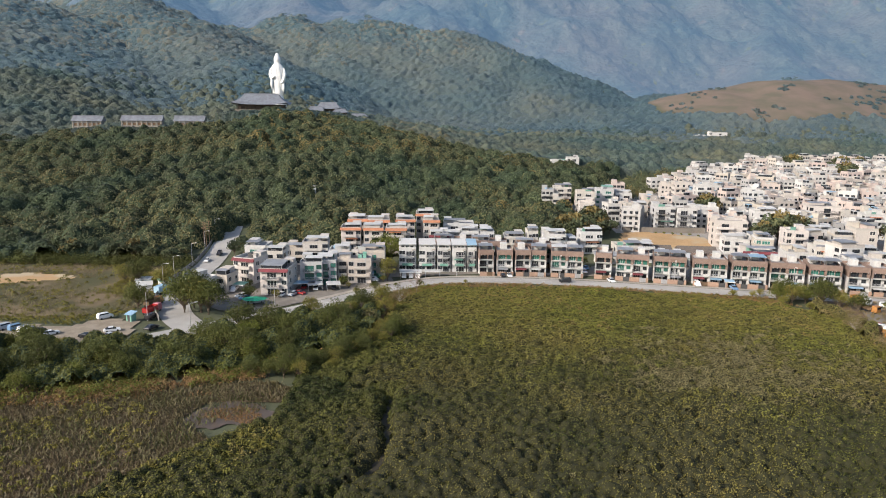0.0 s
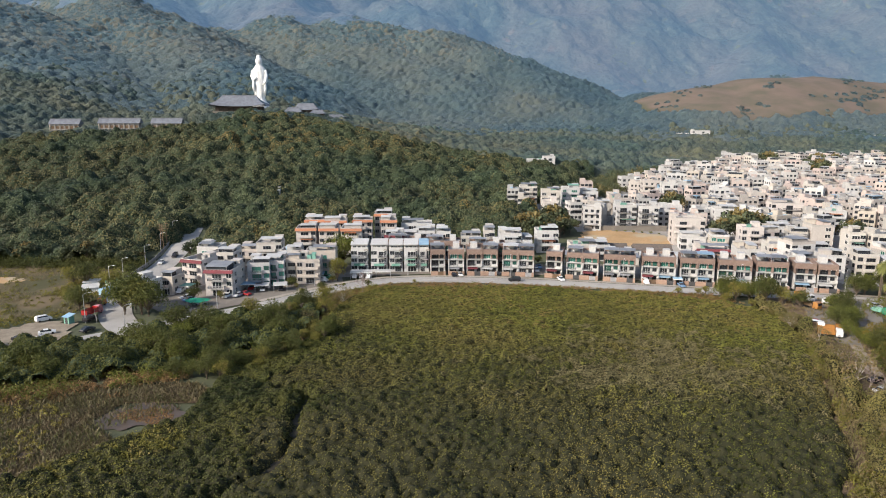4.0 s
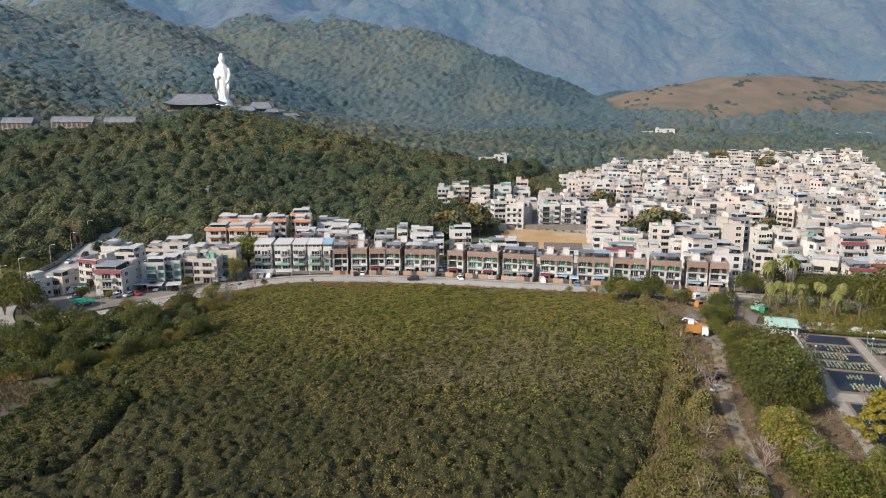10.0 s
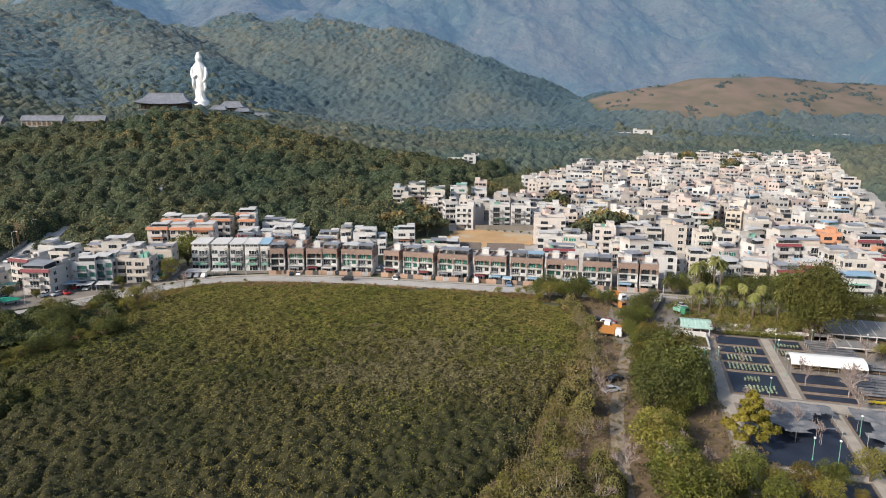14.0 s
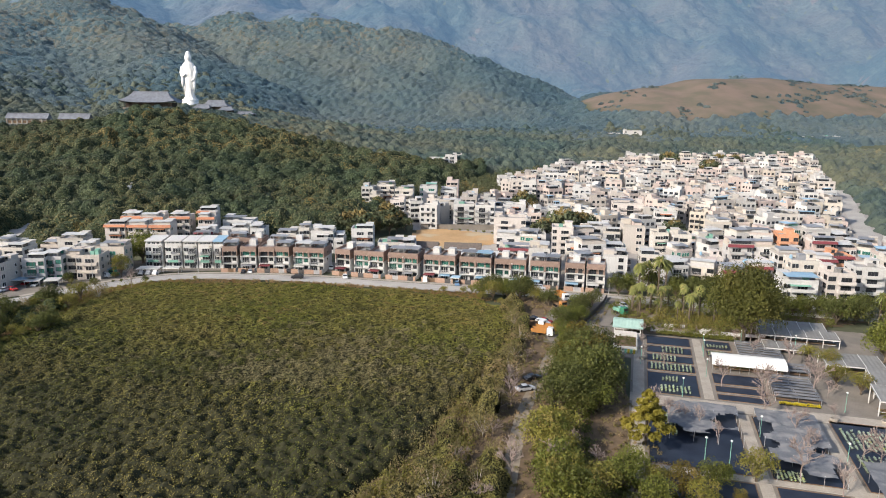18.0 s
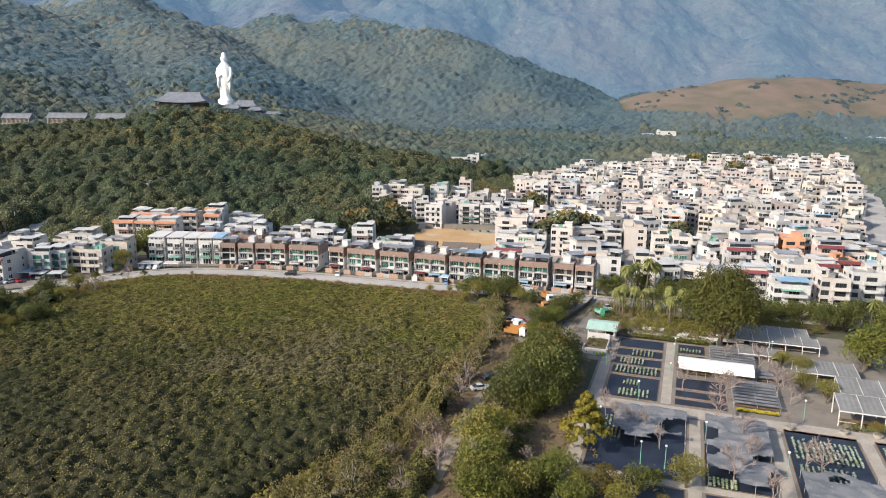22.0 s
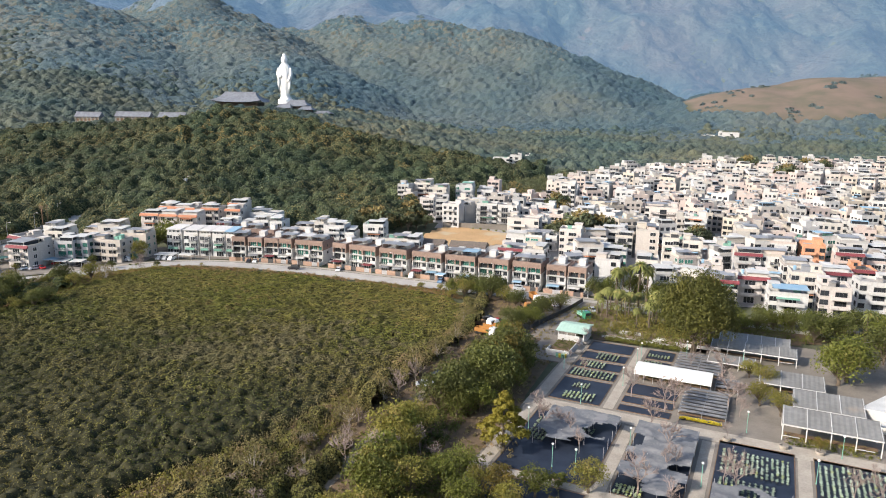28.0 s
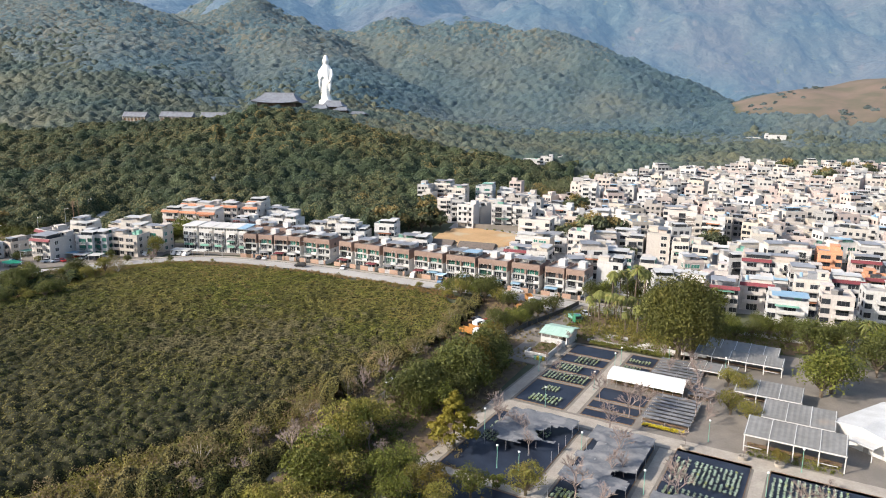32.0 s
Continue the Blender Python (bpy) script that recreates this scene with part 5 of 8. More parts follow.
# a second row of brown townhouses behind
for i, (x, y, w) in enumerate(((0.3, 288.8, 7.6), (8.6, 288.8, 7.6), (16.2, 287.3, 7.2), (23.6, 286.3, 7.2), (34.2, 283, 7.4), (41.8, 282, 7.4))):
    townhouse(pose(x, y, float(land(x, y + 5)), 0, 0, -3), w, 8, 40 + i, None if i % 2 else "sheet_grey", 1.5)
    TAKEN.append((x, y + 4, 7))
# round the earth yard and beyond
for x, y, w, n, wall, can, lab in ((134.5, 320, 14.8, 4, "pink_paint", None, "long salmon-pink four-storey block"), (133, 308, 10.8, 2, "white_paint", "sheet_white", "low white house with tin roof"), (145.3, 312, 10.2, 2, "white_paint", "sheet_grey", "white house with grey tin roof"),
                                   (133, 285, 13, 2, "pink_paint", "sheet_grey", "low pink house with maroon roof"), (114, 353, 10.4, 4, "grey_paint", None, "dark grey modern block with white balconies"), (124.8, 351.4, 9.9, 4, "grey_paint", None, "dark grey modern block with white balconies"),
                                   (105, 372, 11.2, 3, "cream_paint", "sheet_white", "cream house with dark rooftop canopy"), (142, 370, 12, 3, "white_paint", None, "plain white flat-roofed house"), (81.4, 392, 10.3, 4, "cream_paint", "sheet_grey", "tall cream-painted corner house"),
                                   (95, 405, 10, 4, "grey_paint", "sheet_green", "grey house with green rooftop cage"), (107, 409, 9.4, 3, "white_paint", "sheet_white", "white house with dark glazed top"), (70, 404, 10, 4, "cream_paint", "sheet_grey", "cream house at the wood's edge"),
                                   (78.5, 374, 7.7, 3, "pink_paint", None, "tan rendered three-storey house"), (118.6, 391, 8, 3, "beige_tile", "sheet_grey", "beige house with dark tin roof"), (155, 412, 8.6, 5, "white_paint", None, "white corner tower house"),
                                   (156, 300.6, 9.2, 4, "pink_paint", None, "pale pink four-storey corner house"), (157, 281, 5.8, 3, "cream_paint", None, "cream house with small windows"), (166, 285, 8.3, 3, "cream_paint", "sheet_grey", "peach house with arched red eaves"),
                                   (172.5, 276, 10.3, 3, "white_paint", "sheet_white", "white house with green balcony doors"), (176, 317, 10.5, 3, "grey_paint", "sheet_white", "grey house with glazed top"), (202, 364, 16, 4, "pink_paint", "sheet_grey", "long pink house with dark balconies"),
                                   (215, 341, 9.8, 4, "white_paint", None, "tall white house with blue windows"), (162, 345, 11, 4, "white_paint", "sheet_white", "white house beside the trees"), (196.5, 291, 6.4, 4, "cream_paint", None, "blank grey gable house"),
                                   (204.5, 287, 7.6, 4, "cream_paint", None, "cream house with stacked balconies"), (206, 258, 8.2, 3, "pink_paint", None, "salmon-pink terraced village house"), (206, 236, 8.4, 3, "pink_paint", "sheet_grey", "cream house with maroon tiled eaves"),
                                   (217, 243, 9.6, 3, "pink_paint", "sheet_white", "cream house with maroon tiled eaves"), (222, 222, 11, 3, "white_paint", "sheet_blue", "white modern house with solar roof"), (235, 221, 8.6, 4, "pink_paint", None, "beige four-storey village house"),
                                   (250, 230, 10, 4, "white_paint", None, "white four-storey house with balconies"), (250.6, 289, 8.2, 4, "orange_paint", None, "bright orange-brown village house"), (248, 256, 9.4, 3, "white_paint", "sheet_white", "white house with maroon tiled eaves"),
                                   (259, 262, 7.6, 3, "orange_paint", None, "orange-red house with tiled eaves"), (233, 240, 10, 4, "cream_paint", None, "cream four-storey village house"), (184, 262, 8.0, 3, "cream_paint", "sheet_white", "cream house with white canopy"),
                                   (194, 258, 10, 2, "white_paint", "sheet_white", "low white tin-roofed house"), (268, 240, 10, 4, "cream_paint", "sheet_grey", "cream four-storey village house"), (285, 246, 10, 3, "white_paint", "sheet_white", "white flat-roofed village house")):
    row_house(x, y, w, n, wall, -8 if x > 120 else -3, canopy=can, tiled="red_tile" if "maroon" in lab or "tiled" in lab else None, glass="glass_green" if "green" in lab else "glass_dark", label=lab, balcony="dark" if "dark" in lab else "solid", sides=(-1,) if x > 190 else (-1, 1))

# the rest of the village: designs repeated with turns and colours of their own
rs = random.Random(11)
DESIGNS = []
for k in range(12):
    DESIGNS.append(dict(w=rs.choice((7.4, 8.2, 9.0, 10.2)), d=rs.choice((7.8, 8.6, 9.4)), n=rs.choice((3, 3, 3, 4, 4, 2)), fh=rs.uniform(2.75, 3.0), seed=k, canopy=rs.choice(["sheet_grey", "sheet_white", "sheet_white", None, "sheet_grey", "sheet_blue"]),
                        balcony=rs.choice(["solid", "solid", "metal", "dark"]), tiled="red_tile" if k == 5 else None, glass=rs.choice(["glass_dark", "glass_dark", "glass_dark", "glass_green"])))
VILLAGE_TREES = [(176, 300, 5), (150, 322, 8), (160, 326, 8), (170, 330, 7), (212, 322, 6), (218, 328, 5), (240, 280, 5), (330, 600, 8), (345, 606, 7), (356, 600, 7), (300, 600, 8), (312, 540, 8), (262, 470, 6), (150, 390, 7), (246, 250, 4), (136, 330, 5)]
TAKEN += VILLAGE_TREES + [(96, 328, 13), (112, 328, 13), (124, 330, 11), (92, 303, 9), (112, 301, 9), (112, 289, 8), (128, 283, 6)]
VILLAGE_EDGE = [(300, 300), (317, 341), (348, 406), (400, 517), (450, 630), (477, 685)]
spots = []
for row in range(0, 38):
    yy = 246 + row * 12.1
    for colm in range(0, 45):
        xx = 50 + colm * 11.3 + (row % 2) * 5 + rs.uniform(-2.4, 2.4)
        y2 = yy + rs.uniform(-2.2, 2.2) - (xx - 250) * .06
        if y2 > 300 and xx > np.interp(y2, [p[1] for p in VILLAGE_EDGE], [p[0] for p in VILLAGE_EDGE]) - 10:
            continue
        if inside(xx, y2, VILLAGE) and not inside(xx, y2, EARTH_YARD) and rs.random() < .97 and all((xx - a) ** 2 + (y2 - b) ** 2 > (r + 4.6) ** 2 for a, b, r in TAKEN):
            if not (xx < 150 and 415 < y2 < 470 and rs.random() < .6):
                spots.append((xx, y2))
made, far = {}, []
for xx, y2 in spots:
    k = rs.randrange(len(DESIGNS))
    turn = -9 + rs.uniform(-6, 6) + rs.choice((0, 0, 0, 18, -24, 28, 90))
    if y2 > 322:
        far.append((xx, y2, turn, k))
        continue
    m = pose(xx, y2, float(land(xx, y2)) + .05, 0, 0, turn)
    kk = (k, y2 < 262)
    if kk in made:
        copy_thing(made[kk], m)
    else:
        made[kk] = village_house(m, full=y2 < 262, sides=(-1,), **DESIGNS[k])


def island_paint(name, like):
    """The village's house paints, chosen for each joined piece."""
    m = like.copy()
    m.name = name
    nt = m.node_tree
    g = nt.nodes.new("ShaderNodeNewGeometry")
    for l in list(nt.links):
        if l.from_node.type == "OBJECT_INFO":
            nt.links.new(g.outputs["Random Per Island"], l.to_socket)
    return m


# houses at the village's far end: body, roof, rooftop shed and glazing; the farthest joined
far.sort(key=lambda h: h[1])
joined = {"wall": Geo(), "roof": Geo(), "canopy": Geo(), "window": Geo()}
for rank, (xx, y2, turn, k) in enumerate(far):
    D = DESIGNS[k]
    w, d, fh = D["w"] * rs.uniform(.8, 1.15), D["d"] * rs.uniform(.85, 1.1), D["fh"]
    n = rs.choice((2, 3, 3, 3, 4))
    H = n * fh
    m = pose(xx, y2, float(land(xx, y2)), 0, 0, turn)
    single = rank < 175
    if single:
        e = thing("village_house", m, "pale flat-roofed house packed into the far village", "house", "village houses")
    body = hull(w, d, storey_levels(n, fh) + [(H + 1.0, 0), (H + 1.0, -.2), (H + .1, -.2)])
    sx = rs.choice((-.28, .28)) * w
    body.box(sx - 1.6, d * .05, H, sx + 1.6, d * .45, H + 2.5)
    glazing, shed = Geo(), Geo()
    if rs.random() < .8:
        a0, a1 = sorted((rs.uniform(-.48, .1) * w, rs.uniform(.1, .48) * w))
        b0 = rs.uniform(-.48, -.25) * d
        b1 = b0 + rs.uniform(.3, .6) * d
        shed.box(a0, b0, H + 2.3, a1, b1, H + 2.42)
        for px in (a0 + .1, a1 - .1):
            shed.box(px - .06, b0 + .1, H, px + .06, b0 + .22, H + 2.3)
        if rs.random() < .6:
            glazing.box(a0 + .2, b0 + .3, H + 1.0, a1 - .2, b1 - .2, H + 2.2)
    for _ in range(rs.randrange(4)):
        bx, by, bs = rs.uniform(-.4, .4) * w, rs.uniform(-.4, .4) * d, rs.uniform(.3, .8)
        shed.box(bx - bs, by - bs, H + .1, bx + bs, by + bs, H + rs.uniform(.8, 1.7))
    for f in range(n):
        ww = rs.uniform(.6, 1.1)
        for wx in (-.32, 0, .3):
            glazing.box(wx * w - ww, -d / 2 - .06, f * fh + .7, wx * w + ww, -d / 2 + .05, f * fh + 2.2)
        for wy in (-.3, 0, .28):
            ws = rs.uniform(.45, .9)
            glazing.box(-w / 2 - .06, wy * d - ws, f * fh + .8, -w / 2 + .05, wy * d + ws, f * fh + 2.15)
        if f and rs.random() < .8:
            body.box(-w * .42, -d / 2 - 1.3, f * fh - .1, w * .2, -d / 2 - .1, f * fh + .85)
    deck = Geo().box(-w / 2 + .2, -d / 2 + .2, H + .1, w / 2 - .2, d / 2 - .2, H + .16)
    if not single:
        for nm, g in (("wall", body), ("roof", deck), ("canopy", shed), ("window", glazing)):
            joined[nm].add([tuple(m @ Vector(p)) for p in g.v], g.f)
        continue
    part("wall", body, WALLS, e)
    part("roof", deck, M["roof_deck"], e)
    if shed.f:
        part("canopy", shed, M[rs.choice(("sheet_white", "sheet_grey", "sheet_grey", "sheet_blue", "sheet_white"))], e)
    tagged(part("window", glazing, M["glass_dark"], e), kind="stuff")

quarter = thing("village_quarter", pose(0, 0, 0), "packed pale flat-roofed houses at the far end of the village", "houses", kind="stuff")
for nm, mm in (("wall", island_paint("far_paint", WALLS)), ("roof", M["roof_deck"]), ("canopy", M["sheet_white"]), ("window", M["glass_dark"])):
    tagged(part(nm, joined[nm], mm, quarter), kind="stuff")

# lone houses in the wood
for x, y, n, w, lab in ((348, 890, 2, 22, "white house in the wood below the brown hill"), (322, 884, 1, 16, "low white building in the wood"), (100, 596, 1, 14, "white-roofed house in the valley wood"), (112, 600, 2, 10, "white house in the valley wood"),
                        (122, 640, 1, 8, "small white house in the valley wood"), (-73, 384, 2, 6, "grey house half hidden in the knoll's wood"), (560, 860, 1, 16, "white building at the hill's foot"), (590, 868, 1, 18, "long white building at the hill's foot")):
    row_house(x, y, w, n, "white_paint" if y > 500 else "grey_paint", 0, canopy=None, balcony=None, stair=n > 1 and y > 500, label=lab, full=False, dz=1.0 if y > 500 else -1.5)

# ---- trees ----
def tree_parts(e, h, r, leaf, n=420, size=.42, lobes=9, spread=.75, trunk_r=.22, seed=0, low=.35, flat=.8, bark=None):
    """A tapered trunk with limbs, and a crown of leaf clumps on several uneven lobes."""
    rs = random.Random(seed)
    limbs = Geo()
    fork = h * low
    limbs.tube([(0, 0, -.3), (rs.uniform(-.1, .1), rs.uniform(-.1, .1), fork * .6), (rs.uniform(-.2, .2), rs.uniform(-.2, .2), fork)], [trunk_r * 1.25, trunk_r, trunk_r * .8], 8)
    cs, rr = [], []
    for k in range(lobes):
        a = k * 2.4 + rs.uniform(-.4, .4)
        q = math.sqrt((k + .5) / lobes) * spread
        c = (math.cos(a) * r * q, math.sin(a) * r * q, fork + (h - fork) * (1 - .6 * q * q) * rs.uniform(.3, .86))
        cs.append(c)
        rr.append(r * rs.uniform(.36, .54))
        limbs.tube([(0, 0, fork * .85), (c[0] * .45, c[1] * .45, (fork + c[2]) * .5), (c[0] * .9, c[1] * .9, c[2])], [trunk_r * .55, trunk_r * .35, trunk_r * .1], 5)
    part("trunk", limbs, bark or M["bark"], e)
    v, tint = crowns(np.array(cs), np.array(rr), np.array(rr) * flat, max(8, n // lobes), size, low=-.6, wild=.55)
    part("crown", leaf_mesh("crown", v, tint, M[leaf]), None, e)


TREES = {}


def tree(kind, x, y, scale=1.0, z=None, label=None, stretch=1.0, turn=None):
    """One of the kinds of tree, at its own size and turn."""
    spec = TREE_KINDS[kind]
    z = float(land(x, y)) if z is None else z
    turn = RNG.uniform(0, 360) if turn is None else turn
    m = pose(x, y, z, 0, 0, turn) @ Matrix.Diagonal((scale, scale, scale * stretch, 1))
    variant = (kind, int(RNG.integers(0, 3)))
    if variant in TREES:
        e = copy_thing(TREES[variant], m)
    else:
        e = thing("tree", m, spec[0], "tree", "trees")
        spec[1](e, hash_seed(variant))
        TREES[variant] = e
    if label:
        tagged(e, label)
    return e


def hash_seed(variant):
    return sum(ord(ch) for ch in variant[0]) * 7 + variant[1]


def bare_parts(e, seed, h=6.0, col="twig"):
    """A leafless tree: limbs that fork into fine twigs."""
    rs = random.Random(seed)
    g = Geo()

    def grow(p, d, length, rad, depth):
        q = p + d * length
        g.tube([tuple(p), tuple((p + q) / 2 + Vector((rs.uniform(-.06, .06), rs.uniform(-.06, .06), 0)) * length), tuple(q)], [rad, rad * .8, rad * .6], 3 if depth > 1 else 5, cap=False)
        if depth < 4:
            for _ in range(4 if depth < 2 else 3):
                t = rs.uniform(.45, 1.0)
                nd = (d + Vector((rs.uniform(-1, 1), rs.uniform(-1, 1), rs.uniform(-.2, .5))) * 1.0).normalized()
                grow(p + (q - p) * t, nd, length * rs.uniform(.55, .78), max(.03, rad * .58), depth + 1)
    grow(Vector((0, 0, -.2)), Vector((rs.uniform(-.1, .1), rs.uniform(-.1, .1), 1)).normalized(), h * .40, .095, 0)
    part("branchwork", g, M[col], e)


def palm_parts(e, seed, h=7.0, fronds=26, length=1.9, droop=.75, wide=.5, leaf="leaf_palm"):
    """A palm: ringed trunk and a head of bent, folded fronds."""
    rs = random.Random(seed)
    lean = (rs.uniform(-.3, .3), rs.uniform(-.3, .3))
    part("trunk", Geo().tube([(0, 0, -.2), (lean[0] * .4, lean[1] * .4, h * .5), (lean[0], lean[1], h)], [.24, .17, .15], 7), M["bark"], e)
    g = Geo()
    for k in range(fronds):
        a = k * 2.4
        el = 1.25 - 1.9 * (k / fronds) + rs.uniform(-.15, .15)
        d = Vector((math.cos(a) * math.cos(el), math.sin(a) * math.cos(el), math.sin(el)))
        side = Vector((-math.sin(a), math.cos(a), 0))
        p = Vector((lean[0], lean[1], h))
        L = length * rs.uniform(.8, 1.15)
        rows = []
        for i in range(5):
            t = i / 4
            c = p + d * L * t + Vector((0, 0, -droop * L * t * t * .7))
            wv = wide * math.sin(math.pi * min(.97, .12 + t * .85)) * length * .5
            rows.append([c - side * wv - Vector((0, 0, wv * .35)), c, c + side * wv - Vector((0, 0, wv * .35))])
        b = len(g.v)
        for r3 in rows:
            g.v += [tuple(q) for q in r3]
        for i in range(4):
            for s in (0, 1):
                j = b + i * 3 + s
                g.f.append((j, j + 1, j + 4, j + 3))
    me = g.mesh("palm_head", M[leaf])
    me.attributes.new("tint", "FLOAT", "FACE").data.foreach_set("value", np.repeat(np.array([rs.random() for _ in range(fronds)], np.float32), 8)[:len(me.polygons)])
    part("palm_head", me, None, e)


def cone_parts(e, seed, h=7.5, r=3.6, leaf="leaf_gold"):
    """A tiered feathery tree, broad below and pointed above."""
    rs = random.Random(seed)
    part("trunk", Geo().tube([(0, 0, -.2), (.1, 0, h * .5), (0, .1, h * .95)], [.2, .14, .04], 7), M["bark"], e)
    cs, rr = [], []
    for k in range(34):
        t = k / 34
        a = k * 2.4
        q = r * (1 - t) ** .8 * rs.uniform(.45, .85)
        cs.append((math.cos(a) * q, math.sin(a) * q, h * (.26 + .72 * t)))
        rr.append(.35 + .75 * (1 - t))
    v, tint = crowns(np.array(cs), np.array(rr), np.array(rr) * .5, 190, .19, low=-.4, wild=.5)
    part("crown", leaf_mesh("crown", v, tint, M[leaf]), None, e)


TREE_KINDS = {
    "lush": ("leafy green broadleaf tree with full crown", lambda e, s: tree_parts(e, 6.0, 3.3, "leaf_lush", 2900, .130, 22, seed=s, low=.18, flat=.95)),
    "dark": ("dense dark green tree with full crown", lambda e, s: tree_parts(e, 6.0, 3.3, "leaf_dark", 2900, .130, 22, seed=s, low=.18, flat=.95)),
    "olive": ("thin olive-yellow tree with feathery crown", lambda e, s: tree_parts(e, 6.0, 3.0, "leaf_olive", 2500, .115, 22, seed=s, low=.18)),
    "wisp": ("feathery brownish tree with sparse crown", lambda e, s: tree_parts(e, 5.5, 2.6, "leaf_wisp", 900, .13, 16, .95, .12, s, .15, 1.0, M["twig_pale"])),
    "rust": ("tree with a rusty flowering crown", lambda e, s: tree_parts(e, 6.5, 3.2, "leaf_rust", 2700, .130, 22, seed=s, low=.2)),
    "banyan": ("huge dark green spreading banyan tree", lambda e, s: tree_parts(e, 22, 12, "leaf_banyan", 30000, .28, 64, .82, .8, s, .2, .95)),
    "hill": ("tall green tree at the wood's edge", lambda e, s: tree_parts(e, 10, 5.0, "leaf_hill", 1100, .45, 14, seed=s, trunk_r=.3, low=.2)),
    "bare": ("leafless reddish-brown tree with fine twigs", lambda e, s: bare_parts(e, s)),
    "palm": ("fan palm with a round grey-green head", lambda e, s: palm_parts(e, s, 7.0, 64, 1.6, 1.1, .42)),
    "plume": ("feathery palm with drooping fronds", lambda e, s: palm_parts(e, s, 10.0, 34, 2.5, .95, .2)),
    "gold": ("golden-yellow tiered tree with feathery leaves", lambda e, s: cone_parts(e, s)),
    "bushy": ("low round green bush", lambda e, s: tree_parts(e, 2.6, 1.7, "leaf_lush", 520, .17, 8, .7, .1, s, .1)),
}


def brush(name, poly, step, r, n, size, leaf, label, lift=.5, tall=1.0, category="scrub", gaps=.15):
    """Undergrowth over a stretch of ground."""
    x0, x1 = min(p[0] for p in poly), max(p[0] for p in poly)
    y0, y1 = min(p[1] for p in poly), max(p[1] for p in poly)
    x, y = scatter(x0, x1, y0, y1, step, lambda x, y: inside(x, y, poly) & (fbm(x / 7, y / 7, 3, len(name)) > .25 + gaps))
    rad = RNG.uniform(*r, len(x))
    v, tint = crowns(np.stack([x, y, land(x, y) + rad * lift], -1), rad, rad * tall, int(n * 1.8), size * .78, low=-.3, wild=.6)
    return solo(name, leaf_mesh(name, v, tint, M[leaf]), None, label, category, kind="stuff")


def blades(name, poly, step, h, leaf, label, category="reeds", lean=.35, keep=None):
    """Standing stalks of reed or dry grass, as slim upright leaves."""
    x0, x1 = min(p[0] for p in poly), max(p[0] for p in poly)
    y0, y1 = min(p[1] for p in poly), max(p[1] for p in poly)
    x, y = scatter(x0, x1, y0, y1, step, lambda x, y: inside(x, y, poly) & (fbm(x / 8, y / 8, 3, len(name) + 2) > .16) & (True if keep is None else keep(x, y)))
    N = len(x)
    base = np.stack([x, y, land(x, y) - .05], -1)
    hh = RNG.uniform(*h, N)[:, None]
    a = RNG.uniform(0, 6.28, N)
    side = np.stack([np.cos(a), np.sin(a), 0 * a], -1) * (.05 + .07 * RNG.uniform(size=(N, 1)))
    top = base + np.stack([RNG.normal(0, lean, N), RNG.normal(0, lean, N), np.ones(N)], -1) * hh
    v = np.stack([base - side * 1.6, base + side * 1.6, top + side, top - side], 1).reshape(-1, 3)
    patchy = fbm(x / 5, y / 5, 3, 31)
    return solo(name, leaf_mesh(name, v, np.clip(patchy * .8 + RNG.uniform(-.15, .35, N), 0, 1), M[leaf]), None, label, category, kind="stuff")


# ---- plant nursery ----
N0 = pose(162, 144, 0, 0, 0, -16)
M["net"] = mat("net", (0.17, 0.177, 0.19), (0.125, 0.132, 0.145), 0.75, scale=0.35, fine=2.5, third=(0.215, 0.215, 0.22), tscale=0.4)
M["tunnel_film"] = mat("tunnel_film", (0.82, 0.82, 0.80), (0.74, 0.73, 0.70), 0.45, scale=0.25)
M["glaucous"] = leaf_mat("glaucous", (0.24, 0.32, 0.25), (0.50, 0.58, 0.48), (0.36, 0.40, 0.16), 0.85)
M["yellow_flower"] = leaf_mat("yellow_flower", (0.45, 0.36, 0.02), (0.70, 0.58, 0.05), (0.50, 0.45, 0.05), 0.9)
M["steel_roof"] = mat("steel_roof", (0.22, 0.22, 0.215), (0.165, 0.162, 0.155), 0.75, metal=0.0, scale=0.15, fine=1.0, third=(0.30, 0.25, 0.20), tscale=0.12, tlo=0.58, thi=0.75)
M["paving_red"] = mat("paving_red", (0.34, 0.26, 0.21), (0.27, 0.20, 0.17), 0.9, scale=0.5)
M["soil"] = mat("soil", (0.17, 0.12, 0.075), (0.11, 0.08, 0.05), 0.95, scale=0.5)


def npt(u, v):
    p = N0 @ Vector((u, v, 0))
    return p.x, p.y


def nrect(u0, v0, u1, v1):
    return [npt(u0, v0), npt(u1, v0), npt(u1, v1), npt(u0, v1)]


solo("nursery_yard", Geo().box(-17.2, -60, -.3, 66, 48, .03).box(-27, 26, -.3, -17.2, 54, .03).box(14, 48, -.3, 66, 68, .03), M["concrete"], "grey concrete nursery yard", "yard", kind="structure", m=N0)
LANES = [(-16.6, -60, -13.9, 47), (-.6, 3.2, 1.6, 47), (5.6, -60, 7.8, -3.6), (20.9, -60, 23.4, -3.2), (38.0, -60, 40.2, -1.0), (-17.2, -2.6, 66, 2.2), (-17, -33.2, 66, -31.2)]
for i, (a, b, c, d) in enumerate(LANES):
    solo("path_%d" % (i + 1), Geo().box(a, b, 0, c, d, .07 + .004 * i), M["concrete_pale"], "pale concrete path between nursery beds", "path", kind="structure", m=N0)
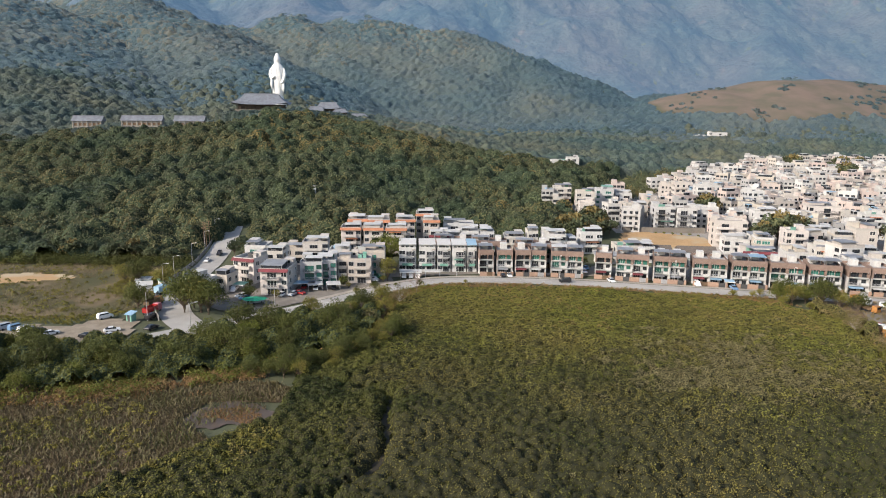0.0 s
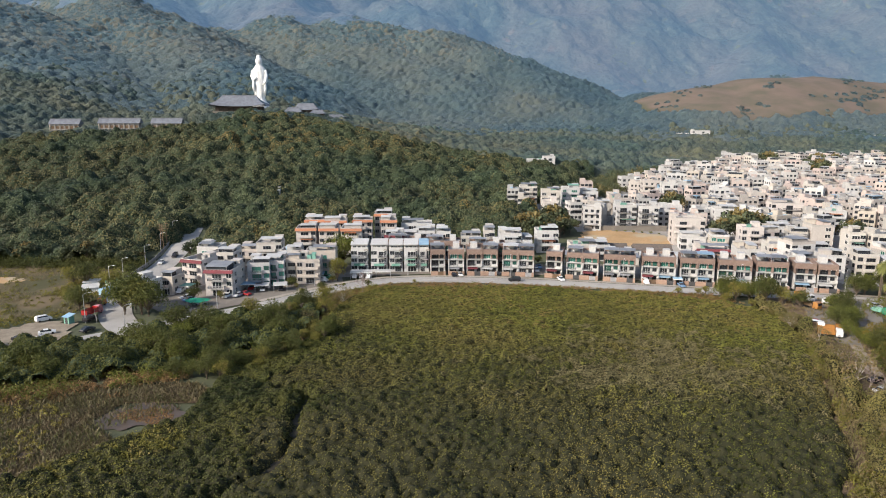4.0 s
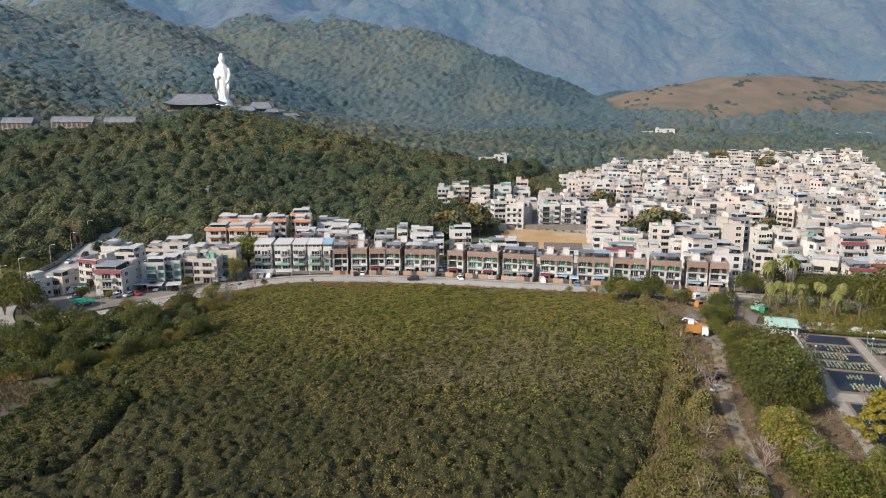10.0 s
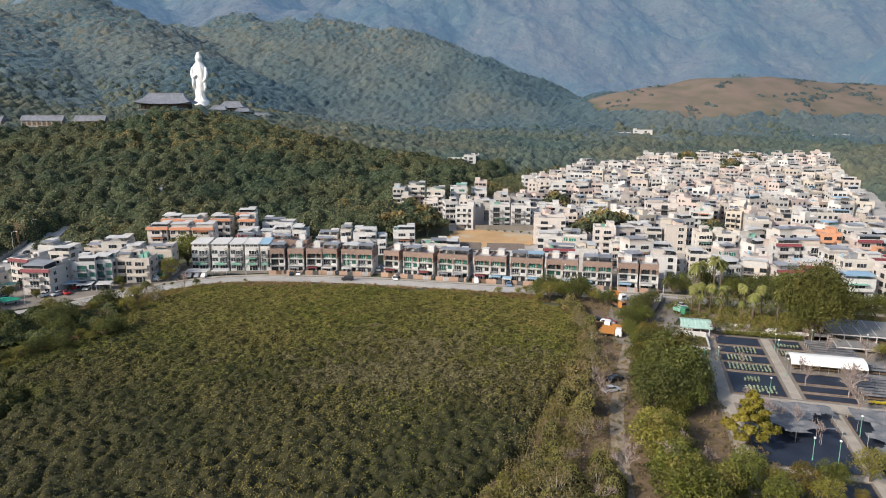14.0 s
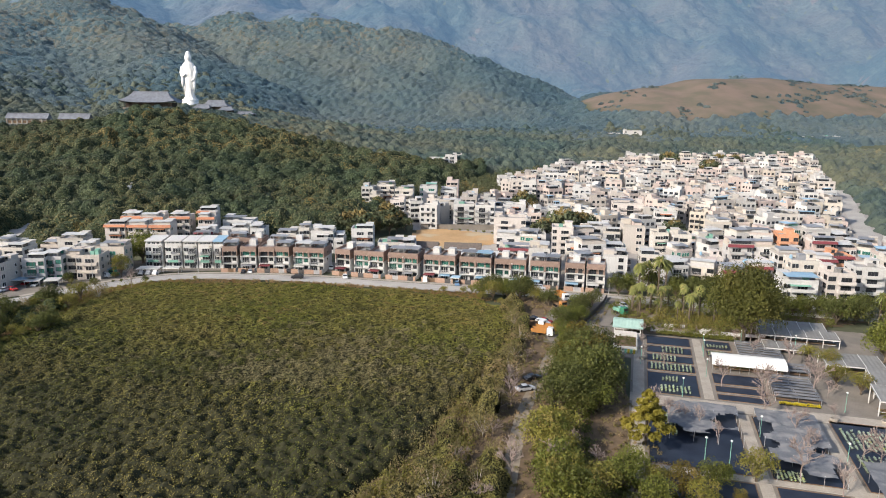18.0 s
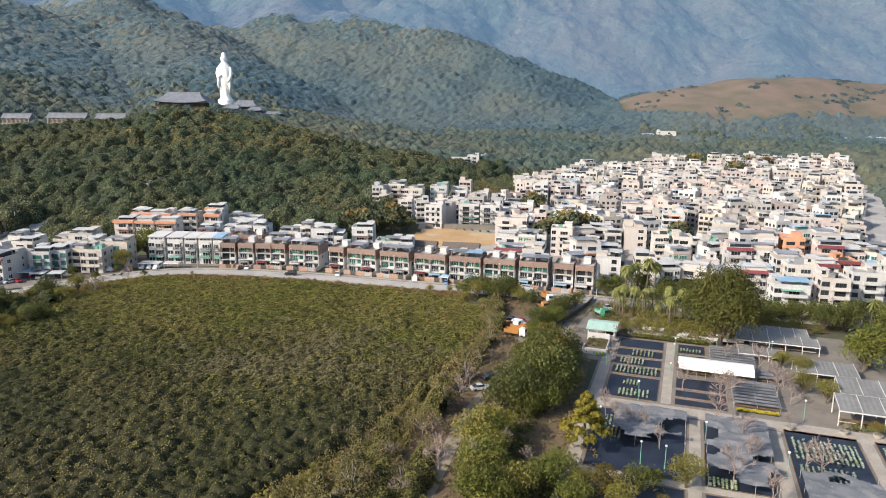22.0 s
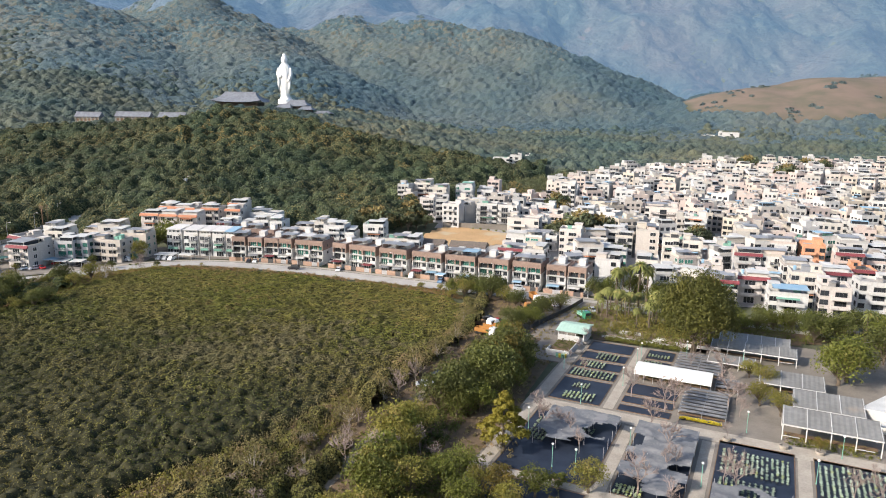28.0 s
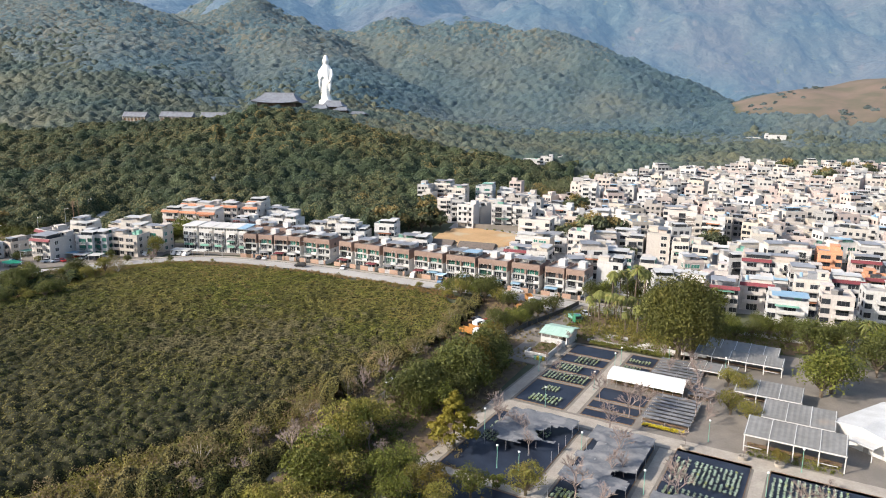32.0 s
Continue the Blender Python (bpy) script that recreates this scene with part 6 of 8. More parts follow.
bed_rects = [(-13.2, 39, -1.4, 46.5), (-13.2, 32, -1.4, 37.6), (-13.2, 25.2, -1.4, 30.6), (-13.2, 18.6, -1.4, 23.8), (-13.2, 3.4, -1.4, 17.2), (2.4, 39, 9.4, 46.5), (2.4, 32.5, 9.4, 37.8), (2.4, 13.6, 13.6, 20.4), (2.4, 8.2, 13.6, 12.2), (2.4, 3.4, 13.6, 6.9),
             (-13.2, -31, 5.0, -3.8), (8.4, -31, 20.2, -3.8), (24, -31, 37.5, -1.6), (40.7, -31, 64, -1.6), (-13.2, -60, 5, -33.8), (8.4, -60, 20.2, -33.8), (24, -60, 37.5, -33.8)]
for a, b, c, d in bed_rects:
    e = thing("nursery_bed", N0, "bed covered with black weed mat and edged in timber", "planting bed", "nursery beds")
    part("weed_mat", Geo().box(a + .12, b + .12, .02, c - .12, d - .12, .09), M["weed_mat"], e)
    part("edging", Geo().box(a, b, .03, c, b + .12, .16).box(a, d - .12, .03, c, d, .16).box(a, b + .12, .03, a + .12, d - .12, .16).box(c - .12, b + .12, .03, c, d - .12, .16), M["timber"], e)


def rosette(seed):
    """A pot plant: pot and a rosette of stiff grey-green leaves."""
    rs = random.Random(seed)
    g = Geo()
    for k in range(9):
        a = k * 2.4
        el = .35 + .9 * k / 9
        d = Vector((math.cos(a) * math.cos(el), math.sin(a) * math.cos(el), math.sin(el)))
        s = Vector((-math.sin(a), math.cos(a), 0)) * .09
        L = rs.uniform(.34, .5)
        g.add([tuple(Vector((0, 0, .18)) - s), tuple(Vector((0, 0, .18)) + s), tuple(Vector((0, 0, .2)) + d * L * .6 + s * 1.3), tuple(Vector((0, 0, .2)) + d * L), tuple(Vector((0, 0, .2)) + d * L * .6 - s * 1.3)], [(0, 1, 2, 3, 4)])
    return g


ros = [rosette(k) for k in range(4)]


def pot_rows(u0, v0, u1, v1, du, dv, skip=.1, name="potted_agave", leaf="glaucous", scale=1.0, label="rows of grey-green potted succulents on black mat"):
    """A block of pot plants in rows, one set."""
    g, pots, tint = Geo(), Geo(), []
    u = u0
    while u < u1:
        v = v0
        while v < v1:
            if RNG.random() > skip:
                src = ros[int(RNG.integers(0, 4))]
                m = N0 @ pose(u + RNG.uniform(-.06, .06), v + RNG.uniform(-.06, .06), .09, 0, 0, RNG.uniform(0, 360)) @ Matrix.Scale(scale * RNG.uniform(.8, 1.2), 4)
                g.add([tuple(m @ Vector(p)) for p in src.v], src.f)
                tint += [RNG.random()] * len(src.f)
                pots.box(-.15, -.15, 0, .15, .15, .2, m)
            v += dv
        u += du
    e = thing(name, pose(0, 0, 0), label, "potted plants", kind="stuff")
    me = g.mesh("leaves", M[leaf])
    me.attributes.new("tint", "FLOAT", "FACE").data.foreach_set("value", np.array(tint, np.float32))
    tagged(part("leaves", me, None, e), kind="stuff")
    tagged(part("pots", pots, M["dark_metal"], e), kind="stuff")


for a in ((-9, 32.6, -3.2, 37, 1.0, .7), (-11.5, 26, -5.5, 30, .9, .7), (-12, 19, -2.5, 23.4, .95, .7), (-9.5, 11.5, -6, 13.6, .8, .7), (-10, 4.6, -3.2, 8.6, .9, .7), (3.2, 40.5, 8.4, 42.5, .8, .7), (3, 33.4, 7.4, 36.6, .8, .7),
          (25.2, -14.5, 27.4, -6, 1.0, .75), (28.6, -14.5, 36.4, -6, .85, .75), (25.4, -24, 34, -17, .95, .8), (41.6, -27, 54, -4.0, .95, .85), (-11, -18, -7, -8, .8, .8), (9.2, -31, 14, -28, .7, .7), (-4, -12, 1, -9, .9, .9)):
    pot_rows(*a)
pot_rows(15.6, 4.6, 24, 5.6, .45, .45, .1, "yellow_flowers", "yellow_flower", 1.0, "tray of bright yellow flowering plants")


def lamp_post(u, v, h=4.4, m=None):
    e = thing("lamp_post", m or N0 @ pose(u, v, .05), "slim green lamp post with a white globe", "lamp post", "nursery lamps")
    part("post", Geo().lathe([(0, .12), (.25, .12), (.3, .07), (h, .05)], 8), M["sheet_green"] if m is None else M["metal_rail"], e)
    part("globe", Geo().lathe([(h, .08), (h + .06, .2), (h + .2, .26), (h + .34, .2), (h + .42, .05)], 10), M["plastic_white"], e, smooth=True)


for u, v in ((-5.5, 3.0), (8.6, -14), (1.4, -27.2), (.9, 17.6), (28.7, 4.4), (45.6, .8), (40.8, -11.8), (1.6, 37.6), (1.4, 32.6), (12.2, 44.4), (-12, -14), (-3, -27), (22.5, -22), (-14.8, 22), (26, 44)):
    lamp_post(u, v)


def pot_tree(u, v, kind="bare", s=.8):
    e = thing("planter", N0 @ pose(u, v, .05), "round concrete planter holding a small tree", "planter", "tree planters")
    part("tub", Geo().lathe([(0, .75), (.5, .9), (.75, .95), (.75, .78), (.62, .76)], 16), M["concrete_pale"], e)
    part("soil", Geo().lathe([(.55, .74), (.63, .7)], 14), M["soil"], e)
    p = N0 @ Vector((u, v, 0))
    return tree(kind, p.x, p.y, s, .6)


for u, v, kind, s in ((25.3, -1.2, "bare", .75), (35.6, .4, "bare", .6), (41.9, .9, "rust", .5), (-14.6, 42.8, "bare", .85), (-14.4, 34.3, "bare", .8), (-14.4, 26.0, "bare", .8)):
    pot_tree(u, v, kind, s)
for u, v, s in ((-9, 20.5, .7), (-11.5, -8, 1.0), (-9, -13, 1.0), (-6, -11, .95), (-3, -14, .9), (0, -19, .8), (11, -3.6, .8), (12, 7, .85), (13.8, 10, .9), (14, 16, .9), (15.5, -12, .8), (16, -20, .9), (18, -18, .8), (24.5, 14, 1.0), (26, 18, 1.0), (25, 22, .95), (27, 12, .9), (22, 30, .9),
                (14, 36, .8), (26, -19, 1.1), (28, -22, .9), (13, -30, .9), (19, -34, 1.0), (46, -16, 1.1), (50, -18, .8), (15, 48, .9), (17, 47, .8), (10.5, 45.5, .8), (4, 12, .8), (50, -4, .5)):
    tree("bare", *npt(u, v), s * 1.4, 0.05, "leafless reddish tree among the nursery beds")


def net_roof(u0, v0, u1, v1, z, seed, eat):
    """A sagging grey shade net with ragged holes, on poles."""
    e = thing("shade_net", N0, "sagging grey shade net with torn edges over beds", "shade net", "shade nets")
    nu, nv = int((u1 - u0) / .45), int((v1 - v0) / .45)
    uu, vv = np.meshgrid(np.linspace(u0, u1, nu), np.linspace(v0, v1, nv))
    zz = z + .12 * np.abs(np.sin(vv * .8 + seed)) - .5 * fbm(uu / 2.2, vv / 1.6, 4, seed) + .05 * np.sin(uu * 1.3 + vv * .7)
    i = (np.arange(nv - 1)[:, None] * nu + np.arange(nu - 1)[None]).reshape(-1)
    cu, cv = uu.ravel()[i], vv.ravel()[i]
    k = np.ones(len(i), bool)
    jag = (fbm(cu / 1.6, cv / 1.6, 3, seed + 4) - .45) * 3
    for a, b, ra, rb in eat:
        k &= ((cu - a) / ra) ** 2 + ((cv - b) / rb) ** 2 + jag * .5 > 1
    i = i[k]
    part("net", np_mesh("net", np.stack([uu, vv, zz], -1).reshape(-1, 3), np.stack([i, i + 1, i + nu + 1, i + nu], -1), M["net"], True), None, e)
    pole = Geo().lathe([(0, .05), (z - .1, .04)], 6).mesh("pole", M["metal_rail"])
    for a in np.linspace(u0 + .2, u1 - .2, 4):
        for b in np.linspace(v0 + .2, v1 - .2, 5):
            part("pole", pole, None, e, at=pose(a, b, .05))


net_roof(-9.4, -20, 5.0, -4.4, 2.4, 3, [(5.2, -13, 6, 3.6), (5, -20, 7, 3.2), (-9, -4, 2.5, 2), (-10, -21, 4, 4)])
net_roof(8.6, -32, 20.4, -4.4, 2.4, 5, [(8.0, -13.5, 3.0, 3.0), (8.2, -21, 2.4, 2), (19.4, -21.5, 3.4, 1.7), (9, -32, 5, 5), (20.6, -32, 2.5, 6)])
net_roof(24.4, -44, 37, -22, 2.4, 8, [(37, -22, 5, 3), (25, -22, 3, 2), (30, -25, 1.5, 1.2)])
net_roof(41, -44, 52, -30, 2.4, 9, [(52, -30, 5, 3)])

# film tunnel
e = thing("tunnel_greenhouse", N0, "white film tunnel greenhouse with open sides over plant benches", "greenhouse")
g = Geo()
u0, u1, v0, v1 = 2.6, 20.2, 22.0, 29.4
for k in range(11):
    a = math.pi * k / 10
    for uu in np.linspace(u0, u1, 19):
        rib = .05 * (1 - abs(math.sin(uu * 1.8)))
        g.v.append((uu, (v0 + v1) / 2 - math.cos(a) * (v1 - v0) / 2 * 1.02, 1.9 + math.sin(a) * (1.55 - rib)))
for k in range(10):
    for i in range(18):
        j = k * 19 + i
        g.f.append((j, j + 1, j + 20, j + 19))
part("film", g, M["tunnel_film"], e, smooth=True)
hoop = Geo().tube([(0, (v0 + v1) / 2 - math.cos(math.pi * k / 10) * (v1 - v0) / 2, .05 if k in (0, 10) else 1.86 + math.sin(math.pi * k / 10) * 1.5) for k in range(11)], [.04] * 11, 5).mesh("hoop", M["metal_rail"])
for uu in np.linspace(u0 + .1, u1 - .1, 9):
    part("hoop", hoop, None, e, at=pose(uu, 0, 0))
for vv in (v0 + .8, v0 + 3, v0 + 5.2):
    part("bench", Geo().box(u0 + .6, vv, .75, u1 - .6, vv + 1.3, .85), M["timber"], e)
    for uu in np.linspace(u0 + 1, u1 - 1, 6):
        part("leg", Geo().box(uu - .05, vv + .1, .05, uu + .05, vv + .2, .75), M["timber"], e)
brush("bench_plants", nrect(u0 + .8, v0 + .9, u1 - .8, v1 - .9), .5, (.16, .3), 7, .12, "leaf_rust", "small brownish plants on the tunnel benches", 4.0, 1, "potted plants", -.2)

# cloth-covered benches in strips
for a0, b0, a1, b1, n in ((14.8, 6.4, 24.6, 21.5, 8), (10.4, 31.4, 21.5, 46, 7), (20.8, 24, 26, 31, 3)):
    for k in range(n):
        vv = b0 + (b1 - b0) * k / n
        e = thing("plant_bench", N0, "low plant bench roofed with a grey shade cloth strip", "plant bench", "cloth-covered benches")
        part("cloth", Geo().box(a0, vv, 1.35, a1, vv + (b1 - b0) / n * .62, 1.41), M["net"], e)
        part("bench_top", Geo().box(a0 + .1, vv + .2, .55, a1 - .1, vv + (b1 - b0) / n * .55, .62), M["timber"], e)
        for uu in (a0 + .15, (a0 + a1) / 2, a1 - .15):
            part("leg", Geo().box(uu - .05, vv + .1, .04, uu + .05, vv + .2, 1.35), M["metal_rail"], e)

# roofed sheds
def long_shed(u0, v0, u1, v1, z, rise, label, posts=True, roof="steel_roof"):
    e = thing("shade_shed", N0, label, "shed", "nursery sheds")
    g = Geo()
    n = 2 * int(u1 - u0)
    for k in range(n + 1):
        uu = u0 + (u1 - u0) * k / n
        dz = .05 * (k % 2)
        for vv, zz in ((v0, z), (v1, z + rise)):
            g.v += [(uu, vv, zz + dz), (uu, vv, zz + dz - .07)]
    for k in range(n):
        j = k * 4
        g.f += [(j, j + 4, j + 6, j + 2), (j + 1, j + 3, j + 7, j + 5), (j, j + 1, j + 5, j + 4), (j + 2, j + 6, j + 7, j + 3)]
    part("roof", g, M[roof], e, "ribbed grey sheet roof")
    part("fascia", Geo().box(u0, v0 - .12, z - .28, u1, v0 - .02, z - .02), M["white_paint"], e)
    npost = max(2, int((u1 - u0) / 3.6))
    for k in range(npost + 1):
        uu = u0 + .2 + (u1 - u0 - .4) * k / npost
        part("post", Geo().box(uu - .1, v0 + .05, .03, uu + .1, v0 + .25, z - .05), M["white_paint"], e)
        part("post", Geo().box(uu - .1, v1 - .3, .03, uu + .1, v1 - .1, z + rise - .1), M["white_paint"], e)
        part("rafter", Geo().add([(uu - .07, v0, z + .07), (uu + .07, v0, z + .07), (uu + .07, v1, z + rise + .07), (uu - .07, v1, z + rise + .07), (uu - .07, v0, z + .13), (uu + .07, v0, z + .13), (uu + .07, v1, z + rise + .13), (uu - .07, v1, z + rise + .13)],
                                 [(4, 5, 6, 7), (0, 1, 5, 4), (1, 2, 6, 5), (3, 0, 4, 7), (2, 3, 7, 6)]), M["sheet_white"], e)
        if k in (0, npost - 1):
            part("brace", Geo().box(uu, v0 + .1, 1.0, uu + 3.2, v0 + .2, 1.12), M["white_paint"], e)
    part("bench", Geo().box(u0 + .6, v0 + 1.5, .7, u1 - .6, v0 + 2.8, .8), M["timber"], e)
    return e


long_shed(35.0, 4.2, 52.6, 11.6, 3.6, 1.0, "long open shed with grey ribbed roof and white posts")
long_shed(37.0, 14.6, 50.6, 22.6, 3.6, 1.0, "open shed with grey ribbed roof behind the first")
long_shed(30.0, 28.5, 44.0, 37.0, 2.6, .5, "low shade shed with a dull grey roof")
long_shed(17.5, 49.5, 38.6, 55.6, 2.6, .5, "low shade shed with a dull grey roof under trees")
long_shed(19.0, 57.2, 37.0, 63.5, 2.6, .6, "low shade shed with a dull grey roof under trees")
long_shed(17.5, 40.5, 29.0, 46.5, 1.7, .2, "low shade table with a dull grey roof")
brush("shed_plants", nrect(35.4, 4.6, 52, 7.2), .7, (.3, .6), 16, .14, "leaf_olive", "shrubs in pots under the open shed", .6, 1.2, "potted plants", -.2)
brush("shed_hedge", nrect(36, 2.7, 52, 4.0), .8, (.3, .6), 16, .15, "leaf_lush", "low green shrubs along the shed front", .5, 1.0, "shrubs", .05)

# white building at the nursery's far side
e = thing("white_building", N0 @ pose(59.5, 24, 0, 0, 0, -30), "white flat building with a white sheet roof and small porch", "building")
part("wall", Geo().box(-5.5, -9, 0, 5.5, 9, 4.0), M["white_paint"], e)
part("roof", Geo().add([(-6, -9.5, 4.0), (6, -9.5, 4.0), (6, 9.5, 4.0), (-6, 9.5, 4.0), (0, -9.5, 5.0), (0, 9.5, 5.0)], [(0, 4, 5, 3), (1, 2, 5, 4), (0, 1, 4), (2, 3, 5), (0, 3, 2, 1)]), M["sheet_white"], e)
part("porch_roof", Geo().box(-1, -12.2, 2.7, 4, -9.2, 2.85), M["sheet_white"], e)
for px in (-.8, 3.8):
    part("post", Geo().box(px - .08, -12, 0, px + .08, -11.84, 2.7), M["white_paint"], e)
part("door", Geo().box(.6, -9.06, 0, 1.6, -9.0, 2.1), M["grey_paint_far"], e)
part("air_conditioner", Geo().box(-5.0, -9.5, .2, -4.0, -9.02, 1.2), M["plastic_white"], e)

# green-roofed shed and white planter at the gate
e = thing("green_shed", N0, "open shed with a pale green ribbed sheet roof", "shed")
g = Geo()
for k in range(19):
    uu, dz = -22.9 + 8.6 * k / 18, .06 * (k % 2)
    for vv, z in ((41.6, 3.3), (46.5, 4.3), (51.2, 3.4)):
        g.v += [(uu, vv, z + dz), (uu, vv, z + dz - .1)]
for k in range(18):
    j = k * 6
    for q in (0, 2):
        g.f += [(j + q, j + q + 6, j + q + 8, j + q + 2), (j + q + 1, j + q + 3, j + q + 9, j + q + 7)]
    g.f += [(j, j + 1, j + 7, j + 6), (j + 4, j + 10, j + 11, j + 5)]
part("roof", g, mat("green_sheet", (0.40, 0.56, 0.48), (0.32, 0.47, 0.40), 0.5, scale=0.5), e, "pale green sheet roof")
part("wall", Geo().box(-22.4, 42.2, .03, -14.9, 42.4, 1.9).box(-22.4, 50.6, .03, -14.9, 50.8, 3.2).box(-15.1, 42.4, .03, -14.9, 50.6, 3.1), M["white_paint"], e)
for uu in (-22.3, -19.8, -17.4, -15.0):
    part("post", Geo().box(uu - .12, 42.2, 1.9, uu + .12, 42.4, 3.3), M["white_paint"], e)
part("lintel", Geo().box(-22.5, 42.15, 2.9, -14.8, 42.45, 3.25), M["white_paint"], e)
e = thing("planter_wall", N0, "white walled planting box with shrubs", "planter")
part("wall", Geo().box(-22.2, 30, .03, -15.8, 30.25, 1.7).box(-16.05, 30.25, .03, -15.8, 41.6, 1.7).box(-22.2, 30.25, .03, -21.95, 34, 1.5).box(-22.2, 41.3, .03, -16.05, 41.6, 2.4), M["white_paint"], e)
part("soil", Geo().box(-21.9, 33, .03, -16.1, 41.2, .9), M["soil"], e)
brush("planter_shrubs", nrect(-21.5, 33.5, -16.5, 41), .7, (.25, .5), 14, .14, "leaf_dark", "dark shrubs in the white planting box", 2.6, .8, "shrubs", -.2)
for k, col in enumerate(("sheet_green", "yellow_bin", "sheet_green", "yellow_bin")):
    if col not in M:
        M[col] = mat(col, (0.45, 0.36, 0.06), None, 0.5)
    e = thing("wheelie_bin", N0 @ pose(-18.8 + k * .75, 29.4, .05), "plastic wheeled bin beside the white planter", "bin", "bins")
    part("body", Geo().add([(-.25, -.3, 0), (.25, -.3, 0), (.25, .3, 0), (-.25, .3, 0), (-.3, -.36, .95), (.3, -.36, .95), (.3, .36, .95), (-.3, .36, .95)], [(3, 2, 1, 0), (4, 5, 6, 7), (0, 1, 5, 4), (1, 2, 6, 5), (2, 3, 7, 6), (3, 0, 4, 7)]), M[col], e)
    part("lid", Geo().box(-.32, -.4, .95, .32, .38, 1.04), M[col], e)

# garden terrace behind the nursery hedge
brush("hedge", nrect(-10, 48.4, 11.5, 50.2), .55, (.5, .85), 34, .15, "leaf_lush", "clipped bright green hedge", .8, 1.1, "hedge", -.4)
patch("garden_paving", nrect(-12, 52, 12, 62), .05, M["paving_red"], "reddish paved garden terrace", "paving")
patch("garden_soil", nrect(8, 54, 20, 66), .08, M["soil"], "brown garden bed with dry leaves", "garden bed")
e = thing("garden_wall", N0, "low white garden walls and steps", "wall")
part("wall", Geo().box(-12, 51.2, .03, 12, 51.5, .7), M["white_paint"], e)
part("wall", Geo().box(8, 53.6, .03, 20, 53.9, .9), M["white_paint"], e)
part("wall", Geo().box(-8, 57, .03, -2, 57.3, 1.0), M["white_paint"], e)
for k in range(4):
    part("step", Geo().box(1.5 + k * .5, 54 + k * .5, .03, 4 + k * .5, 54.5 + k * .5, .25 + .2 * k), M["white_paint"], e)

# ---- trees and thickets, stretch by stretch ----
def grove(kinds, spots, s0=.8, s1=1.2):
    for i, (x, y) in enumerate(spots):
        tree(kinds[i % len(kinds)], x, y, RNG.uniform(s0, s1))


def fill(poly, step, kinds, s0, s1, gap=.3):
    x0, x1 = min(p[0] for p in poly), max(p[0] for p in poly)
    y0, y1 = min(p[1] for p in poly), max(p[1] for p in poly)
    x, y = scatter(x0, x1, y0, y1, step, lambda x, y: inside(x, y, poly) & (fbm(x / 12, y / 12, 2, 6) > gap))
    for a, b in zip(x, y):
        tree(kinds[int(RNG.integers(0, len(kinds)))], float(a), float(b), RNG.uniform(s0, s1))


# tree belt between marsh and car park
LEFT_BELT = [(-150, 150), (-150, 176), (-112, 178), (-96, 182), (-80, 180), (-66, 190), (-52, 203), (-36, 214), (-24, 226), (-18, 214), (-20, 196), (-26, 184), (-40, 172), (-50, 164), (-72, 156), (-98, 148)]
fill(LEFT_BELT, 10.2, ["dark", "dark", "lush", "dark", "olive"], .9, 1.3, .05)
belt_box = (-152, -14, 146, 228)
solo("belt_canopy", cover("belt_canopy", belt_box, .9, lambda x, y: inside(x, y, LEFT_BELT), tree_field(belt_box, 3.4, 1.8, 4.0, 1.0, lambda x, y: inside(x, y, LEFT_BELT), 14), .6, .9, 70000, .24, M["leaf_dark"], .7, M["gap_shade_leaf"]), None, "dark green thicket of young trees beside the marsh", "thicket", kind="stuff")
patch("belt_soil", LEFT_BELT, .02, M["soil"], "brown leaf litter under the tree belt")
brush("belt_undergrowth", LEFT_BELT, 2.2, (.7, 1.6), 16, .30, "leaf_olive", "olive undergrowth below the tree belt", .5, .9, "scrub", -.1)
brush("bank_scrub", [(-36, 160), (-50, 156), (-72, 152), (-64, 160), (-40, 170), (-28, 186), (-16, 196), (-14, 180), (-30, 172)], 1.4, (.5, 1.1), 14, .26, "straw_red", "reddish dry scrub on the marsh bank", .4, .9, "scrub", .1)
MARSH = [(-160, 84), (-150, 150), (-98, 147), (-72, 154), (-40, 158), (-33, 152), (-36, 146), (-52, 146), (-55, 137), (-46, 128), (-46, 122), (-58, 108), (-64, 84)]
M["leaf_scrub"] = leaf_mat("leaf_scrub", (0.095, 0.100, 0.026), (0.300, 0.285, 0.080), (0.33, 0.25, 0.11), 0.72, 0.06)
patch("marsh_ground", MARSH, -.03, M["soil"], "brown marsh soil between reeds", "marsh")
blades("reeds", MARSH, .36, (.25, .95), "reed", "dry tan reeds over the marsh", "reeds", .55, lambda x, y: ((x + 45) / 8) ** 2 + ((y - 139) / 7.5) ** 2 + (fbm(x / 3, y / 3, 2, 8) - .4) * .8 > 1)
blades("red_reeds", [(-100, 146), (-72, 154), (-50, 157), (-38, 157), (-44, 150), (-66, 146), (-90, 140)], .6, (.4, 1.2), "straw_red", "reddish dry grass at the marsh edge", "reeds", .5, lambda x, y: fbm(x / 9, y / 9, 3, 77) > .5)
brush("marsh_shrubs", [(-150, 90), (-140, 146), (-70, 150), (-56, 146), (-58, 120), (-70, 96), (-80, 88)], 2.4, (.4, 1.2), 20, .26, "leaf_olive", "scattered low olive shrubs in the reeds", .4, .8, "scrub", .12)
fill([(-50, 160), (-40, 166), (-24, 182), (-16, 198), (-10, 196), (-16, 180), (-28, 164), (-38, 156)], 4.2, ["olive", "dark", "olive"], .55, .9, 0)
patch("bend_forecourt", [(-88, 244), (-84, 228), (-72, 217), (-60, 215), (-44, 230), (-28, 246), (-18, 256), (-20, 266), (-60, 270), (-88, 268)], .045, M["concrete"], "worn concrete parking ground before houses", "pavement")
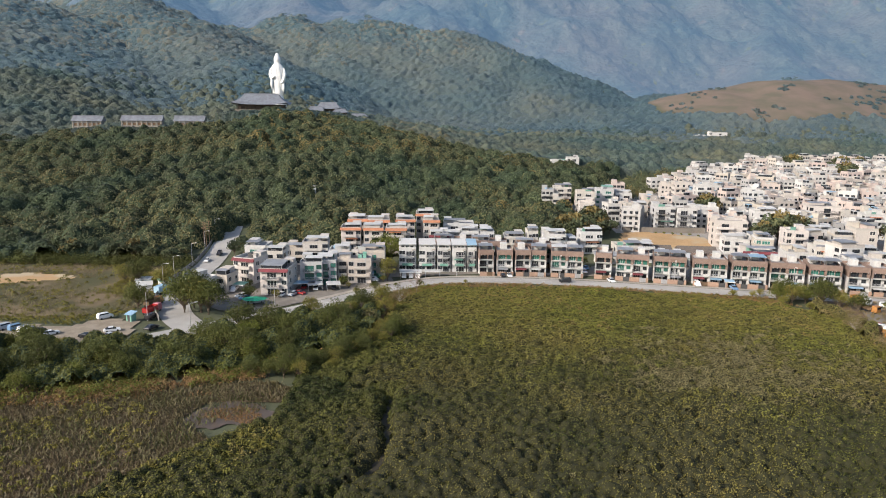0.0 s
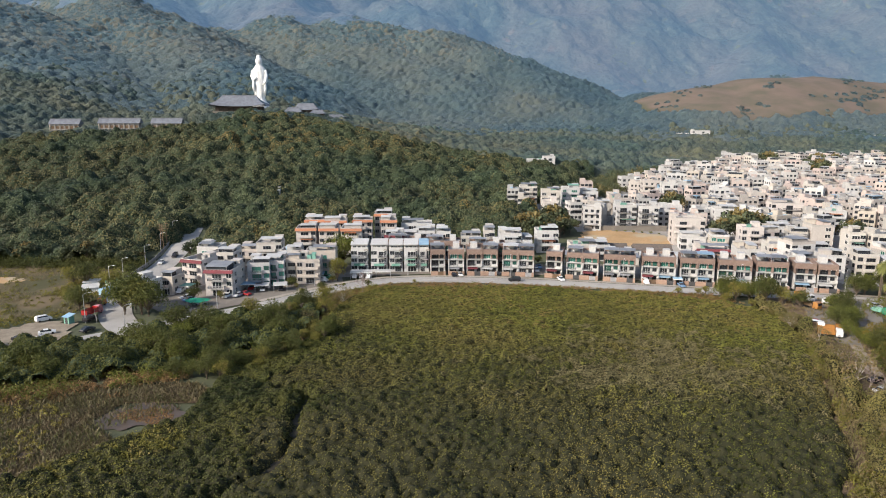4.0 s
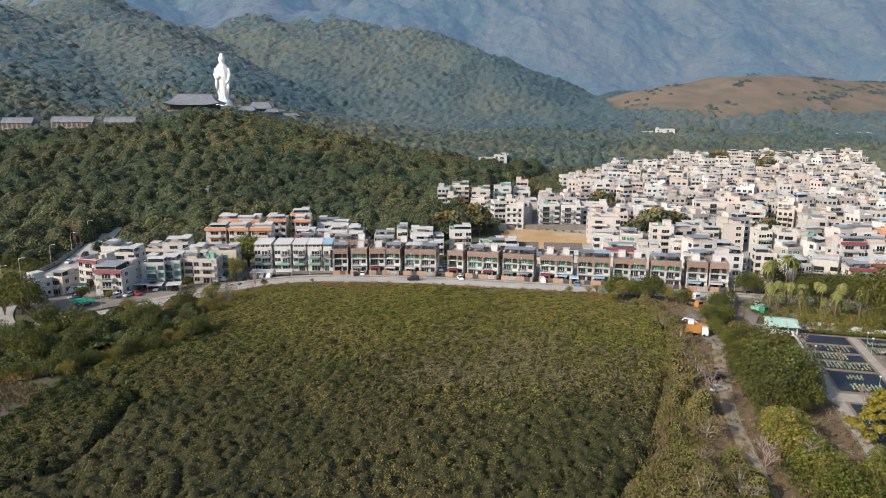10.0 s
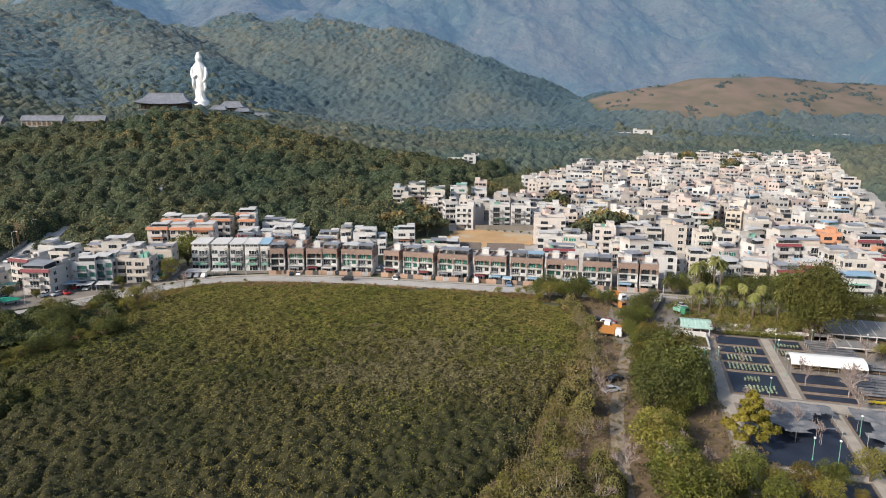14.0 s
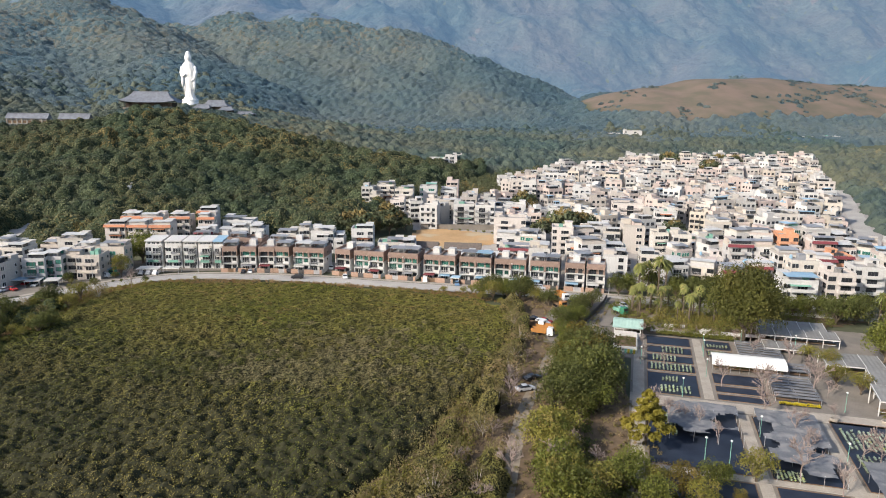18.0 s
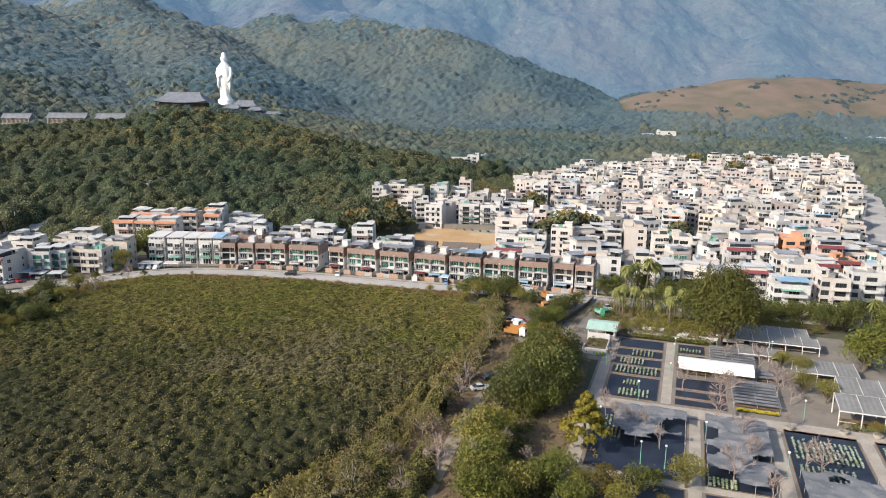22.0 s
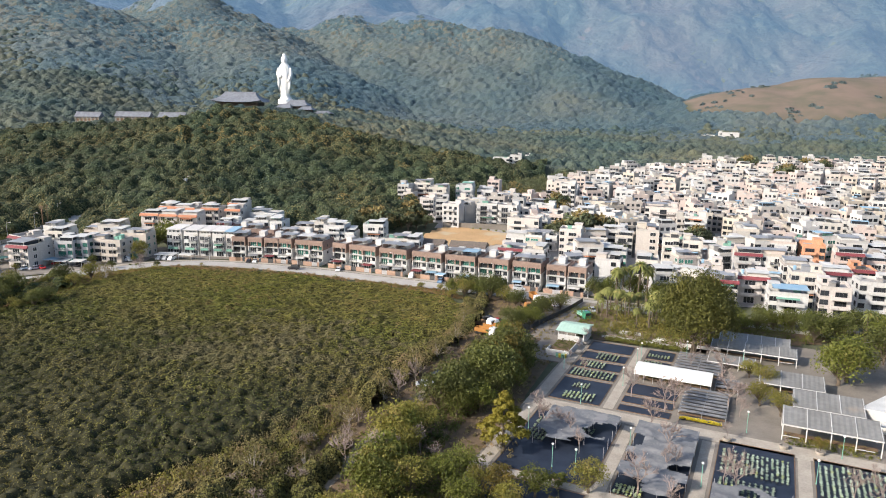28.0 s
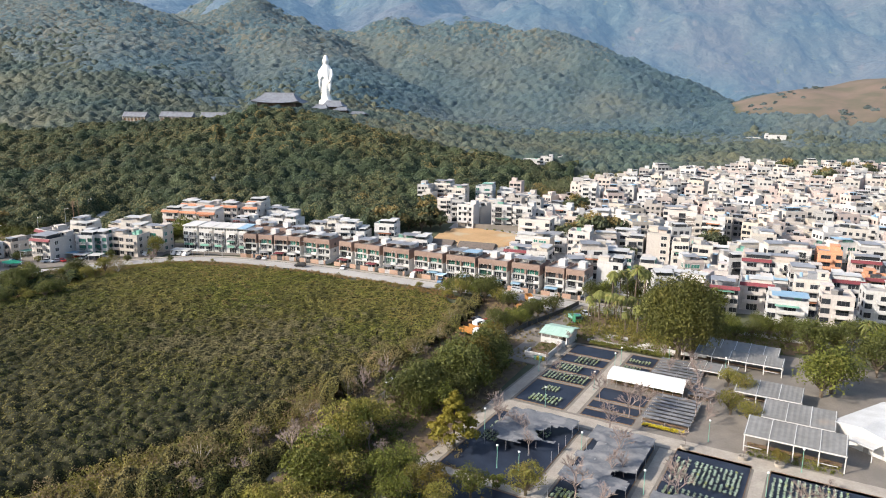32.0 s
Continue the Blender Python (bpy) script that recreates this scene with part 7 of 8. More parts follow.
pond_mat = mat("pond_water", (0.105, 0.070, 0.042), (0.07, 0.05, 0.034), 0.3, scale=0.25, fine=1.0, spec=0.5)
def blob(cx, cy, rx, ry, seed, n=56):
    """A wobbling round outline."""
    out = []
    for k in range(n):
        a = 2 * math.pi * k / n
        q = 1 + .22 * math.sin(2 * a + seed) + .16 * math.sin(3 * a + 2 * seed) + .10 * math.sin(7 * a + seed) + .05 * math.sin(13 * a)
        out.append((cx + math.cos(a) * rx * q, cy + math.sin(a) * ry * q))
    return out


POND = blob(-45, 139, 8.0, 7.5, 1.3)
patch("pond", POND, 0.03, pond_mat, "shallow rusty-brown pool in the marsh", "water")
brush("weed_bank", blob(-44, 139.5, 5.2, 4.2, 2.2), .45, (.15, .4), 10, .12, "straw_red", "reddish weed bank in the pool", .1, .5, "weeds", -.1)
blades("pool_reeds", blob(-49, 141, 8, 7, .4), .7, (.4, 1.0), "reed", "reeds standing round the pool", "reeds", .5)
brush("edge_mangrove", [(-66, 82), (-58, 108), (-46, 122), (-38, 131), (-30, 128), (-36, 112), (-40, 84)], 1.5, (.8, 1.5), 22, .26, "leaf_olive", "bright yellow-green mangrove fringe by the pool", 1.2, 1.0, "mangrove", -.2)

# dry slope between the tree belt and the road
SLOPE = [(-44, 206), (-30, 224), (-16, 242), (-4, 250), (2, 246), (-8, 234), (-15, 214), (-15, 200), (-24, 190), (-34, 196)]
brush("slope_grass", SLOPE, 1.0, (.4, .9), 16, .2, "straw_red", "dry straw-coloured brush on the road slope", .3, .8, "scrub", -.15)
brush("slope_bushes", SLOPE, 2.0, (.8, 1.7), 34, .2, "leaf_olive", "olive bushes on the road slope", .4, 1.0, "scrub", .0)
grove(["wisp", "olive", "bare"], [(-22, 206), (-18, 214), (-26, 214), (-14, 226), (-20, 226), (-9, 240), (-30, 210)], .9, 1.3)
# ragged foot of the tree belt
BANK = [(-150, 143), (-98, 141), (-72, 148), (-52, 156), (-38, 163), (-26, 178), (-22, 190), (-30, 186), (-42, 174), (-52, 167), (-74, 160), (-98, 153), (-150, 156)]
brush("bank_bushes", BANK, 2.4, (1.0, 2.3), 50, .24, "leaf_lush", "ragged green bushes at the belt's foot", .5, 1.0, "scrub", .02)
brush("bank_straw", BANK, 1.3, (.5, 1.3), 22, .2, "straw_red", "rusty dry grass tufts below the trees", .4, 1.0, "scrub", .08)
# verge between road and mangrove
VERGE = [(-12, 240), (-2, 252), (14, 255), (34, 254), (55, 251), (77, 246), (98, 241), (114, 237), (122, 226), (112, 230), (96, 237), (55, 247), (34, 249), (-3, 247)]
brush("verge_scrub", VERGE, 1.2, (.4, .9), 16, .22, "straw_red", "dry brown scrub along the road verge", .4, .8, "scrub", .02)
brush("verge_green", VERGE, 2.2, (.6, 1.4), 20, .27, "leaf_olive", "green bushes along the road verge", .2, .7, "scrub", .12)
e = thing("verge_wall", pose(0, 0, 0), "low broken concrete wall along the verge", "wall")
for p, q in zip(ROAD[22:46:2], ROAD[23:47:2]):
    d = (q - p).to_2d().normalized()
    m = pose(p.x + d.y * 5.2, p.y - d.x * 5.2, 0, 0, 0, math.degrees(math.atan2(d.y, d.x)))
    part("block", Geo().box(0, -.2, 0, (q - p).length * .95, .2, .55), M["concrete_pale"], e, at=m)
grove(["bushy", "olive", "dark"], [(-20, 250), (-30, 238), (-24, 244), (-17, 250), (-22, 256), (-8, 250), (4, 252), (9, 254)], .35, .55)
tree("olive", -20.5, 258, 1.5, label="tall thin tree with sparse brownish leaves beside the road", stretch=1.25)
tree("lush", -22, 282, 2.0, label="big bright green tree between the houses", stretch=1.0)
tree("lush", -27, 279, 1.5, label="bright green tree between the houses")
grove(["dark", "olive"], [(-82, 214), (-77, 215), (-81, 220)], 1.7, 2.1)
grove(["dark", "olive"], [(-74, 213), (-101, 246), (-112, 250), (-118, 252), (-99, 219)], 1.0, 1.5)
grove(["bushy", "dark", "olive"], [(-62, 226), (-66, 231), (-57, 232), (-39, 247), (-36, 249), (-34, 247), (-31, 248), (-70, 246), (-80, 250), (62, 283), (60, 287), (113, 239), (119, 238), (70, 287)], .4, .65)
# bushy trees where the road meets the track
grove(["dark", "lush", "olive"], [(120, 236), (124, 236), (128, 235), (131, 232), (125, 231), (120, 230), (129, 228), (116, 232), (134, 226), (138, 222)], .85, 1.25)
grove(["olive"], [(103, 238), (110, 238), (116, 228), (122, 222)], .45, .7)
# hedge of trees between track and lane
fill([(154, 224), (149, 213), (143, 200), (140, 188), (138, 179), (134, 180), (136, 190), (138, 202), (143, 214), (149, 225)], 3.9, ["lush", "dark", "olive"], .65, .95, 0)
RIGHT_BELT = [(141, 186), (131, 168), (127, 150), (122, 130), (117, 105), (116, 88), (150, 88), (147, 104), (130, 116), (132, 130), (138, 146), (143, 158), (147, 172)]
fill([(141, 186), (131, 168), (127, 150), (124, 134), (132, 134), (139, 150), (142, 162), (143, 174)], 5.2, ["dark", "rust", "lush", "rust", "dark"], .9, 1.25, 0)
grove(["rust", "dark", "lush"], [(139, 164), (143, 170), (137, 156), (141, 158), (143, 163), (142, 152), (141, 180), (139, 146), (136, 140), (141, 175)], .9, 1.25)
grove(["dark"], [(129, 146), (131, 140), (127, 138), (135, 150)], 1.1, 1.5)
fill([(124, 130), (118, 106), (116, 90), (132, 90), (128, 108), (127, 122)], 5.0, ["olive", "olive", "lush"], 1.0, 1.5, 0)
grove(["lush", "olive", "lush", "rust"], [(136, 112), (139, 108), (133, 108), (143, 106), (149, 108), (145, 102), (137, 102), (152, 104)], .8, 1.2)
for x, y, kind, z_up in ((143, 157, "rust", 1.7), (138, 151, "dark", 1.6), (139, 160, "rust", 1.6), (134, 148, "rust", 1.5), (141, 167, "dark", 1.5), (136, 157, "dark", 1.6), (132, 141, "dark", 1.4)):
    tree(kind, x, y, z_up, label="large dense tree with rust-tinged crown beside the beds" if kind == "rust" else "large dense dark green tree beside the beds")
tree("olive", 158, 111, 1.2, label="large yellow-green tree over the nursery beds")
tree("olive", 121, 120, 1.7, label="large olive-yellow tree beside the track")
tree("bushy", 153, 112, 2.0, label="round golden-green bush at the bed's corner")
tree("gold", 142.2, 125, 1.55, label="golden tiered tree at the nursery path")
for x, y, s in ((127, 119, 1.6), (131, 116, 1.5), (122, 110, 1.6), (114, 112, 1.4), (108, 104, 1.4), (140, 110, 1.4), (117, 142, 1.3), (112, 128, 1.4), (106, 116, 1.3), (119, 152, 1.1), (113, 150, 1.2), (124, 170, 1.0), (121, 176, 1.0), (99, 100, 1.3), (104, 96, 1.2)):
    tree("bare", x, y, s * .85, label="leafless pale-branched tree in the scrub")
brush("belt_scrub", RIGHT_BELT, 1.5, (.6, 1.5), 20, .27, "leaf_dark", "dark undergrowth below the trees", .5, .9, "scrub", -.1)
# dry brush between mangrove and track
DRY_BELT = [(126, 226), (128, 206), (124, 186), (118, 166), (112, 146), (108, 126), (104, 104), (102, 80), (74, 80), (86, 102), (97, 122), (105, 142), (113, 165), (122, 190), (122, 214)]
brush("dry_scrub", DRY_BELT, 1.15, (.6, 1.5), 20, .24, "leaf_olive", "olive and brown scrub on the mangrove edge", .7, 1.2)
blades("dry_stalks", DRY_BELT, 1.1, (1.0, 2.2), "reed", "pale dry stalks standing in the scrub", "scrub", .3)
brush("wispy_scrub", DRY_BELT, 2.6, (1.1, 2.3), 60, .15, "leaf_wisp", "feathery brownish scrub trees beside the mangrove", .9, 1.3, "scrub", -.05)
SCRUB_WOOD = [(124, 228), (129, 226), (129, 206), (127, 190), (121, 170), (116, 150), (112, 128), (114, 110), (116, 88), (112, 78), (84, 78), (92, 104), (101, 124), (108, 144), (116, 167), (122, 190), (121, 214)]
scrub_box = (80, 132, 76, 230)
solo("scrub_canopy", cover("scrub_canopy", scrub_box, .8, lambda x, y: inside(x, y, SCRUB_WOOD), tree_field(scrub_box, 2.9, 1.2, 3.0, 1.25, lambda x, y: inside(x, y, SCRUB_WOOD) & (fbm(x / 9, y / 9, 2, 3) > .24), 12), .3, .8, 70000, .17, M["leaf_scrub"], .9, M["gap_shade_twig"]), None, "feathery yellow-green scrub trees along the track", "scrub", kind="stuff")
SCRUB_FLOOR = [(128, 234), (122, 214), (122, 190), (112, 165), (104, 142), (96, 122), (84, 102), (70, 78), (60, 60), (160, 60), (150, 88), (145, 100), (145, 128), (145, 150), (150, 172), (150, 196), (158, 222), (152, 234)]
patch("scrub_floor", SCRUB_FLOOR, -.01, M["soil"], "brown litter and soil under scrub and trees")
brush("litter_scrub", [p for p in SCRUB_FLOOR if p[1] < 236], 2.0, (.4, .9), 14, .2, "leaf_wisp", "low dry undergrowth on brown litter", .4, .8, "scrub", .06)
grove(["wisp"], [(110, 128), (104, 116), (114, 140), (118, 156), (121, 170), (100, 104), (124, 184), (108, 108), (124, 200), (112, 118)], .9, 1.4)
brush("near_scrub", [(60, 70), (70, 84), (86, 104), (96, 122), (106, 118), (104, 96), (116, 84), (150, 88), (150, 70)], 1.3, (.6, 1.4), 18, .26, "leaf_olive", "mixed olive scrub below the flight path", .6, 1.1)
patch("truck_yard", [(131, 186), (136, 184), (150, 212), (163, 230), (150, 233), (140, 224), (134, 208)], .05, M["concrete"], "worn concrete lorry parking beside the track", "pavement")
VILLAGE_ROAD = smooth_line([(290, 270, 0)] + [(a, b, 0) for a, b in VILLAGE_EDGE], 8)
solo("village_road", ribbon(VILLAGE_ROAD, 4.5, -4.5, .35), M["asphalt"], "grey asphalt road along the village's far side", "road", kind="structure")
# garden palms and banyan
GARDEN = [(158, 196), (156, 224), (175, 234), (200, 228), (262, 211), (262, 200), (232, 206), (214, 198), (192, 188)]
draped("garden_ground", GARDEN, .03, M["soil"], "brown garden soil with fallen leaves", step=2)
patch("garden_path", [(166, 200), (168, 212), (200, 226), (250, 214), (250, 210), (204, 219), (174, 207), (170, 198)], .09, M["concrete"], "grey concrete garden path", "path")
brush("garden_shrubs", GARDEN, 2.0, (.6, 1.7), 34, .2, "leaf_lush", "green garden shrubs and ground cover", .5, 1.1, "shrubs", .0)
brush("garden_bushes", nrect(-12, 55, 18, 72), 2.2, (.9, 2.0), 60, .2, "leaf_olive", "yellow-green garden bushes between the palms", .6, 1.1, "shrubs", .0)
for x, y, s in ((178.5, 203.6, 1.3), (181, 207.5, 1.2), (186.5, 204.4, 1.2), (175, 204, .75), (167.3, 217.6, 1.0), (170, 215.6, 1.0), (173.7, 216, 1.0), (181.4, 235.8, 1.35), (171, 233, 1.3), (184, 210, 1.1), (164, 216, .9), (166, 221, .8), (172, 221, .9), (177, 219, .9), (181, 216, 1.0), (169, 226, .8), (183, 223, .9)):
    tree("palm", x, y, s, label="shaggy fan palm with a pale green head")
for x, y, s in ((173.3, 235.8, 1.15), (178.3, 234.4, 1.2), (176, 238, 1.15), (179.5, 238, 1.1), (169.4, 207, .65), (172.5, 213, .7), (165, 212, .6), (235, 204.5, .8), (237.3, 203.4, .85), (239.6, 204.8, .8), (235.4, 215, .9), (241, 214, .85)):
    tree("plume", x, y, s, label="tall palm with drooping feathery fronds")
grove(["dark", "lush"], [(165, 236), (169, 238), (186, 235), (192, 238), (198, 236), (202, 233), (190, 228), (184, 232), (196, 226), (178, 240)], 1.0, 1.4)
tree("banyan", 188.5, 188, .84, label="huge dark green banyan tree beside the nursery", stretch=1.22)
grove(["dark", "lush"], [(201, 206), (206, 210), (211, 213), (216, 214), (221, 214), (226, 212), (232, 212), (204, 214), (214, 219), (222, 221), (238, 214), (246, 216), (252, 216)], .75, 1.15)
tree("dark", 224, 203, 1.35, label="round dense dark green tree behind the sheds")
tree("dark", 231, 205, 1.15, label="round dense dark green tree behind the sheds")
tree("lush", 219, 171, 1.9, label="big bright green tree among the sheds")
tree("lush", 222, 174, 1.7, label="big bright green tree among the sheds")
tree("olive", 200, 150, 1.15, label="grey-green tree with several trunks by the shed")
tree("olive", 197, 155, 1.1, label="grey-green tree beside the benches")
tree("olive", 199, 172, .9, label="grey-green tree between the benches")
tree("olive", 201, 166, 1.0, label="grey-green tree between the benches")
tree("gold", 242, 203, .9, label="yellow flowering tree beside the lane")
grove(["lush", "dark"], [(240, 196), (246, 190), (252, 198), (236, 188), (262, 206), (270, 212)], 1.2, 1.6)
# trees in and round the village
brush("village_grove", [(92, 432), (118, 436), (160, 490), (210, 545), (246, 588), (205, 596), (150, 540), (104, 470)], 5.0, (2.0, 4.4), 70, .5, "leaf_hill", "green trees behind the village's back row", .7, 1.1, "trees", -.2)
for x, y, r in VILLAGE_TREES:
    tree("hill" if r > 4 else "dark", x, y, r / 6.0, label="green tree crowded between village houses")
grove(["hill"], [(76, 346), (80, 340), (72, 340), (77, 334), (82, 350), (68, 346), (70, 335), (84, 344), (64, 330), (58, 328)], .8, 1.15)
grove(["bushy"], [(108, 347), (112, 346), (116, 345), (120, 344), (124, 343), (128, 342)], .9, 1.3)
grove(["hill"], [(-114, 284), (-122, 286), (-130, 288), (-138, 287), (-148, 290), (-110, 292), (-90, 296), (-86, 300), (-82, 292), (-156, 288), (-164, 292)], .7, 1.1)

# ---- field and yard on the bend ----
draped("bare_earth", [(-210, 252), (-160, 266), (-142, 262), (-140, 256), (-158, 250), (-190, 240)], .06, M["earth"], "bare orange earth in the field", step=2)
draped("car_park", [(-160, 184), (-128, 187), (-112, 186), (-98, 183), (-90, 190), (-92, 204), (-104, 208), (-112, 198), (-130, 202), (-160, 206)], .05, M["track"], "dusty gravel car park beside the field", step=2)
EARTH_PATCH = [(-210, 252), (-160, 266), (-142, 262), (-140, 256), (-158, 250), (-190, 240)]
blades("field_grass", FIELD, .8, (.2, .6), "reed", "sparse dry grass in the field", "grass", .6, lambda x, y: ~inside(x, y, EARTH_PATCH) & (fbm(x / 14, y / 14, 3, 40) > .38))
brush("field_shrubs", FIELD, 3.6, (.5, 1.6), 26, .24, "leaf_olive", "scattered shrubs in the dry field", .3, .7, "scrub", .12)
brush("field_edge_bushes", [(-262, 284), (-150, 278), (-112, 276), (-104, 268), (-103, 284), (-112, 292), (-150, 296), (-262, 306)], 2.2, (1.2, 2.8), 60, .3, "leaf_dark", "dark green bushes along the foot of the wood", .6, 1.1, "scrub", -.2)
brush("allotment_green", [(-120, 236), (-102, 232), (-100, 266), (-112, 268), (-122, 256)], 2.2, (.6, 1.8), 40, .22, "leaf_olive", "garden greenery round the allotment huts", .4, .9, "scrub", .0)
brush("car_park_weeds", [(-160, 204), (-130, 203), (-112, 200), (-102, 209), (-98, 218), (-112, 209), (-126, 208), (-160, 211)], 1.3, (.3, 1.0), 18, .2, "leaf_olive", "weeds and low bushes along the car park edge", .3, .8, "scrub", -.15)


# ---- vehicles ----
def car_paint(name, col):
    return mat(name, col, tuple(c * .92 for c in col), 0.25, scale=2, spec=.6)


PAINTS = {"white": car_paint("car_white", (0.80, 0.80, 0.80)), "silver": car_paint("car_silver", (0.45, 0.47, 0.50)), "black": car_paint("car_black", (0.02, 0.02, 0.024)), "blue": car_paint("car_blue", (0.16, 0.27, 0.42)),
          "red": car_paint("car_red", (0.38, 0.03, 0.03)), "green": car_paint("car_green", (0.05, 0.22, 0.13)), "orange": car_paint("car_orange", (0.40, 0.19, 0.06)), "pink": car_paint("car_pink", (0.55, 0.20, 0.24))}
M["tyre"] = mat("tyre", (0.02, 0.02, 0.02), (0.03, 0.03, 0.03), 0.85)
CARS = {}


def section_body(rows, w):
    """A body skin from side-view stations (y, bottom, top, half width at the top)."""
    g = Geo()
    for y, z0, z1, wt in rows:
        g.v += [(-w / 2, y, z0), (w / 2, y, z0), (w / 2, y, (z0 + z1) / 2), (wt, y, z1), (-wt, y, z1), (-w / 2, y, (z0 + z1) / 2)]
    for i in range(len(rows) - 1):
        for k in range(6):
            u = (k + 1) % 6
            g.f.append((i * 6 + k, i * 6 + u, i * 6 + 6 + u, i * 6 + 6 + k))
    g.f.append((0, 1, 2, 3, 4, 5))
    j = (len(rows) - 1) * 6
    g.f.append((j + 5, j + 4, j + 3, j + 2, j + 1, j))
    return g


def car(x, y, turn, paint="white", van=False, z=None):
    z = float(land(x, y)) + .08 if z is None else z
    m = pose(x, y, z, 0, 0, turn)
    if (paint, van) in CARS:
        return copy_thing(CARS[(paint, van)], m)
    kind = "van" if van else "car"
    e = thing("parked_" + kind, m, paint + (" passenger van" if van else " saloon car") + " parked on the ground", kind, "parked cars")
    CARS[(paint, van)] = e
    if van:
        body = [(-2.3, .35, .85, .78), (-2.2, .3, 1.0, .8), (-1.5, .3, 1.15, .8), (-.9, .3, 1.85, .72), (1.9, .3, 1.9, .72), (2.25, .35, 1.5, .75), (2.3, .4, 1.0, .78)]
        glass = [(-1.42, 1.1, 1.13, .74), (-.88, 1.1, 1.78, .76), (1.7, 1.1, 1.8, .77), (2.0, 1.1, 1.5, .77)]
    else:
        body = [(-2.3, .35, .65, .76), (-2.2, .28, .78, .8), (-1.1, .26, .92, .82), (-.5, .26, .95, .82), (1.5, .26, .98, .82), (2.15, .28, .92, .8), (2.3, .36, .7, .76)]
        glass = [(-1.15, .86, .9, .74), (-.35, .86, 1.40, .64), (.9, .86, 1.42, .63), (1.75, .86, .96, .7)]
    part("body", section_body(body, 1.78), PAINTS[paint], e)
    part("window", section_body(glass, 1.64), M["glass_dark"], e)
    if not van:
        part("roof", section_body([(-.4, 1.38, 1.43, .62), (.2, 1.40, 1.46, .64), (.95, 1.38, 1.44, .62)], 1.36), PAINTS[paint], e)
    wheel = Geo().tube([(-.1, 0, 0), (.1, 0, 0)], [.31, .31], 12).mesh("wheel", M["tyre"])
    for sx in (-.8, .8):
        for sy in (-1.42, 1.42):
            part("wheel", wheel, None, e, at=pose(sx, sy, .31))
    return e


def truck(x, y, turn, cab="orange", load="orange", box_h=1.2, length=6.5, label=""):
    """A lorry: cab with windscreen, open or closed body, chassis and wheels."""
    e = thing("parked_truck", pose(x, y, float(land(x, y)) + .08, 0, 0, turn), label, "truck", "parked trucks")
    part("cab", section_body([(-length / 2, .5, 1.5, 1.0), (-length / 2 + .15, .45, 2.5, .95), (-length / 2 + 1.7, .45, 2.6, .95), (-length / 2 + 1.8, .5, 2.3, .95)], 2.2), PAINTS[cab], e)
    part("windscreen", Geo().box(-.85, -length / 2 - .02, 1.5, .85, -length / 2 + .12, 2.25), M["glass_dark"], e)
    part("chassis", Geo().box(-.45, -length / 2 + 1.8, .55, .45, length / 2, .85), M["dark_metal"], e)
    y0 = -length / 2 + 2.0
    lm = PAINTS[load] if load in PAINTS else M[load]
    if box_h > 1.8:
        part("box", Geo().box(-1.1, y0, .9, 1.1, length / 2, .9 + box_h), lm, e)
    else:
        part("bed", Geo().box(-1.1, y0, .85, 1.1, length / 2, .98).box(-1.1, y0, .98, -1.0, length / 2, .9 + box_h).box(1.0, y0, .98, 1.1, length / 2, .9 + box_h).box(-1.0, y0, .98, 1.0, y0 + .1, 1.1 + box_h).box(-1.0, length / 2 - .1, .98, 1.0, length / 2, .9 + box_h), lm, e)
    wheel = Geo().tube([(-.15, 0, 0), (.15, 0, 0)], [.46, .46], 12).mesh("wheel", M["tyre"])
    for sx in (-.95, .95):
        for sy in (-length / 2 + 1.0, length / 2 - 1.9, length / 2 - .8):
            part("wheel", wheel, None, e, at=pose(sx, sy, .46))
    return e


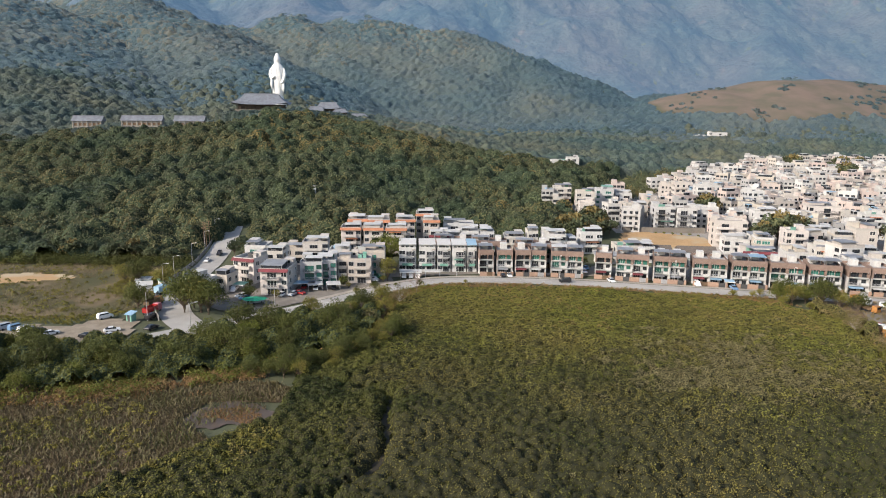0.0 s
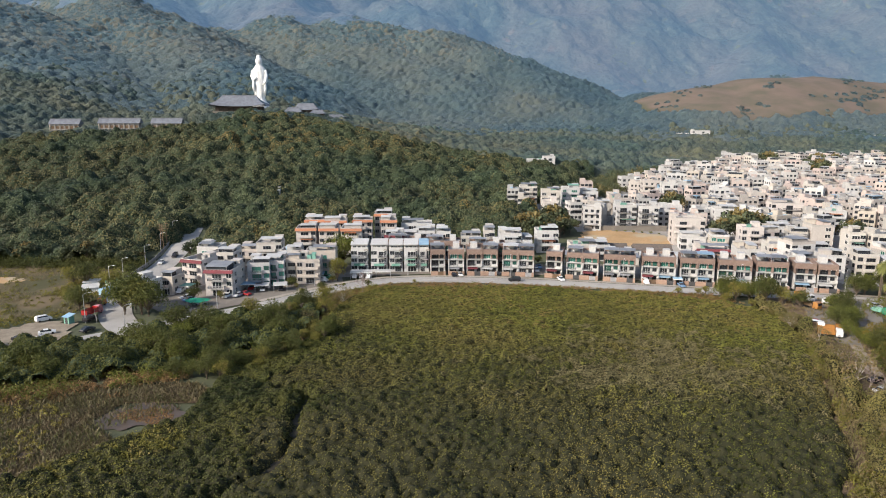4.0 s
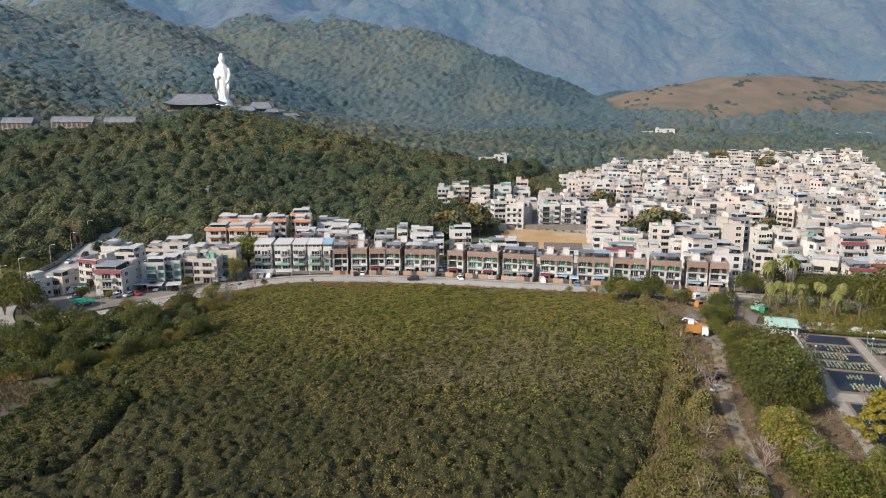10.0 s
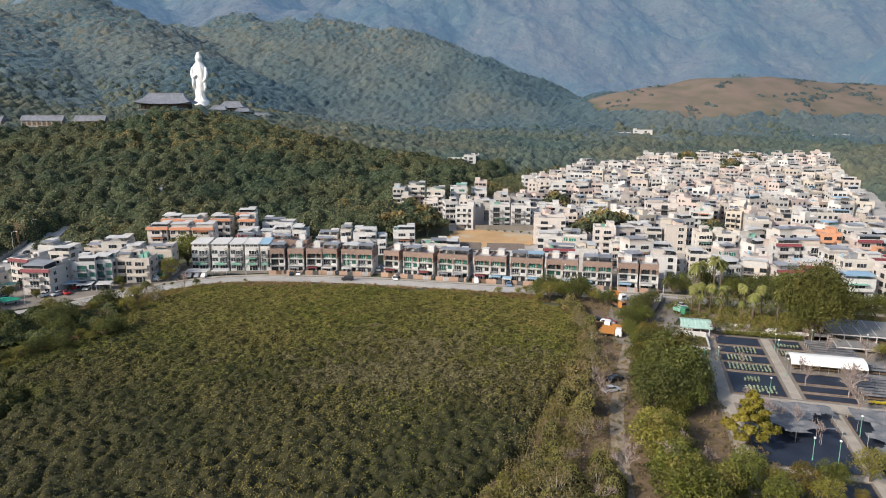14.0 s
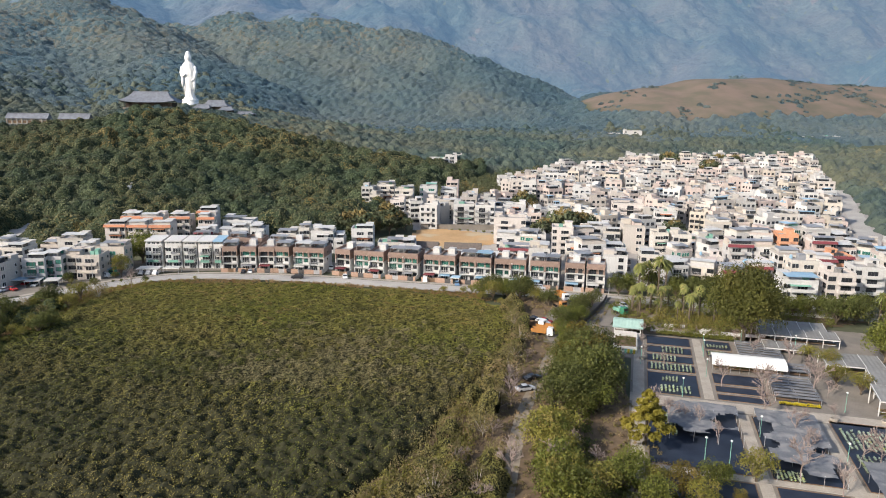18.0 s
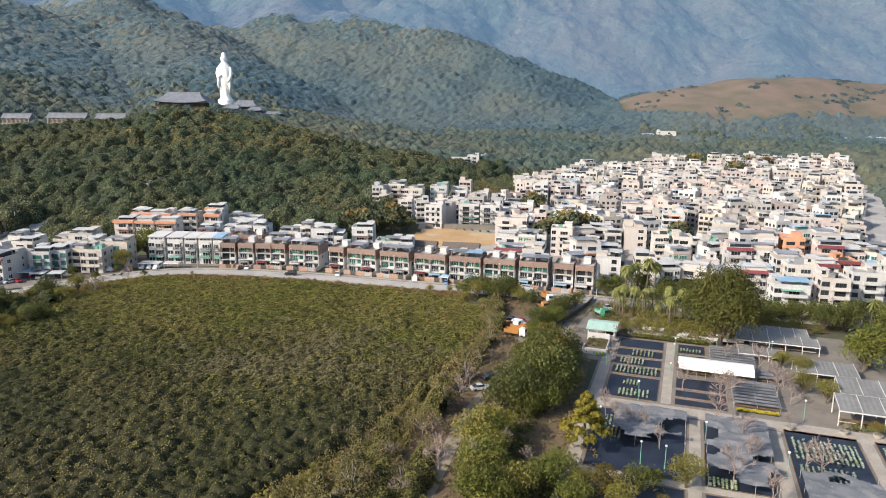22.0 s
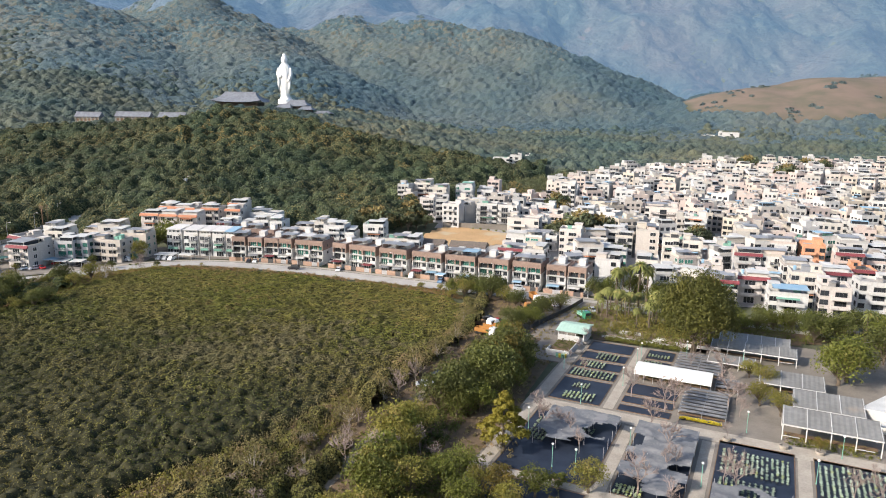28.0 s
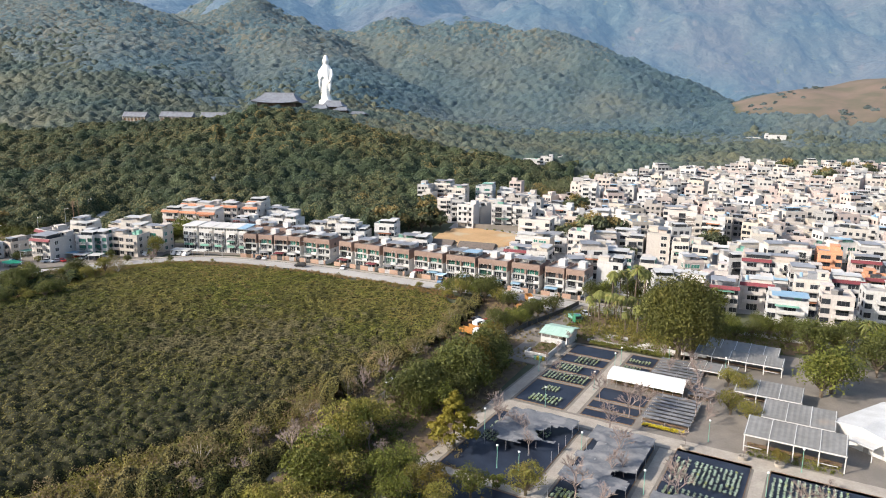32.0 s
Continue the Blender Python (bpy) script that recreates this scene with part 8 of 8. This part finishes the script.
for x, y, t, p, v in ((-128, 196, 155, "silver", True), (-124.3, 195.3, 150, "blue", True), (-120.5, 193.6, 148, "white", True), (-117.3, 193.2, 148, "black", False), (-112, 191, 140, "white", False), (-100.5, 188.5, 70, "black", False),
                      (-104, 207, 140, "white", True), (-96, 194.5, 120, "white", False), (-132, 192, 150, "white", False), (-136, 190, 150, "silver", False), (-131, 184, 60, "white", False), (-94, 189, 60, "silver", False),
                      (-89.6, 207, 165, "black", True), (-85.5, 197, 160, "black", False), (-99, 287, 5, "white", False), (-96.5, 296, 5, "black", True), (-69, 233, -50, "white", False), (-67, 230, -50, "blue", False), (-64.5, 228, -50, "silver", False),
                      (-62, 225.5, -50, "silver", False), (-74, 241, 0, "white", True), (-79, 228, 60, "black", True), (-55.6, 235, -10, "white", False), (-52, 236, -20, "silver", False), (-50, 237.5, 60, "red", False), (-50, 246, 0, "red", False),
                      (-45.5, 244, 10, "white", False), (-39, 244.5, 10, "black", False), (-26, 257, 70, "white", True), (-25, 261, 70, "green", True), (-29, 262, 0, "black", False), (-31, 260, 10, "blue", True), (-14.5, 263, 0, "silver", True), (-11.8, 263, 0, "silver", True), (-9.2, 263, 0, "white", True),
                      (57.5, 274, 5, "white", False), (59.5, 280, 5, "blue", False), (42, 267, 80, "black", False), (24, 266, 10, "black", False), (26.5, 266.5, 10, "white", False), (65, 259, 10, "white", False), (96, 254, 0, "white", True), (108.5, 252, 0, "black", True), (108, 249.5, 0, "blue", False),
                      (47, 257.5, -88, "black", True), (133, 201.5, 60, "white", True), (131, 206, 60, "black", False), (134, 204, 60, "red", False), (124, 158, 120, "black", False), (121.5, 151.5, 110, "silver", False), (138, 244, 80, "silver", True), (150, 226, 60, "white", True),
                      (163, 222, 20, "silver", False), (161, 217, 20, "blue", False), (160, 240, 75, "black", False)):
    car(x, y, t, p, v)
for x, y, t, v in ((150, 432, 40, False), (156, 436, 40, False), (162, 440, 40, True), (168, 446, 30, False), (174, 452, 30, False), (135, 436, 70, False), (140, 428, 70, True), (112, 420, 10, False), (116, 424, 10, False), (395, 520, 80, True), (380, 500, 80, False), (404, 545, 80, False)):
    car(x, y, t, "white" if v else "silver", v)
truck(133.5, 196, 65, "orange", "orange", 1.1, 6.5, "orange open-bed truck parked by the track")
truck(131.5, 192, 68, "white", "orange", 1.1, 6.5, "white cab truck with orange bed")
truck(130, 199, 66, "white", "timber", 1.0, 6.5, "white truck with rusty open bed")
truck(144, 231, 20, "white", "orange", 1.5, 6.8, "white truck with yellow-brown tipper body")
truck(141.5, 221, 25, "orange", "timber", .9, 5.5, "small orange flatbed truck")
truck(160, 214, 30, "green", "sheet_green", 1.0, 5.0, "small green pickup truck at the lane")
truck(-98, 237, 165, "white", "sheet_blue", 2.2, 6.5, "white lorry with a bright blue box roof")
truck(-95, 222, 165, "orange", "timber", 1.3, 7.5, "rusty tipper truck on the roadside")
truck(-92, 213.5, 165, "pink", "red", 1.4, 7.0, "red and pink lorry on the roadside")


# ---- small structures ----
def carport(x, y, w, d, turn, sheet="sheet_white", z=2.4):
    e = thing("carport", pose(x, y, 0, 0, 0, turn), "open carport with a flat sheet roof on posts", "carport", "carports")
    part("roof", Geo().box(-w / 2, -d / 2, z, w / 2, d / 2, z + .12), M[sheet], e)
    part("fascia", Geo().box(-w / 2 - .05, -d / 2 - .06, z - .15, w / 2 + .05, -d / 2, z + .15), M["plastic_white"], e)
    post = Geo().box(-.06, -.06, 0, .06, .06, z).mesh("post", M["metal_rail"])
    for px in (-w / 2 + .2, w / 2 - .2):
        for py in (-d / 2 + .2, d / 2 - .2):
            part("post", post, None, e, at=pose(px, py, 0))


for a in ((-50, 245.5, 8, 5, 10, "sheet_blue"), (-45.6, 243.8, 5.2, 5, 12), (-39.2, 244.6, 5.0, 5, 12, "sheet_white"), (-29.5, 261, 7, 5, 4, "sheet_blue"), (-12, 264, 8.5, 5, 2, "sheet_white"), (-3.5, 265, 6, 4, 2, "sheet_white"), (-74, 243, 8, 5, -10, "sheet_green"),
          (-79, 240, 5, 5, -10, "sheet_green"), (107.5, 252.5, 3.4, 4, -12, "sheet_blue"), (130, 246, 3.4, 4, -12, "sheet_white")):
    carport(*a)


def net_cover(x, y, r):
    e = thing("green_net", pose(x, y, 0), "bright green tarpaulin stretched over parked cars", "tarpaulin")
    g = Geo()
    n = 16
    g.v.append((0, 0, 2.6))
    for q, z in ((.5, 2.3), (1.0, 1.9)):
        for k in range(n):
            a = 2 * math.pi * k / n
            g.v.append((math.cos(a) * r * q * (1 + .1 * math.sin(3 * a)), math.sin(a) * r * q * .7, z - .15 * (k % 2)))
    for k in range(n):
        u = (k + 1) % n
        g.f += [(0, 1 + k, 1 + u), (1 + k, 1 + n + k, 1 + n + u, 1 + u)]
    part("sheet", g, mat("green_tarp", (0.02, 0.26, 0.15), (0.03, 0.32, 0.2), 0.6), e)
    for k in (0, 5, 10):
        part("pole", Geo().lathe([(0, .05), (2, .05)], 6), M["metal_rail"], e, at=pose(math.cos(k * .4) * r * .8, math.sin(k * .4) * r * .55, 0))


net_cover(-62.4, 224.5, 4.2)


def hut(x, y, w, d, h, turn, wall, roof, label):
    e = thing("hut", pose(x, y, float(land(x, y)), 0, 0, turn), label, "hut", "huts and sheds")
    part("wall", hull(w, d, [(0, 0), (h, 0)]), M[wall], e)
    part("roof", Geo().add([(-w / 2 - .4, -d / 2 - .4, h), (w / 2 + .4, -d / 2 - .4, h), (w / 2 + .4, d / 2 + .4, h + .6), (-w / 2 - .4, d / 2 + .4, h + .6), (-w / 2 - .4, -d / 2 - .4, h + .1), (w / 2 + .4, -d / 2 - .4, h + .1), (w / 2 + .4, d / 2 + .4, h + .7), (-w / 2 - .4, d / 2 + .4, h + .7)],
                           [(3, 2, 1, 0), (4, 5, 6, 7), (0, 1, 5, 4), (1, 2, 6, 5), (2, 3, 7, 6), (3, 0, 4, 7)]), M[roof], e)
    part("door", Geo().box(-.45, -d / 2 - .05, 0, .45, -d / 2, 2.0), M["dark_metal"], e)


hut(-95, 205, 2, 2, 2.2, -20, "sheet_green", "sheet_blue", "small teal metal hut by the road")
hut(-106, 241, 5, 4, 2.2, 20, "plastic_white", "sheet_white", "white-roofed hut in the allotment")
hut(-101, 247, 4, 3, 2.2, 40, "plastic_white", "sheet_green", "green-roofed hut in the allotment")
hut(-110, 250, 5, 3, 1.8, 10, "sheet_blue", "sheet_white", "blue hut in the allotment")
for x, y, w in ((92, 303, 18), (112, 301, 16)):
    e = thing("tiled_house", pose(x, y, float(land(x, y)), 0, 0, -6), "old single-storey house with a dark tiled roof", "house", "old tiled houses")
    part("wall", hull(w, 8, [(-.5, 0), (3.2, 0)]), M["white_paint"], e)
    part("roof", Geo().add([(-w / 2 - .3, -4.6, 3.1), (w / 2 + .3, -4.6, 3.1), (w / 2 + .3, 0, 5.2), (-w / 2 - .3, 0, 5.2), (w / 2 + .3, 4.6, 3.1), (-w / 2 - .3, 4.6, 3.1)], [(0, 1, 2, 3), (3, 2, 4, 5), (0, 3, 5), (1, 4, 2), (0, 5, 4, 1)]), mat("old_tile", (0.16, 0.13, 0.11), (0.11, 0.095, 0.085), 0.9, scale=1.0, fine=3), e)
    for k in range(4):
        part("window", window_mesh(1.0, 1.2, M["dark_metal"], M["glass_dark"], 1), None, e, at=pose(-w * .36 + w * .24 * k, -4.02, 1.0))
hut(112, 289, 16, 7, 3.4, -6, "white_paint", "sheet_white", "long low shed with a white sheet roof")
hut(128, 283, 10, 6, 4.4, -8, "white_paint", "sheet_white", "low shed with a white sheet roof")
hut(98, 287, 8, 6, 3.4, -6, "cream_paint", "sheet_grey", "low shed with a grey sheet roof")
hut(70, 291, 9, 6, 3.6, -4, "cream_paint", "sheet_grey", "low tiled outbuilding behind the townhouses")


def street_lamp(x, y, turn=0, h=9.0):
    e = thing("street_lamp", pose(x, y, float(land(x, y)), 0, 0, turn), "tall grey street lamp with a short arm", "street lamp", "street lamps")
    part("post", Geo().lathe([(0, .14), (1.2, .12), (h, .07)], 8), M["metal_rail"], e)
    part("arm", Geo().tube([(0, 0, h), (.5, 0, h + .35), (1.8, 0, h + .5)], [.06, .05, .05], 6), M["metal_rail"], e)
    part("lantern", Geo().box(1.6, -.16, h + .42, 2.4, .16, h + .58), M["plastic_white"], e)


for x, y, t in ((-100, 243, 0), (-101, 256, 0), (-103, 281, 0), (-104, 300, 0), (-105, 318, 0), (-90, 205, 30), (-72, 192, 40), (-55, 222, 130), (-28, 251, 120), (6, 266.5, -90), (46, 264, -92), (88, 256, -100), (128, 246, -100), (162, 238, -100)):
    street_lamp(x, y, t)
for k, (x, y) in enumerate(((-106, 308), (-107.5, 309.5), (-105.5, 311))):
    e = thing("utility_pole", pose(x, y, float(land(x, y)) - .2), "wooden utility pole with cross-arms", "utility pole", "utility poles")
    part("post", Geo().lathe([(0, .2), (11, .13)], 8), M["timber"], e)
    for z in (8.2, 9.3, 10.4):
        part("crossarm", Geo().box(-1.2, -.08, z, 1.2, .08, z + .16), M["timber"], e)
e = thing("roadside_fence", pose(0, 0, 0), "grey metal fence along the side road", "fence")
for p, q in zip(SIDE_ROAD[4:-2], SIDE_ROAD[5:-1]):
    d = (q - p).to_2d()
    n = Vector((-d.y, d.x)).normalized() * 5.8
    m = pose(p.x + n.x, p.y + n.y, float(land(p.x, p.y)), 0, 0, math.degrees(math.atan2(d.y, d.x)))
    part("panel", Geo().box(0, -.03, .2, d.length * .98, .03, 1.9), M["grey_paint_far"], e, at=m)
    part("post", Geo().box(-.05, -.05, 0, .05, .05, 2.0), M["metal_rail"], e, at=m)
e = thing("lane_fence", pose(0, 0, 0), "dark mesh fence and gate along the nursery lane", "fence")
for p, q in zip(LANE[:-1], LANE[1:]):
    d = (q - p).to_2d()
    n = Vector((d.y, -d.x)).normalized() * 4.0
    m = pose(p.x + n.x, p.y + n.y, 0, 0, 0, math.degrees(math.atan2(d.y, d.x)))
    part("panel", Geo().box(0, -.03, .1, d.length * .97, .03, 1.5), M["dark_metal"], e, at=m)
part("gate", rail_mesh(6.5, .1, 1.6), M["dark_metal"], e, at=pose(152.5, 195.5, 0, 0, 0, -16))

# road markings
line_white = mat("line_white", (0.62, 0.62, 0.60), (0.45, 0.45, 0.44), 0.8)
e = thing("road_marking", pose(0, 0, 0), "worn white centre dashes on the asphalt road", "road marking", kind="structure")
for i in range(6, len(ROAD) - 3, 2):
    part("dash", ribbon(ROAD[i:i + 2], .07, -.07, .075), line_white, e)
# retaining wall along the building plot
e = thing("plot_wall", pose(0, 0, 0), "low concrete retaining wall round the earth plot", "wall")
part("wall", Geo().box(92, 349.5, 0, 134, 350, 6.0), M["concrete"], e)
